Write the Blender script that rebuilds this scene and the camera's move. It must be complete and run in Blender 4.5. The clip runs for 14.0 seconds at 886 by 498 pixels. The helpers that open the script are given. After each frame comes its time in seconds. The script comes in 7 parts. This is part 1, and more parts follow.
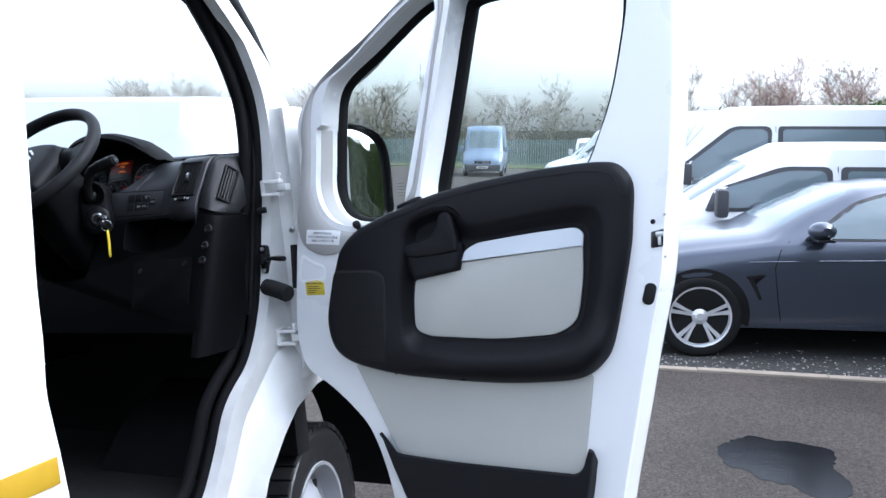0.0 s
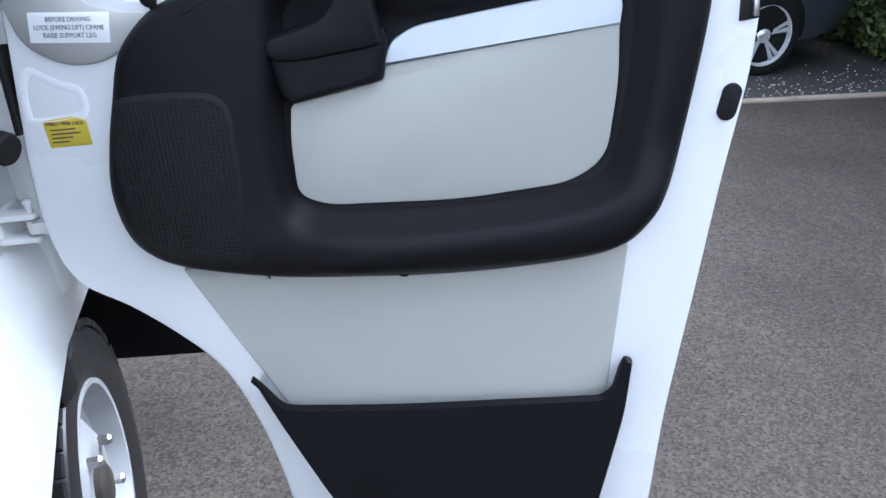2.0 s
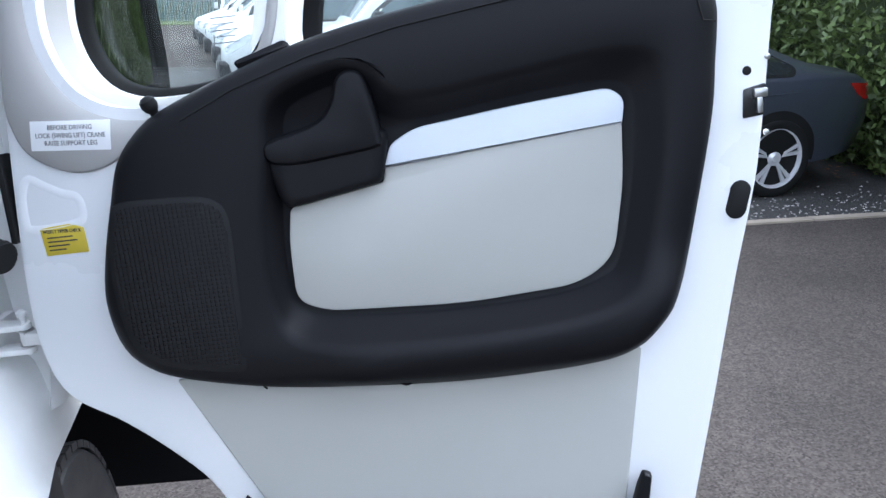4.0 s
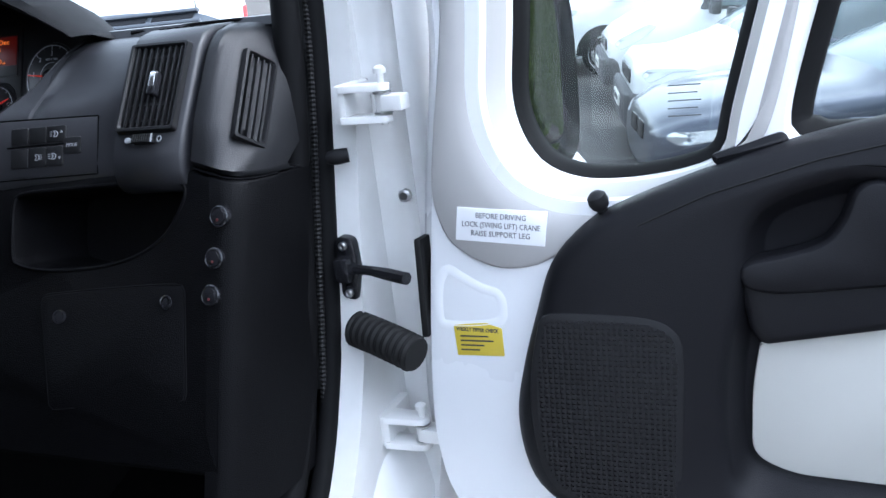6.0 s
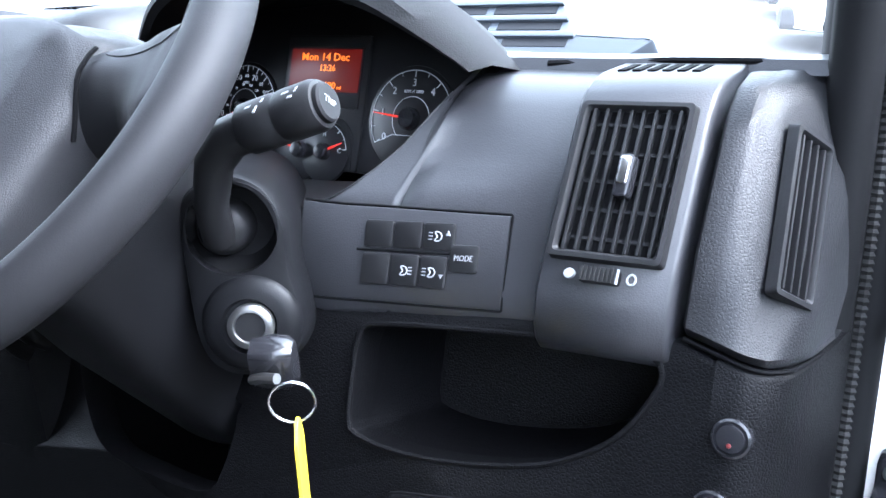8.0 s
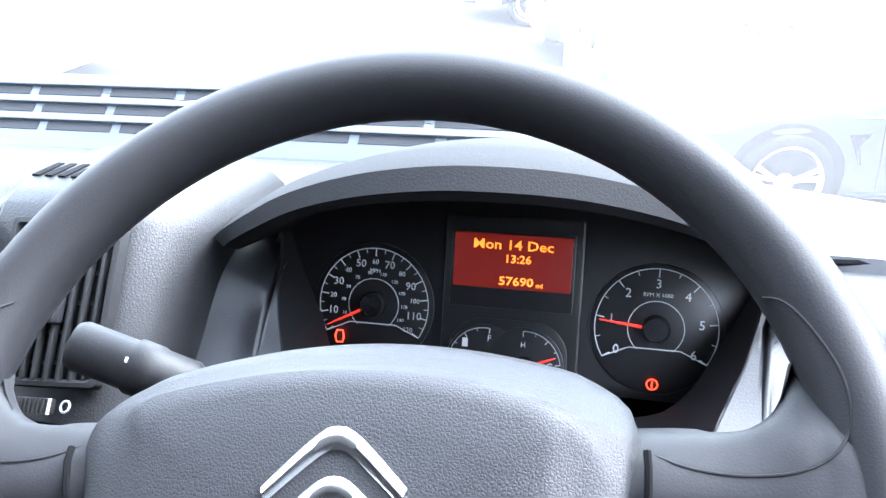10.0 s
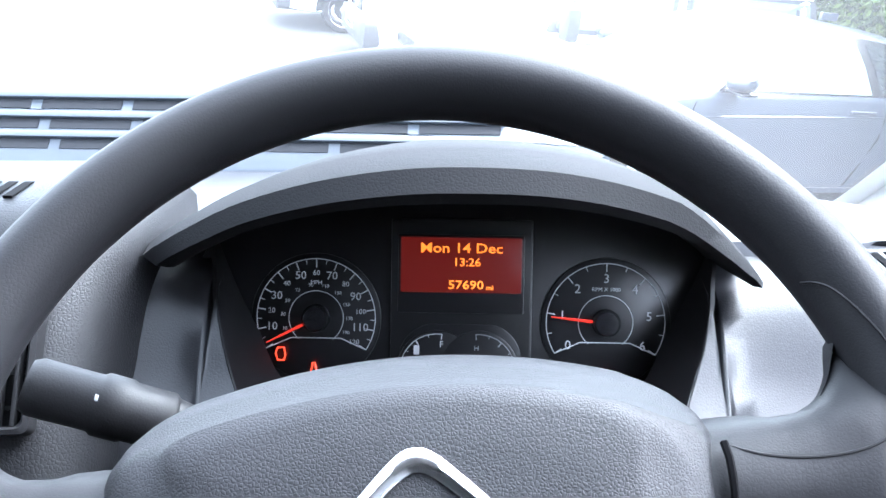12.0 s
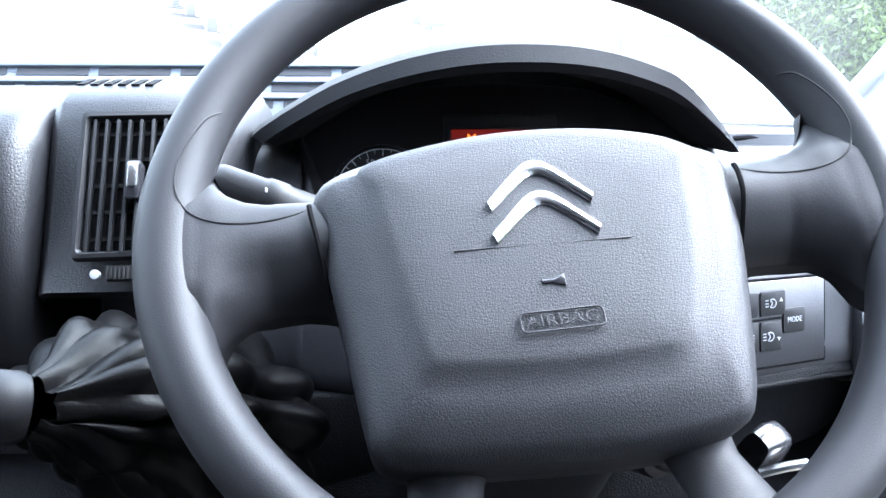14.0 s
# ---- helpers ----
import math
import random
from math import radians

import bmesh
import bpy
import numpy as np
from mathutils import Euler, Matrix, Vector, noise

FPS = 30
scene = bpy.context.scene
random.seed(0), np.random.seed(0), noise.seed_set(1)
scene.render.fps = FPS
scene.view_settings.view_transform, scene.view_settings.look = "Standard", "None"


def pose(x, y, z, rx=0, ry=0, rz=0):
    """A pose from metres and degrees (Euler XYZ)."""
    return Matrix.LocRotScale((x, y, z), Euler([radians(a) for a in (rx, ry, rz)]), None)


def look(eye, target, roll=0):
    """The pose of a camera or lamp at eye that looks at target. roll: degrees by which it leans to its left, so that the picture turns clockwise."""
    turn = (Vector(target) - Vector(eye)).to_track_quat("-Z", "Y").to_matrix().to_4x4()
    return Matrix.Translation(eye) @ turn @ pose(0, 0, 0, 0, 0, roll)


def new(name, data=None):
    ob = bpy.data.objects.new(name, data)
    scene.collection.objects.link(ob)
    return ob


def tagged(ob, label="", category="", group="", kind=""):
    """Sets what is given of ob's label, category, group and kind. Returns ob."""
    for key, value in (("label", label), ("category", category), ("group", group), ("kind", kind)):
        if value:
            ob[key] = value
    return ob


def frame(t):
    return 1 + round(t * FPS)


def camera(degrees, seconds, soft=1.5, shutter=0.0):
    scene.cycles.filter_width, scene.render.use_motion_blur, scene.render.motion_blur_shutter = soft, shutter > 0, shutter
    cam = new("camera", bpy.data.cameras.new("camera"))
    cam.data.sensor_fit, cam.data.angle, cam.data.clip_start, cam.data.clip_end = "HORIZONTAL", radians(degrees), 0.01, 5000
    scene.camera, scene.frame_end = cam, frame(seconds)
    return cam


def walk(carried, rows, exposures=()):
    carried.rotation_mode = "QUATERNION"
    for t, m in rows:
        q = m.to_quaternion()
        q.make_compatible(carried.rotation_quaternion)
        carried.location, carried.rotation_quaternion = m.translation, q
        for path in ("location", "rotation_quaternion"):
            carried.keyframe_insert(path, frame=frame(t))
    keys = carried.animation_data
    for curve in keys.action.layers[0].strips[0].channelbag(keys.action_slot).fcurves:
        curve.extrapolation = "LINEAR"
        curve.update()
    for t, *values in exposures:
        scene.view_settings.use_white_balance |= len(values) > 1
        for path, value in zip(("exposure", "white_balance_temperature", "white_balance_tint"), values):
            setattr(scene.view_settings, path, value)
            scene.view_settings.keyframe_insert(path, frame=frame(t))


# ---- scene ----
# The truck stands on a cross slope: its own axes (x to its right, y forward, z up) are tipped against the yard's.
TRUCK = pose(0, 0, -0.230, 0, -5.48, 0)
cam = camera(54.8, 14.0, shutter=0.0)
# seconds, then x, y, z in the truck's axes, pitch, roll, yaw
PATH = [
    (0, 2.4417, -2.0801, 1.7553, -5.41, 4.78, 24.64),
    (0.5, 2.0659, -1.6376, 1.7774, -5.92, 4.56, 15.40),
    (1, 1.7947, -1.3983, 1.7981, -9.06, 4.39, 8.03),
    (1.2, 1.7207, -1.3518, 1.8076, -12.64, 3.84, 3.55),
    (1.5, 1.6829, -1.2606, 1.7854, -18.79, 4.20, 1.03),
    (2, 1.6509, -1.2218, 1.7807, -25.68, 4.49, 0.17),
    (2.2, 1.6413, -1.2186, 1.7664, -25.46, 4.59, -0.35),
    (4.3, 1.6707, -1.1888, 1.7302, -16.11, 5.86, 1.80),
    (4.5, 1.6661, -1.1834, 1.7336, -15.89, 5.91, 2.45),
    (5, 1.6051, -1.1660, 1.7952, -17.13, 5.64, 4.64),
    (5.5, 1.5175, -1.1027, 1.8400, -17.51, 5.60, 11.38),
    (6, 1.4368, -0.9626, 1.8597, -16.94, 5.96, 21.19),
    (6.5, 1.2651, -0.8302, 1.8833, -17.25, 5.41, 25.39),
    (7, 1.1530, -0.7354, 1.8791, -17.73, 4.83, 30.18),
    (7.5, 1.0858, -0.6488, 1.8882, -17.83, 4.82, 35.62),
    (8, 0.9692, -0.6646, 1.9334, -18.91, 3.42, 34.32),
    (8.5, 0.8484, -0.6779, 2.0271, -20.45, 2.48, 29.38),
    (9, 0.7272, -0.6517, 2.0629, -21.47, 1.72, 22.10),
    (9.2, 0.6743, -0.6396, 2.0739, -21.92, 1.75, 20.58),
    (11.3, 0.3925, -0.6225, 2.0787, -21.80, -0.76, 2.08),
    (11.5, 0.4055, -0.6090, 2.0892, -21.97, -0.75, 1.75),
    (12, 0.4110, -0.6268, 2.0765, -21.78, -0.75, 0.73),
    (12.5, 0.3831, -0.6886, 2.0562, -21.10, -0.41, -0.37),
    (13, 0.3647, -0.7328, 2.0246, -20.15, -0.40, -1.18),
    (13.5, 0.3519, -0.7889, 2.0078, -19.22, -0.27, -1.64),
    (14, 0.3312, -0.8094, 1.9968, -18.38, -0.52, -2.84),
]
EXPOSURES = [(0.0, 2.15, 5500, 10), (0.8, 2.2, 5500, 10), (2.0, 2.48, 5450, 10), (4.5, 2.53, 5500, 10), (5.5, 2.75, 5450, 10), (7.0, 3.0, 5450, 10), (7.5, 3.5, 5400, 10), (8.0, 4.6, 5450, 10), (8.5, 5.1, 5500, 10), (9.0, 5.2, 5600, 10), (11.5, 4.8, 5600, 10), (12.5, 4.6, 5500, 10), (13.0, 4.6, 5500, 10), (14.0, 4.95, 5450, 10)]
walk(cam, [(t, TRUCK @ pose(x, y, z, 90 + pitch, roll, yaw)) for t, x, y, z, pitch, roll, yaw in PATH], EXPOSURES)

# ---- sky and sun: a bright winter overcast with a weak low sun ----
world = bpy.data.worlds.new("sky")
scene.world = world
world.use_nodes = True
wn, wl = world.node_tree.nodes, world.node_tree.links
wn.clear()
sky = wn.new("ShaderNodeTexSky")
sky.sky_type, sky.sun_disc = "NISHITA", False
sky.sun_elevation, sky.sun_rotation = radians(50), radians(62)
sky.air_density, sky.dust_density, sky.ozone_density = 1.0, 4.0, 1.0
hs = wn.new("ShaderNodeHueSaturation")
hs.inputs["Saturation"].default_value = 0.25
bg = wn.new("ShaderNodeBackground")
bg.inputs["Strength"].default_value = 0.155
wout = wn.new("ShaderNodeOutputWorld")
wl.new(sky.outputs[0], hs.inputs["Color"])
wl.new(hs.outputs[0], bg.inputs[0])
wl.new(bg.outputs[0], wout.inputs[0])
sun = new("sun", bpy.data.lights.new("sun", "SUN"))
sun.data.energy, sun.data.angle, sun.data.color = 0.25, radians(45), (1.0, 0.96, 0.90)
sun.matrix_world = look((0, 0, 0), (-math.sin(radians(62)), -math.cos(radians(62)), -math.tan(radians(50))))


# ---- materials ----
def material(name, base, rough=0.5, metal=0.0, var=0.0, scale=8.0, bump=0.0, bump_scale=200.0, coat=0.0, spec=0.5,
             tint=None, emit=None, emit_strength=0.0, island=0.0):
    """A surface with two scales of variation: broad stains (scale) in colour and gloss, fine relief (bump_scale)."""
    m = bpy.data.materials.new(name)
    m.use_nodes = True
    n, l = m.node_tree.nodes, m.node_tree.links
    b = n["Principled BSDF"]
    b.inputs["Base Color"].default_value = (*base, 1)
    b.inputs["Roughness"].default_value = rough
    b.inputs["Metallic"].default_value = metal
    b.inputs["Coat Weight"].default_value = coat
    b.inputs["Coat Roughness"].default_value = 0.06
    b.inputs["Specular IOR Level"].default_value = spec
    if emit:
        b.inputs["Emission Color"].default_value = (*emit, 1)
        b.inputs["Emission Strength"].default_value = emit_strength
    co = n.new("ShaderNodeTexCoord")
    if var:
        a = n.new("ShaderNodeTexNoise")
        a.inputs["Scale"].default_value, a.inputs["Detail"].default_value = scale, 6
        l.new(co.outputs["Object"], a.inputs["Vector"])
        mix = n.new("ShaderNodeMix")
        mix.data_type = "RGBA"
        dark = tint or tuple(c * (1 - var) for c in base)
        mix.inputs[6].default_value, mix.inputs[7].default_value = (*dark, 1), (*[min(1, c * (1 + var * 0.5)) for c in base], 1)
        l.new(a.outputs["Fac"], mix.inputs[0])
        last = mix.outputs[2]
        if island:
            g = n.new("ShaderNodeNewGeometry")
            hv = n.new("ShaderNodeHueSaturation")
            mp = n.new("ShaderNodeMapRange")
            mp.inputs[3].default_value, mp.inputs[4].default_value = 1 - island, 1 + island
            l.new(g.outputs["Random Per Island"], mp.inputs[0])
            l.new(mp.outputs[0], hv.inputs["Value"])
            l.new(last, hv.inputs["Color"])
            last = hv.outputs[0]
        l.new(last, b.inputs["Base Color"])
        r = n.new("ShaderNodeMapRange")
        r.inputs[3].default_value, r.inputs[4].default_value = max(0.02, rough - 0.12 * (var + 0.3)), min(1, rough + 0.12 * (var + 0.3))
        l.new(a.outputs["Fac"], r.inputs[0])
        l.new(r.outputs[0], b.inputs["Roughness"])
    if bump:
        f = n.new("ShaderNodeTexNoise")
        f.inputs["Scale"].default_value, f.inputs["Detail"].default_value = bump_scale, 3
        l.new(co.outputs["Object"], f.inputs["Vector"])
        bp = n.new("ShaderNodeBump")
        bp.inputs["Strength"].default_value, bp.inputs["Distance"].default_value = bump, 0.4 / bump_scale
        l.new(f.outputs["Fac"], bp.inputs["Height"])
        l.new(bp.outputs[0], b.inputs["Normal"])
    return m


def leather_grain(name, base, rough, cells=420.0, depth=0.35, var=0.15, spec=0.28):
    """Moulded plastic with a pebbled grain."""
    m = material(name, base, rough, var=var, scale=9.0, spec=spec)
    n, l = m.node_tree.nodes, m.node_tree.links
    b = n["Principled BSDF"]
    co = n.new("ShaderNodeTexCoord")
    v = n.new("ShaderNodeTexVoronoi")
    v.feature = "DISTANCE_TO_EDGE"
    v.inputs["Scale"].default_value = cells
    l.new(co.outputs["Object"], v.inputs["Vector"])
    mr = n.new("ShaderNodeMapRange")
    mr.inputs[2].default_value = 0.25
    l.new(v.outputs["Distance"], mr.inputs[0])
    bp = n.new("ShaderNodeBump")
    bp.inputs["Strength"].default_value, bp.inputs["Distance"].default_value = depth, 0.0006
    l.new(mr.outputs[0], bp.inputs["Height"])
    l.new(bp.outputs[0], b.inputs["Normal"])
    return m


def glass(name, tint=(0.93, 0.97, 0.95), most=0.75, dust=0.0):
    """A clear pane: gloss grows towards grazing angles, alike from both sides."""
    m = bpy.data.materials.new(name)
    m.use_nodes = True
    n, l = m.node_tree.nodes, m.node_tree.links
    n.clear()
    out, mix, tr, gl, lw, pw, mr = (n.new(k) for k in ("ShaderNodeOutputMaterial", "ShaderNodeMixShader", "ShaderNodeBsdfTransparent", "ShaderNodeBsdfGlossy", "ShaderNodeLayerWeight", "ShaderNodeMath", "ShaderNodeMapRange"))
    tr.inputs[0].default_value = (*tint, 1)
    gl.inputs["Roughness"].default_value = 0.02
    pw.operation = "POWER"
    pw.inputs[1].default_value = 5.0
    mr.inputs[3].default_value, mr.inputs[4].default_value = 0.035, most
    l.new(lw.outputs["Facing"], pw.inputs[0])
    l.new(pw.outputs[0], mr.inputs[0])
    l.new(mr.outputs[0], mix.inputs[0])
    l.new(tr.outputs[0], mix.inputs[1])
    l.new(gl.outputs[0], mix.inputs[2])
    if dust:
        film, tl, df, half = (n.new(k) for k in ("ShaderNodeMixShader", "ShaderNodeBsdfTranslucent", "ShaderNodeBsdfDiffuse", "ShaderNodeMixShader"))
        half.inputs[0].default_value, film.inputs[0].default_value = 0.3, dust
        l.new(tl.outputs[0], half.inputs[1])
        l.new(df.outputs[0], half.inputs[2])
        l.new(mix.outputs[0], film.inputs[1])
        l.new(half.outputs[0], film.inputs[2])
        l.new(film.outputs[0], out.inputs[0])
    else:
        l.new(mix.outputs[0], out.inputs[0])
    return m


WHITE = material("white_paint", (0.76, 0.77, 0.78), 0.28, var=0.05, scale=3.0, coat=0.5)
WHITE_JAMB = material("jamb_paint", (0.74, 0.75, 0.75), 0.35, var=0.14, scale=14.0, coat=0.3, tint=(0.58, 0.57, 0.54))
BLACK = leather_grain("black_moulding", (0.0065, 0.0065, 0.008), 0.5, 420.0, 0.15, spec=0.16)
BLACK_FINE = material("black_plastic", (0.010, 0.010, 0.011), 0.5, spec=0.2, var=0.2, scale=20, bump=0.25, bump_scale=900)
BLACK_GLOSS = material("gloss_black", (0.012, 0.012, 0.014), 0.2, var=0.1, scale=30)
SEAL = material("glazing_rubber", (0.0045, 0.0045, 0.005), 0.7, spec=0.1, var=0.2, scale=30)
# Near black for joints, and for painted shade in ducts, slots and recesses.
DARK = material("joint_and_shade_dark", (0.0035, 0.0035, 0.004), 0.85, spec=0.05)
RUBBER = material("rubber", (0.010, 0.010, 0.010), 0.66, spec=0.2, var=0.25, scale=30, bump=0.2, bump_scale=400)
GREY_TRIM = material("grey_trim", (0.385, 0.378, 0.365), 0.55, var=0.05, scale=6, bump=0.2, bump_scale=900)
FABRIC = material("grey_vinyl", (0.415, 0.415, 0.385), 0.6, var=0.07, scale=5, bump=0.3, bump_scale=1100)
PALE = material("pale_vinyl", (0.60, 0.64, 0.69), 0.5, var=0.05, scale=5, bump=0.15, bump_scale=900)
STEEL = material("bare_steel", (0.55, 0.55, 0.55), 0.32, 1.0, var=0.3, scale=40, bump=0.1, bump_scale=300)
CHROME = material("chrome", (0.78, 0.78, 0.79), 0.22, 1.0, var=0.05, scale=20)
SATIN = material("satin_silver", (0.68, 0.69, 0.71), 0.24, 1.0, var=0.08, scale=60)
SCREEN = glass("dusty_windscreen", dust=0.035)
GLASS = glass("window_glass", (0.79, 0.82, 0.80))
MIRROR = material("mirror", (0.9, 0.9, 0.9), 0.02, 1.0)
PAPER = material("white_label", (0.82, 0.83, 0.84), 0.4, var=0.04, scale=30)
INK = material("ink", (0.03, 0.03, 0.035), 0.6)
YELLOW = material("yellow_label", (0.55, 0.43, 0.035), 0.5, var=0.12, scale=30)
TAG = material("yellow_tag", (0.56, 0.44, 0.02), 0.4, var=0.1, scale=60)
ASPHALT = material("asphalt", (0.060, 0.051, 0.045), 0.85, spec=0.15, var=0.6, scale=1.3, bump=1.0, bump_scale=110)


def speckle(m, scale, lo, hi):
    """Fine stones of lighter and darker tone over a surface's colour."""
    n, l = m.node_tree.nodes, m.node_tree.links
    b = n["Principled BSDF"]
    co, v, mp, mx = (n.new(k) for k in ("ShaderNodeTexCoord", "ShaderNodeTexVoronoi", "ShaderNodeMapRange", "ShaderNodeMix"))
    v.inputs["Scale"].default_value = scale
    mp.inputs[3].default_value, mp.inputs[4].default_value = lo, hi
    mx.data_type, mx.blend_type = "RGBA", "MULTIPLY"
    mx.inputs[0].default_value = 1.0
    l.new(co.outputs["Object"], v.inputs["Vector"])
    l.new(v.outputs["Color"], mp.inputs[0])
    l.new(b.inputs["Base Color"].links[0].from_socket, mx.inputs[6])
    l.new(mp.outputs[0], mx.inputs[7])
    l.new(mx.outputs[2], b.inputs["Base Color"])
    return m


speckle(ASPHALT, 110.0, 0.45, 1.6)
speckle(ASPHALT, 31.0, 0.9, 1.1)


# ---- mesh tools ----
def rgb_mesh(name, bm, mat, smooth=True, angle=40):
    me = bpy.data.meshes.new(name)
    bmesh.ops.recalc_face_normals(bm, faces=bm.faces)
    if smooth:
        lim = radians(angle)
        for e in bm.edges:
            if len(e.link_faces) == 2 and e.calc_face_angle(0) > lim:
                e.smooth = False
        for f in bm.faces:
            f.smooth = True
    bm.to_mesh(me)
    bm.free()
    me.materials.append(mat)
    return me


def part(name, bm, mat, parent=None, label="", smooth=True, angle=40):
    """One bmesh as one mesh object under a thing or a part."""
    ob = new(name, rgb_mesh(name, bm, mat, smooth, angle))
    if parent:
        ob.parent = parent
    return tagged(ob, label) if label else ob


def thing(name, label, category, m=None, group="", kind=""):
    ob = new(name)
    ob.empty_display_size = 0.1
    ob.matrix_world = m if m is not None else Matrix.Identity(4)
    return tagged(ob, label, category, group, kind)


def axes(o, x, y, z):
    m = Matrix.Identity(4)
    for i, v in enumerate((x, y, z)):
        m.col[i][:3] = Vector(v).normalized()
    m.col[3][:3] = o
    return m


I4 = Matrix.Identity(4)


def smooth_loop(pts, n=96, closed=True):
    """A closed Catmull-Rom curve through 2D points, resampled evenly."""
    p = np.array(pts, float)
    k = len(p)
    dense = []
    for i in range(k if closed else k - 1):
        if closed:
            a, b, c, d = p[(i - 1) % k], p[i], p[(i + 1) % k], p[(i + 2) % k]
        else:
            a, b, c, d = p[max(i - 1, 0)], p[i], p[i + 1], p[min(i + 2, k - 1)]
        for s in np.linspace(0, 1, 12, endpoint=False):
            dense.append(0.5 * ((2 * b) + (c - a) * s + (2 * a - 5 * b + 4 * c - d) * s * s + (3 * b - a - 3 * c + d) * s ** 3))
    if not closed:
        dense.append(p[-1])
    return resample(np.array(dense), n, closed)


def resample(p, n, closed=True):
    q = np.vstack([p, p[:1]]) if closed else p
    s = np.r_[0, np.cumsum(np.linalg.norm(np.diff(q, axis=0), axis=1))]
    u = np.linspace(0, s[-1], n, endpoint=not closed)
    return np.stack([np.interp(u, s, q[:, i]) for i in range(q.shape[1])], 1)


def rounded(pts, r, seg=5):
    """A polygon with its corners rounded by r (a number, or one for each corner)."""
    p = [np.array(q, float) for q in pts]
    out = []
    for i, c in enumerate(p):
        a, b = p[i - 1], p[(i + 1) % len(p)]
        ri = r[i] if isinstance(r, (list, tuple)) else r
        u, v = a - c, b - c
        lu, lv = np.linalg.norm(u), np.linalg.norm(v)
        ri = min(ri, lu * 0.48, lv * 0.48)
        if ri < 1e-6:
            out.append(c)
            continue
        s, e = c + u / lu * ri, c + v / lv * ri
        for k in range(seg + 1):
            w = k / seg
            out.append((1 - w) ** 2 * s + 2 * w * (1 - w) * c + w * w * e)
    return np.array(out)


def area2(p):
    x, y = p[:, 0], p[:, 1]
    return 0.5 * float(np.sum(x * np.roll(y, -1) - np.roll(x, -1) * y))


def inset(p, d):
    """A closed loop moved inwards by d (outwards where d is negative)."""
    p = np.asarray(p, float)
    s = 1 if area2(p) > 0 else -1
    t = np.roll(p, -1, 0) - np.roll(p, 1, 0)
    t /= np.maximum(np.linalg.norm(t, axis=1), 1e-9)[:, None]
    return p + d * s * np.stack([-t[:, 1], t[:, 0]], 1)


def shrink(p, k):
    """A loop drawn towards its middle by the share k."""
    c = np.asarray(p).mean(0)
    return c + (np.asarray(p) - c) * (1 - k)


def add_loop(bm, m, p, w):
    ws = w if hasattr(w, "__len__") else [w] * len(p)
    return [bm.verts.new(m @ Vector((float(q[0]), float(q[1]), float(h)))) for q, h in zip(p, ws)]


def bridge(bm, a, b, closed=True):
    n = len(a)
    for i in range(n if closed else n - 1):
        j = (i + 1) % n
        bm.faces.new((a[i], a[j], b[j], b[i]))


def loft(loops, m=I4, cap=(True, True), bm=None):
    """Loops of (2D points, height), all of one count, joined to a skin in the frame m."""
    bm = bm or bmesh.new()
    vs = [add_loop(bm, m, p, w) for p, w in loops]
    for a, b in zip(vs, vs[1:]):
        bridge(bm, a, b)
    for on, v in zip(cap, (vs[0], vs[-1])):
        if on:
            bm.faces.new(v)
    return bm


def slab(pts, m, w0, w1, r=0.003, bm=None):
    """A plate of outline pts between the heights w0 and w1, its upper edge rounded by r."""
    p = np.asarray(pts, float)
    return loft([(p, w0), (p, w1 - r), (inset(p, r * 0.3), w1 - r * 0.3), (inset(p, r), w1)], m, bm=bm)


def holed(outer, holes, m, w0, w1, r=0.004, hole_r=0.0):
    """A plate with holes: front face, back face and walls; the outer edge is rounded by r."""
    bm = bmesh.new()
    o_in = inset(outer, r)
    front = [add_loop(bm, m, o_in, w1)] + [add_loop(bm, m, h, w1) for h in holes]
    edges = []
    for lp in front:
        edges += [bm.edges.new((lp[i], lp[(i + 1) % len(lp)])) for i in range(len(lp))]
    bmesh.ops.triangle_fill(bm, edges=edges, use_beauty=True)
    mid = add_loop(bm, m, inset(outer, r * 0.3), w1 - r * 0.3)
    low = add_loop(bm, m, outer, w1 - r)
    bot = add_loop(bm, m, outer, w0)
    bridge(bm, front[0], mid)
    bridge(bm, mid, low)
    bridge(bm, low, bot)
    for lp, h in zip(front[1:], holes):
        bridge(bm, lp, add_loop(bm, m, h, w0))
    return bm


def tube(points, r, seg=10, closed=False, bm=None, cap=True):
    """A round tube along 3D points; r: one radius or one for each point."""
    bm = bm or bmesh.new()
    p = [Vector(q) for q in points]
    n = len(p)
    rs = r if hasattr(r, "__len__") else [r] * n
    rings, up = [], None
    for i in range(n):
        a, b = p[(i - 1) % n if closed else max(i - 1, 0)], p[(i + 1) % n if closed else min(i + 1, n - 1)]
        t = (b - a).normalized()
        if up is None:
            up = t.orthogonal().normalized()
        up = (up - t * up.dot(t)).normalized()
        side = t.cross(up)
        rings.append([bm.verts.new(p[i] + rs[i] * (math.cos(k * math.tau / seg) * up + math.sin(k * math.tau / seg) * side)) for k in range(seg)])
    for i in range(n if closed else n - 1):
        bridge(bm, rings[i], rings[(i + 1) % n])
    if cap and not closed:
        bm.faces.new(rings[0])
        bm.faces.new(rings[-1])
    return bm


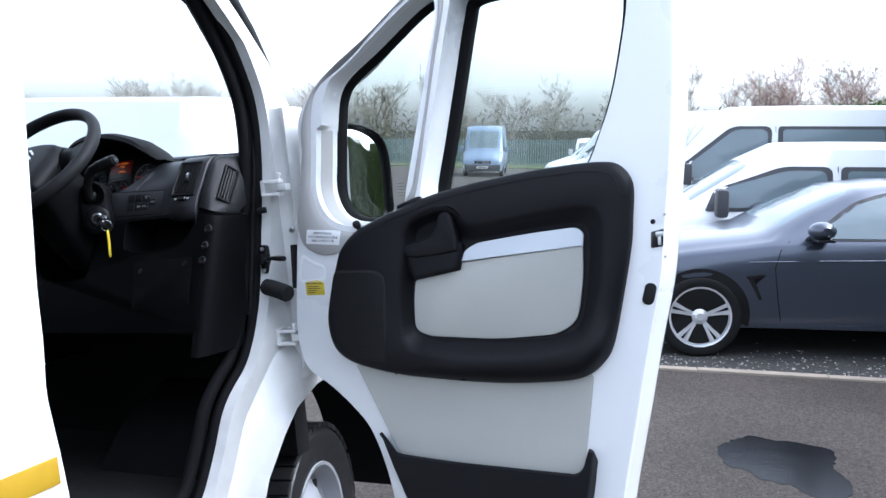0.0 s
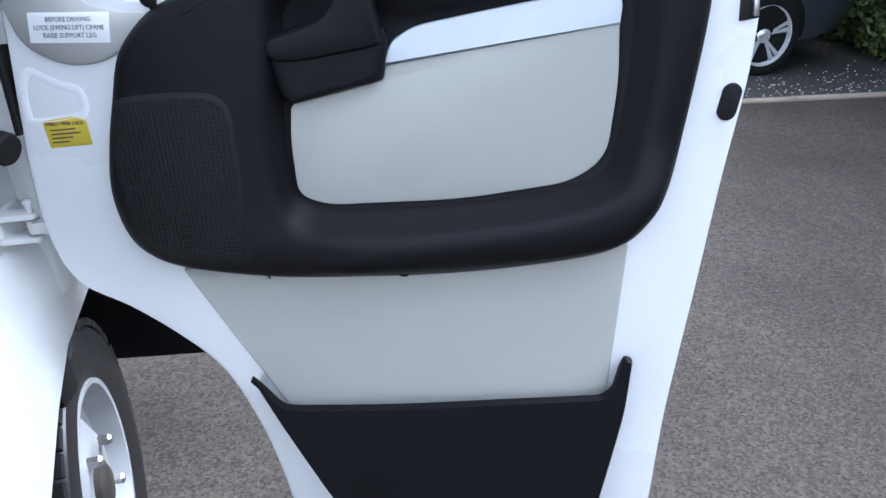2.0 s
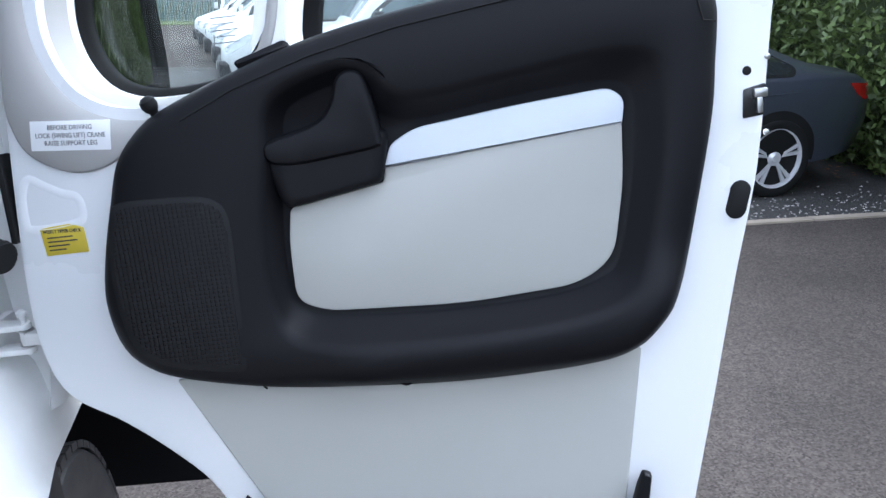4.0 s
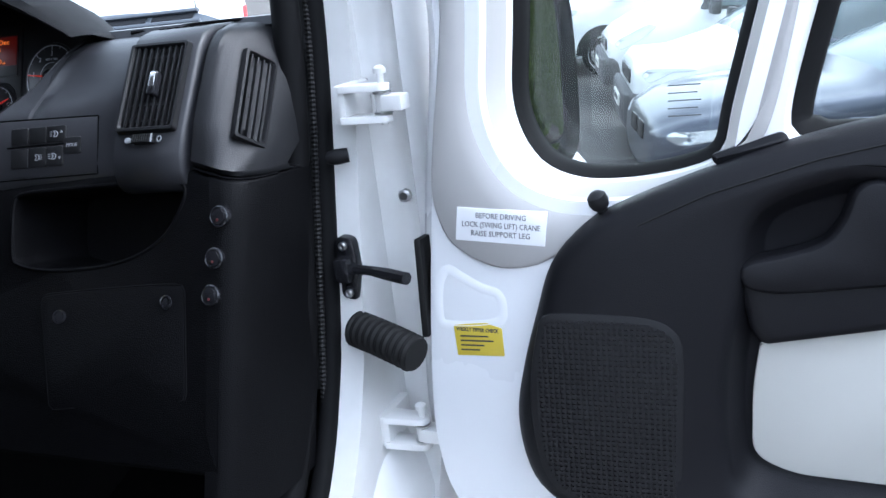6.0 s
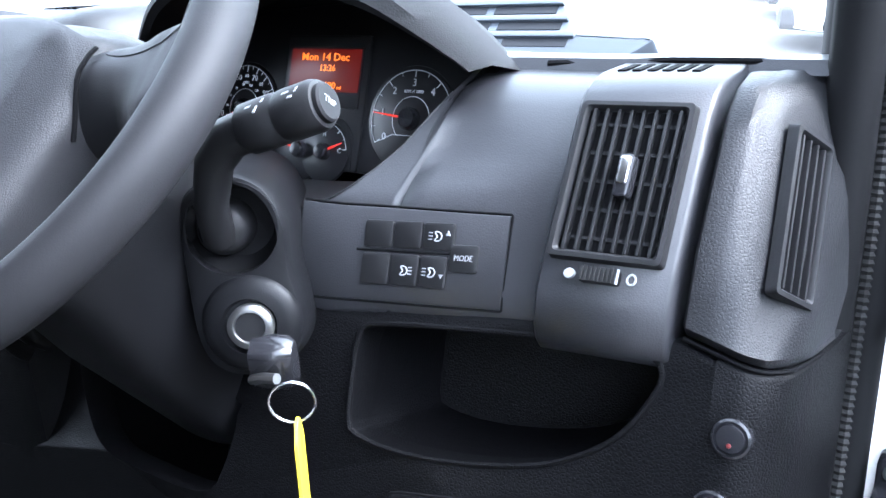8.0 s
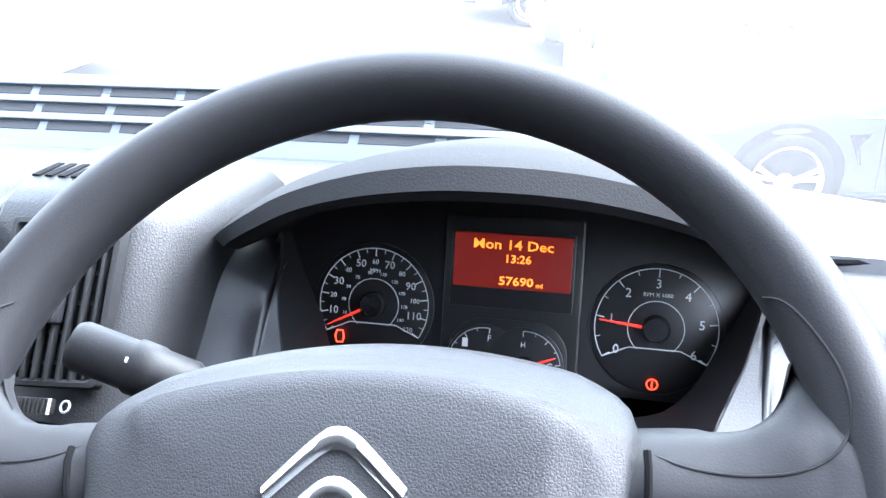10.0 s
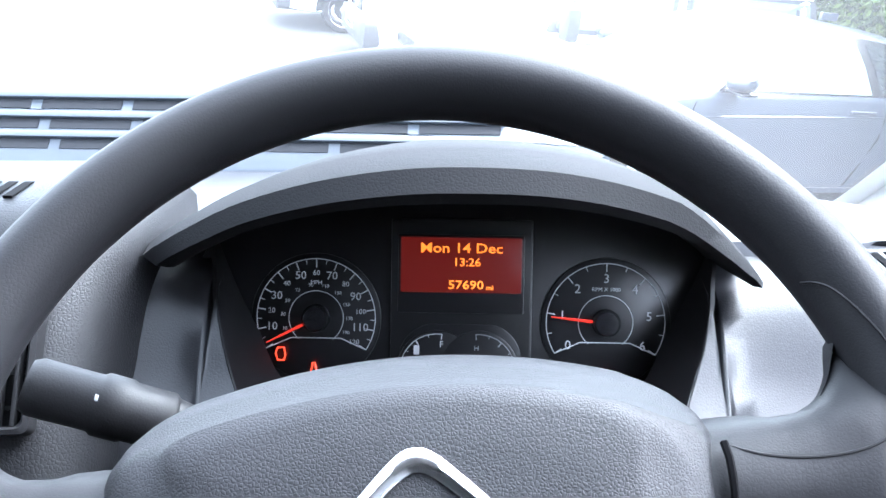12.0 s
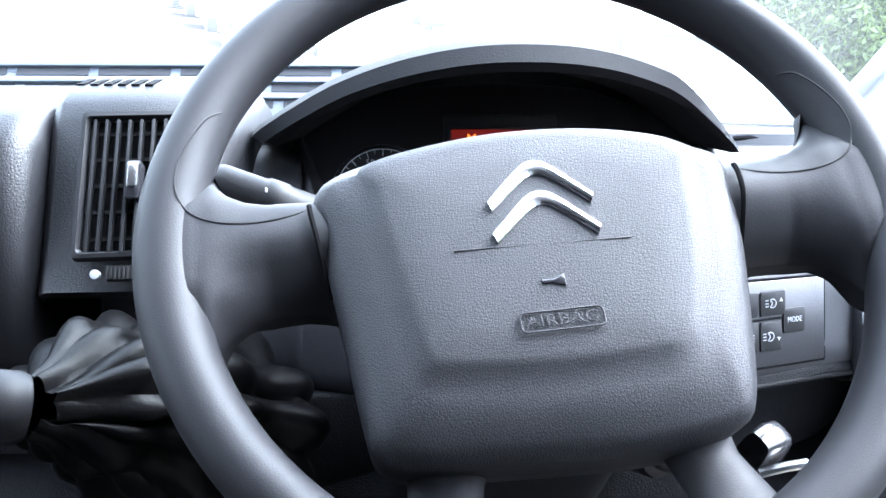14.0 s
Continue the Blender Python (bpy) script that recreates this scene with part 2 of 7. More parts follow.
def box(m, x0, x1, y0, y1, z0, z1, r=0.0, bm=None):
    """A block in the frame m; r rounds all its edges."""
    b = bmesh.new()
    v = [b.verts.new((x, y, z)) for x in (x0, x1) for y in (y0, y1) for z in (z0, z1)]
    for f in ((0, 1, 3, 2), (4, 6, 7, 5), (0, 4, 5, 1), (2, 3, 7, 6), (0, 2, 6, 4), (1, 5, 7, 3)):
        b.faces.new([v[i] for i in f])
    if r:
        bmesh.ops.bevel(b, geom=list(b.edges), offset=r, segments=2, affect="EDGES", profile=0.6)
    bmesh.ops.transform(b, matrix=m, verts=b.verts)
    if bm is None:
        return b
    me = bpy.data.meshes.new("tmp")
    b.to_mesh(me)
    b.free()
    bm.from_mesh(me)
    bpy.data.meshes.remove(me)
    return bm


def turned(profile, m, seg=24, bm=None, caps=True):
    """A solid of revolution about the frame's z: profile of (radius, height)."""
    bm = bm or bmesh.new()
    rings = []
    for r, h in profile:
        rings.append([bm.verts.new(m @ Vector((r * math.cos(k * math.tau / seg), r * math.sin(k * math.tau / seg), h))) for k in range(seg)])
    for a, b in zip(rings, rings[1:]):
        bridge(bm, a, b)
    if caps:
        bm.faces.new(rings[0])
        bm.faces.new(rings[-1])
    return bm


def circle(r, n=32, c=(0, 0), a0=0.0):
    return np.array([(c[0] + r * math.cos(a0 + k * math.tau / n), c[1] + r * math.sin(a0 + k * math.tau / n)) for k in range(n)])


def words(name, text, size, m, mat, parent, label="", bold=0.0, width=None):
    """Raised lettering in the built-in font, as a mesh, centred on the frame m."""
    cu = bpy.data.curves.new(name, "FONT")
    cu.body, cu.size, cu.align_x, cu.align_y = text, size, "CENTER", "CENTER"
    cu.extrude, cu.offset, cu.resolution_u = 0.0002, bold, 2
    tmp = bpy.data.objects.new(name, cu)
    scene.collection.objects.link(tmp)
    bpy.context.view_layer.update()
    me = bpy.data.meshes.new_from_object(tmp.evaluated_get(bpy.context.evaluated_depsgraph_get()))
    bpy.data.objects.remove(tmp)
    bpy.data.curves.remove(cu)
    k = 1.0
    if width:
        xs = [v.co.x for v in me.vertices]
        k = width / max(1e-6, max(xs) - min(xs))
    me.transform(m @ Matrix.Diagonal((k, 1, 1, 1)))
    me.materials.clear()
    me.materials.append(mat)
    ob = new(name, me)
    ob.parent = parent
    return tagged(ob, label) if label else ob


# ==== the open driver's door: x from its hinges to its lock, y up, z towards the cab's inside ====
DOOR = axes((1.006, -0.1923, -0.0003), (0.9997, 0.0227, 0.0092), (-0.0111, 0.0860, 0.9962), (0.0218, -0.9960, 0.0862))


def lerp_loop(p, q, k):
    return p + (q - p) * k


def build_door():
    door = thing("cab_door", "white painted driver's door standing wide open on its hinges", "vehicle door", TRUCK)
    face = smooth_loop([(0.030, 1.40), (0.048, 1.61), (0.070, 1.80), (0.070, 1.90), (0.080, 1.952), (0.135, 2.012), (0.246, 2.080), (0.322, 2.142), (0.402, 2.206), (0.50, 2.265), (0.64, 2.300), (0.85, 2.315), (1.04, 2.300),
                        (1.115, 2.19), (1.122, 2.05), (1.108, 1.83), (1.082, 1.60), (1.066, 1.47), (1.052, 1.40), (1.028, 1.30), (0.99, 1.12), (0.945, 0.91), (0.91, 0.70), (0.88, 0.63),
                        (0.80, 0.60), (0.50, 0.60), (0.37, 0.62), (0.335, 0.69), (0.325, 0.77), (0.311, 0.87), (0.288, 0.965), (0.250, 1.058), (0.197, 1.119), (0.130, 1.176), (0.062, 1.222), (0.034, 1.29)], 260)
    quarter = smooth_loop([(0.138, 1.73), (0.162, 1.668), (0.206, 1.640), (0.268, 1.635), (0.341, 1.645), (0.378, 1.664), (0.392, 1.72), (0.43, 1.87), (0.47, 2.03), (0.503, 2.17), (0.485, 2.222),
                           (0.43, 2.206), (0.30, 2.115), (0.20, 2.048), (0.165, 2.00), (0.152, 1.93), (0.143, 1.82)], 120)
    main = smooth_loop([(0.455, 1.70), (0.475, 1.672), (0.52, 1.664), (0.70, 1.672), (0.84, 1.69), (0.89, 1.735), (0.93, 1.82), (0.960, 1.90), (0.985, 2.0), (1.006, 2.11), (1.005, 2.19), (0.96, 2.222),
                        (0.80, 2.232), (0.66, 2.228), (0.585, 2.215), (0.563, 2.16), (0.53, 2.02), (0.49, 1.85)], 140)
    q_front, m_front = inset(quarter, -0.014), inset(main, -0.010)
    lean = (q_front - quarter) / 0.014
    slant = np.clip(((lean[:, 1] - lean[:, 0]) / 1.414 - 0.55) * 4, 0, 1) * (quarter[:, 1] > 1.9)
    q_front = quarter + lean * (0.014 * (1 - slant) - 0.004 * slant)[:, None]
    # pressed inner skin, its front face pierced by the two windows
    bm = holed(face, [q_front, m_front], DOOR, -0.03, 0.0, 0.010)
    for big, small in ((q_front, quarter), (m_front, main)):
        a = add_loop(bm, DOOR, big, -0.03)
        b = add_loop(bm, DOOR, lerp_loop(big, small, 0.55), -0.052)
        c = add_loop(bm, DOOR, small, -0.112)
        d = add_loop(bm, DOOR, small, -0.150)
        for s, t in ((a, b), (b, c), (c, d)):
            bridge(bm, s, t)
    part("inner_skin", bm, WHITE, door)
    # outer skin: wider than the inner one along the lock edge
    wide = face.copy()
    wide[:, 0] += np.interp(wide[:, 0], [0.0, 0.6, 1.1], [-0.035, 0.0, 0.022])
    bm = bmesh.new()
    loops = [(face, -0.029), (lerp_loop(face, wide, 0.75), -0.060), (wide, -0.072), (wide, -0.092), (inset(wide, 0.02), -0.150)]
    vs = [add_loop(bm, DOOR, p, w) for p, w in loops]
    for a, b in zip(vs, vs[1:]):
        bridge(bm, a, b)
    rim = [add_loop(bm, DOOR, q, -0.150) for q in (quarter, main)]
    edges = []
    for lp in [vs[-1]] + rim:
        for i in range(len(lp)):
            e = bm.edges.get((lp[i], lp[(i + 1) % len(lp)])) or bm.edges.new((lp[i], lp[(i + 1) % len(lp)]))
            edges.append(e)
    bmesh.ops.triangle_fill(bm, edges=edges, use_beauty=True)
    part("outer_skin", bm, WHITE, door)
    # panes and their rubber channels
    for nm, lp, wid in (("quarter_window", quarter, 0.010), ("door_window", main, 0.022)):
        pane = part(nm, slab(inset(lp, 0.004), DOOR, -0.128, -0.123, 0.001), GLASS, door)
        pane.visible_shadow = False
        inner = inset(lp, wid)
        bm = bmesh.new()
        v = [add_loop(bm, DOOR, p, w) for p, w in ((inset(lp, -0.004), -0.098), (inset(lp, -0.001), -0.094), (inset(lp, wid - 0.004), -0.104), (inner, -0.112), (inner, -0.132), (inset(lp, -0.001), -0.134))]
        for a, b in zip(v, v[1:]):
            bridge(bm, a, b)
        part("window_seal", bm, SEAL, pane)
    # the etched mark low on the quarter pane, as unreadable bars
    bm = bmesh.new()
    for k in range(5):
        box(DOOR, 0.318, 0.356 - 0.004 * (k % 2), 1.700 + 0.009 * k, 1.7014 + 0.009 * k, -0.1235, -0.1228, bm=bm)
    part("pane_mark", bm, material("etched_mark", (0.10, 0.105, 0.105), 0.7), door)
    # pale strip of the divider between the panes
    strip = [(0.400, 1.665), (0.436, 1.660), (0.548, 2.205), (0.516, 2.212)]
    part("divider_trim", slab(rounded(strip, 0.006), DOOR, -0.10, -0.058, 0.006), GREY_TRIM, door)
    # grey plastic trim round the quarter window: flat along the pillar, then rolling in to the pane
    trim = smooth_loop([(0.083, 1.825), (0.058, 1.660), (0.062, 1.605), (0.082, 1.570), (0.129, 1.546), (0.180, 1.549), (0.225, 1.575), (0.262, 1.608), (0.330, 1.636), (0.395, 1.660), (0.432, 1.700),
                        (0.470, 1.87), (0.510, 2.05), (0.545, 2.205), (0.520, 2.238), (0.44, 2.222), (0.30, 2.128), (0.195, 2.062), (0.140, 2.018), (0.108, 1.975), (0.090, 1.925), (0.084, 1.87)], 200)
    reveal = resample(inset(quarter, -0.004), 200)
    roll = resample(inset(quarter, -0.034), 200)

    def aligned(p, c=(0.29, 1.88)):
        p = p if area2(p) > 0 else p[::-1]
        a = np.arctan2(p[:, 1] - c[1], p[:, 0] - c[0])
        return np.roll(p, -int(np.argmin(np.abs(a + 2.6))), 0)
    trim, roll, reveal = aligned(trim), aligned(roll), aligned(reveal)
    # the rolled edge never passes the outer one
    wide = np.clip((np.linalg.norm(trim - reveal, axis=1) - 0.030) / 0.045, 0, 1)
    wide = np.convolve(np.r_[wide[-10:], wide, wide[:10]], np.ones(21) / 21, "valid")[:, None]
    roll = lerp_loop(trim, reveal, 0.35) * (1 - wide) + roll * wide
    bm = bmesh.new()
    vs = [add_loop(bm, DOOR, q, w) for q, w in ((trim, -0.004), (trim, 0.003), (inset(trim, 0.003), 0.006), (lerp_loop(trim, roll, 0.75), 0.0065), (roll, 0.004), (lerp_loop(roll, reveal, 0.35), -0.006), (lerp_loop(roll, reveal, 0.75), -0.030), (reveal, -0.060), (reveal, -0.098))]
    for a, b in zip(vs, vs[1:]):
        bridge(bm, a, b)
    part("pillar_trim", bm, GREY_TRIM, door, "light grey plastic trim round the quarter window", angle=50)
    # pressed panel below the trim
    press = smooth_loop([(0.052, 1.480), (0.054, 1.520), (0.066, 1.542), (0.085, 1.532), (0.108, 1.519), (0.128, 1.512), (0.133, 1.495), (0.128, 1.478), (0.095, 1.472), (0.062, 1.472)], 48)
    bm = bmesh.new()
    v = [add_loop(bm, DOOR, p, w) for p, w in ((inset(press, -0.006), 0.0001), (press, 0.0013), (inset(press, 0.006), 0.0001))]
    bridge(bm, v[0], v[1])
    bridge(bm, v[1], v[2])
    part("pressing", bm, WHITE, door)
    # lower grey lining
    low = rounded([(0.222, 1.235), (0.350, 0.978), (0.845, 0.935), (0.888, 1.215), (0.6, 1.235)], 0.006)
    part("lower_lining", slab(low, DOOR, -0.002, 0.005, 0.003), FABRIC, door, "light grey lower door lining", False)

    # black moulded armrest panel
    outer = smooth_loop([(0.149, 1.367), (0.160, 1.43), (0.179, 1.495), (0.200, 1.555), (0.238, 1.597), (0.279, 1.620), (0.372, 1.655), (0.477, 1.687), (0.593, 1.709), (0.735, 1.727), (0.874, 1.736), (0.942, 1.735),
                         (0.974, 1.727), (0.998, 1.703), (1.009, 1.668), (1.004, 1.60), (0.996, 1.526), (0.963, 1.374), (0.942, 1.294), (0.920, 1.254), (0.873, 1.216), (0.794, 1.201), (0.635, 1.196), (0.475, 1.204),
                         (0.355, 1.216), (0.237, 1.241), (0.184, 1.268), (0.158, 1.306)], 160)
    dish = smooth_loop([(0.401, 1.535), (0.408, 1.590), (0.432, 1.622), (0.50, 1.645), (0.550, 1.640), (0.574, 1.612), (0.62, 1.600), (0.767, 1.617), (0.86, 1.628), (0.915, 1.622), (0.934, 1.590),
                        (0.933, 1.53), (0.923, 1.445), (0.896, 1.346), (0.862, 1.308), (0.796, 1.288), (0.68, 1.278), (0.561, 1.277), (0.45, 1.284), (0.405, 1.300), (0.387, 1.345), (0.386, 1.44)], 160)
    floor_lp = smooth_loop([(0.425, 1.545), (0.430, 1.585), (0.447, 1.605), (0.50, 1.622), (0.530, 1.619), (0.548, 1.585), (0.60, 1.566), (0.735, 1.582), (0.84, 1.590), (0.880, 1.585), (0.893, 1.56),
                            (0.889, 1.49), (0.880, 1.43), (0.862, 1.350), (0.835, 1.326), (0.78, 1.311), (0.68, 1.304), (0.561, 1.305), (0.46, 1.312), (0.422, 1.325), (0.408, 1.36), (0.409, 1.44)], 160)

    def matched(p, c):
        a = np.arctan2(p[:, 1] - c[1], p[:, 0] - c[0])
        i = int(np.argmin(np.abs(a + math.pi * 0.999)))
        return np.roll(p, -i, 0)
    c = (0.62, 1.45)
    outer, dish, floor_lp = (matched(p if area2(p) > 0 else p[::-1], c) for p in (outer, dish, floor_lp))
    bm = bmesh.new()
    def proud(p, w, k=1.0):
        """Heights of a loop: the panel swells into an armrest below the insert."""
        g = np.clip((1.375 - p[:, 1]) / 0.09, 0, 1) * np.clip((p[:, 0] - 0.34) / 0.16, 0, 1) * np.clip((p[:, 1] - 1.19) / 0.05, 0, 1)
        return w + k * 0.026 * g * g * (3 - 2 * g)
    dish[:, 1] -= 0.008 * np.clip((1.36 - dish[:, 1]) / 0.05, 0, 1)
    q1, q2 = inset(outer, 0.024), inset(dish, -0.010)
    q3 = lerp_loop(q1, q2, 0.5)
    rings = [(inset(outer, -0.001), 0.001), (outer, 0.016), (inset(outer, 0.004), 0.026), (inset(outer, 0.012), proud(inset(outer, 0.012), 0.034, 0.5)), (q1, proud(q1, 0.038)),
             (q3, proud(q3, 0.040)), (q2, proud(q2, 0.040)), (dish, proud(dish, 0.037)), (lerp_loop(dish, floor_lp, 0.2), proud(dish, 0.030, 0.8)), (lerp_loop(dish, floor_lp, 0.85), 0.006), (floor_lp, 0.003)]
    vs = [add_loop(bm, DOOR, p, w) for p, w in rings]
    for a, b in zip(vs, vs[1:]):
        bridge(bm, a, b)
    bm.faces.new(vs[-1])
    panel = part("armrest_panel", bm, BLACK, door, "black grained plastic armrest panel", angle=55)
    # parting lines of the upper pad and of the loudspeaker housing
    line = [DOOR @ Vector((x, y, 0.0385)) for x, y in ((0.30, 1.600), (0.372, 1.632), (0.477, 1.664), (0.593, 1.688), (0.735, 1.706), (0.88, 1.715), (0.93, 1.713), (0.962, 1.704), (0.978, 1.680), (0.984, 1.655), (1.0, 1.652))]
    part("parting_line", tube(line, 0.0011, 6), RUBBER, panel)
    part("parting_line", tube([DOOR @ Vector(q) for q in ((0.362, 1.30, 0.040), (0.352, 1.24, 0.037), (0.352, 1.222, 0.028), (0.353, 1.214, 0.018))], 0.0014, 6), RUBBER, panel)
    # grey insert and its pale upper band
    ins = rounded([(0.421, 1.466), (0.552, 1.488), (0.558, 1.512), (0.879, 1.537), (0.876, 1.455), (0.857, 1.350), (0.805, 1.318), (0.645, 1.307), (0.453, 1.316), (0.412, 1.335), (0.413, 1.415)],
                  [0.008, 0.004, 0.001, 0.001, 0.03, 0.03, 0.03, 0.05, 0.03, 0.02, 0.02])
    part("door_insert", slab(ins, DOOR, 0.002, 0.011, 0.003), FABRIC, panel, "light grey vinyl insert")
    band = rounded([(0.555, 1.508), (0.879, 1.5335), (0.884, 1.566), (0.865, 1.582), (0.735, 1.572), (0.600, 1.556), (0.567, 1.538)], [0.001, 0.001, 0.012, 0.015, 0.05, 0.02, 0.01])
    part("insert_band", slab(band, DOOR, 0.002, 0.0135, 0.003), PALE, panel, "pale vinyl band with a stitched seam")
    # pull pod below the release lever
    pod = rounded([(0.398, 1.548), (0.412, 1.482), (0.424, 1.468), (0.552, 1.490), (0.563, 1.530), (0.566, 1.560), (0.540, 1.566)], [0.010, 0.02, 0.004, 0.008, 0.03, 0.012, 0.02])
    pod = resample(pod, 90)
    part("pull_pod", loft([(pod, 0.002), (pod, 0.021), (shrink(pod, 0.03), 0.0265), (shrink(pod, 0.09), 0.0300), (shrink(pod, 0.25), 0.0310), (shrink(pod, 0.9), 0.0312)], DOOR), BLACK, panel, angle=70)
    lever = smooth_loop([(0.400, 1.549), (0.408, 1.560), (0.440, 1.568), (0.478, 1.580), (0.497, 1.602), (0.508, 1.632), (0.525, 1.642), (0.543, 1.634), (0.552, 1.600), (0.558, 1.552), (0.552, 1.538), (0.500, 1.531), (0.44, 1.526), (0.408, 1.532)], 80)
    part("release_lever", loft([(inset(lever, -0.001), 0.012), (lever, 0.031), (inset(lever, 0.0015), 0.0350), (inset(lever, 0.004), 0.0380), (inset(lever, 0.0065), 0.0390)], DOOR), BLACK, panel, angle=24)
    # loudspeaker housing with a lattice of small openings
    spk = smooth_loop([(0.184, 1.48), (0.198, 1.500), (0.25, 1.502), (0.306, 1.499), (0.335, 1.486), (0.345, 1.455), (0.342, 1.36), (0.337, 1.26), (0.325, 1.251), (0.25, 1.262), (0.203, 1.282), (0.180, 1.318), (0.172, 1.40)], 80)
    part("speaker_frame", slab(spk, DOOR, 0.030, 0.0412, 0.002), BLACK_FINE, panel)
    grille = inset(spk, 0.008)
    bm = bmesh.new()

    def clip_span(a, axis):
        xs = []
        for i in range(len(grille)):
            p, q = grille[i], grille[(i + 1) % len(grille)]
            if (p[axis] - a) * (q[axis] - a) < 0:
                xs.append(p[1 - axis] + (q[1 - axis] - p[1 - axis]) * (a - p[axis]) / (q[axis] - p[axis]))
        return (min(xs), max(xs)) if len(xs) > 1 else None
    for k in range(27):
        x = 0.176 + k * 0.0062
        s = clip_span(x, 0)
        if s:
            box(DOOR, x - 0.0013, x + 0.0013, s[0], s[1], 0.0405, 0.0432, bm=bm)
    for k in range(42):
        y = 1.256 + k * 0.0060
        s = clip_span(y, 1)
        if s:
            box(DOOR, s[0], s[1], y - 0.0013, y + 0.0013, 0.0405, 0.0430, bm=bm)
    part("speaker_grille", bm, BLACK_FINE, panel, smooth=False)
    for x, y in ((0.553, 1.209), (0.757, 1.212)):
        part("screw_recess", turned([(0.0125, 0.010), (0.0120, 0.0262), (0.0095, 0.0268), (0.0005, 0.0255)], DOOR @ pose(x, y + 0.006, 0.006), 18), DARK, panel)
    part("mirror_adjuster", loft([(inset(rounded([(0.372, 1.668), (0.445, 1.690), (0.452, 1.676), (0.380, 1.655)], 0.008), 0), -0.004), (rounded([(0.372, 1.668), (0.445, 1.690), (0.452, 1.676), (0.380, 1.655)], 0.008), 0.006),
                                  (inset(rounded([(0.372, 1.668), (0.445, 1.690), (0.452, 1.676), (0.380, 1.655)], 0.008), 0.005), 0.010)], DOOR), BLACK, door)
    # lock button
    part("lock_button", turned([(0.006, -0.004), (0.006, 0.008), (0.0095, 0.012), (0.0115, 0.018), (0.0105, 0.026), (0.006, 0.030), (0.001, 0.031)], DOOR @ pose(0.262, 1.607, 0.012, -72, 0, 18), 20), BLACK_FINE, door)
    # map pocket
    ptop = rounded([(0.302, 1.062), (0.314, 1.050), (0.345, 1.006), (0.375, 1.002), (0.51, 0.990), (0.70, 0.982), (0.838, 0.976), (0.856, 0.992), (0.872, 1.042), (0.886, 1.036), (0.872, 0.945), (0.838, 0.82),
                    (0.79, 0.66), (0.5, 0.66), (0.40, 0.82), (0.33, 0.985)], [0.004, 0.01, 0.02, 0.02, 0.1, 0.1, 0.02, 0.02, 0.006, 0.006, 0.03, 0.06, 0.05, 0.05, 0.04, 0.04])
    low_back = ptop - np.stack([np.zeros(len(ptop)), np.where(ptop[:, 1] > 0.9, 0.03, 0.0)], 1)
    part("map_pocket", loft([(low_back, -0.002), (ptop, 0.030), (inset(ptop, 0.001), 0.038), (inset(ptop, 0.0035), 0.043)], DOOR), BLACK, door, "black plastic map pocket")
    # lock, blanking plugs
    part("plug", slab(circle(0.0062, 20, (1.050, 1.584)), DOOR, -0.002, 0.001, 0.001), RUBBER, door)
    oval = np.vstack([circle(0.0145, 24, (1.036, 1.424))[:13], circle(0.0145, 24, (1.029, 1.400))[12:]])
    part("plug", slab(oval, DOOR, -0.002, 0.0035, 0.003), RUBBER, door)
    lk = part("door_latch", slab(rounded([(1.044, 1.560), (1.074, 1.566), (1.070, 1.524), (1.042, 1.521)], 0.003), DOOR, -0.004, 0.0015, 0.001), BLACK_GLOSS, door)
    bm = box(DOOR, 1.056, 1.074, 1.548, 1.560, 0.0, 0.010, 0.002)
    box(DOOR, 1.060, 1.068, 1.527, 1.550, 0.0, 0.008, 0.002, bm=bm)
    part("latch_claw", bm, STEEL, lk)
    for x, y in ((1.078, 1.60), (1.074, 1.50)):
        part("latch_screw", slab(circle(0.004, 12, (x, y)), DOOR, -0.004, 0.001, 0.001), STEEL, lk)
    # labels
    st = part("warning_label", slab(rounded([(0.088, 1.6195), (0.196, 1.611), (0.191, 1.571), (0.083, 1.580)], 0.001), DOOR, 0.004, 0.0068, 0.0003), PAPER, door, "white printed warning label")
    tilt = math.degrees(math.atan2(-0.0085, 0.108))
    for s, x, y, wd in (("BEFORE DRIVING", 0.1405, 1.6062, 0.060), ("LOCK (SWING LIFT) CRANE", 0.1395, 1.5955, 0.094), ("RAISE SUPPORT LEG", 0.1385, 1.5852, 0.071)):
        words("label_text", s, 0.0092, DOOR @ pose(x, y, 0.0072, 0, 0, tilt), INK, st, width=wd)
    yl = part("check_label", slab(rounded([(0.069, 1.472), (0.085, 1.474), (0.112, 1.476), (0.1305, 1.4685), (0.1315, 1.434), (0.072, 1.4335)], 0.001), DOOR, -0.001, 0.0012, 0.0003), YELLOW, door, "faded yellow check label")
    words("label_text", "WEEKLY TIPPER CHECK", 0.0066, DOOR @ pose(0.0995, 1.4665, 0.0015, 0, 0, -2), INK, yl, width=0.054, bold=0.0002)
    for k in range(4):
        part("text_bar", box(DOOR, 0.077, 0.077 + (0.036, 0.042, 0.030, 0.024)[k], 1.4575 - 0.0058 * k, 1.4595 - 0.0058 * k, 0.0012, 0.0015), INK, yl, smooth=False)
    return door


build_door()


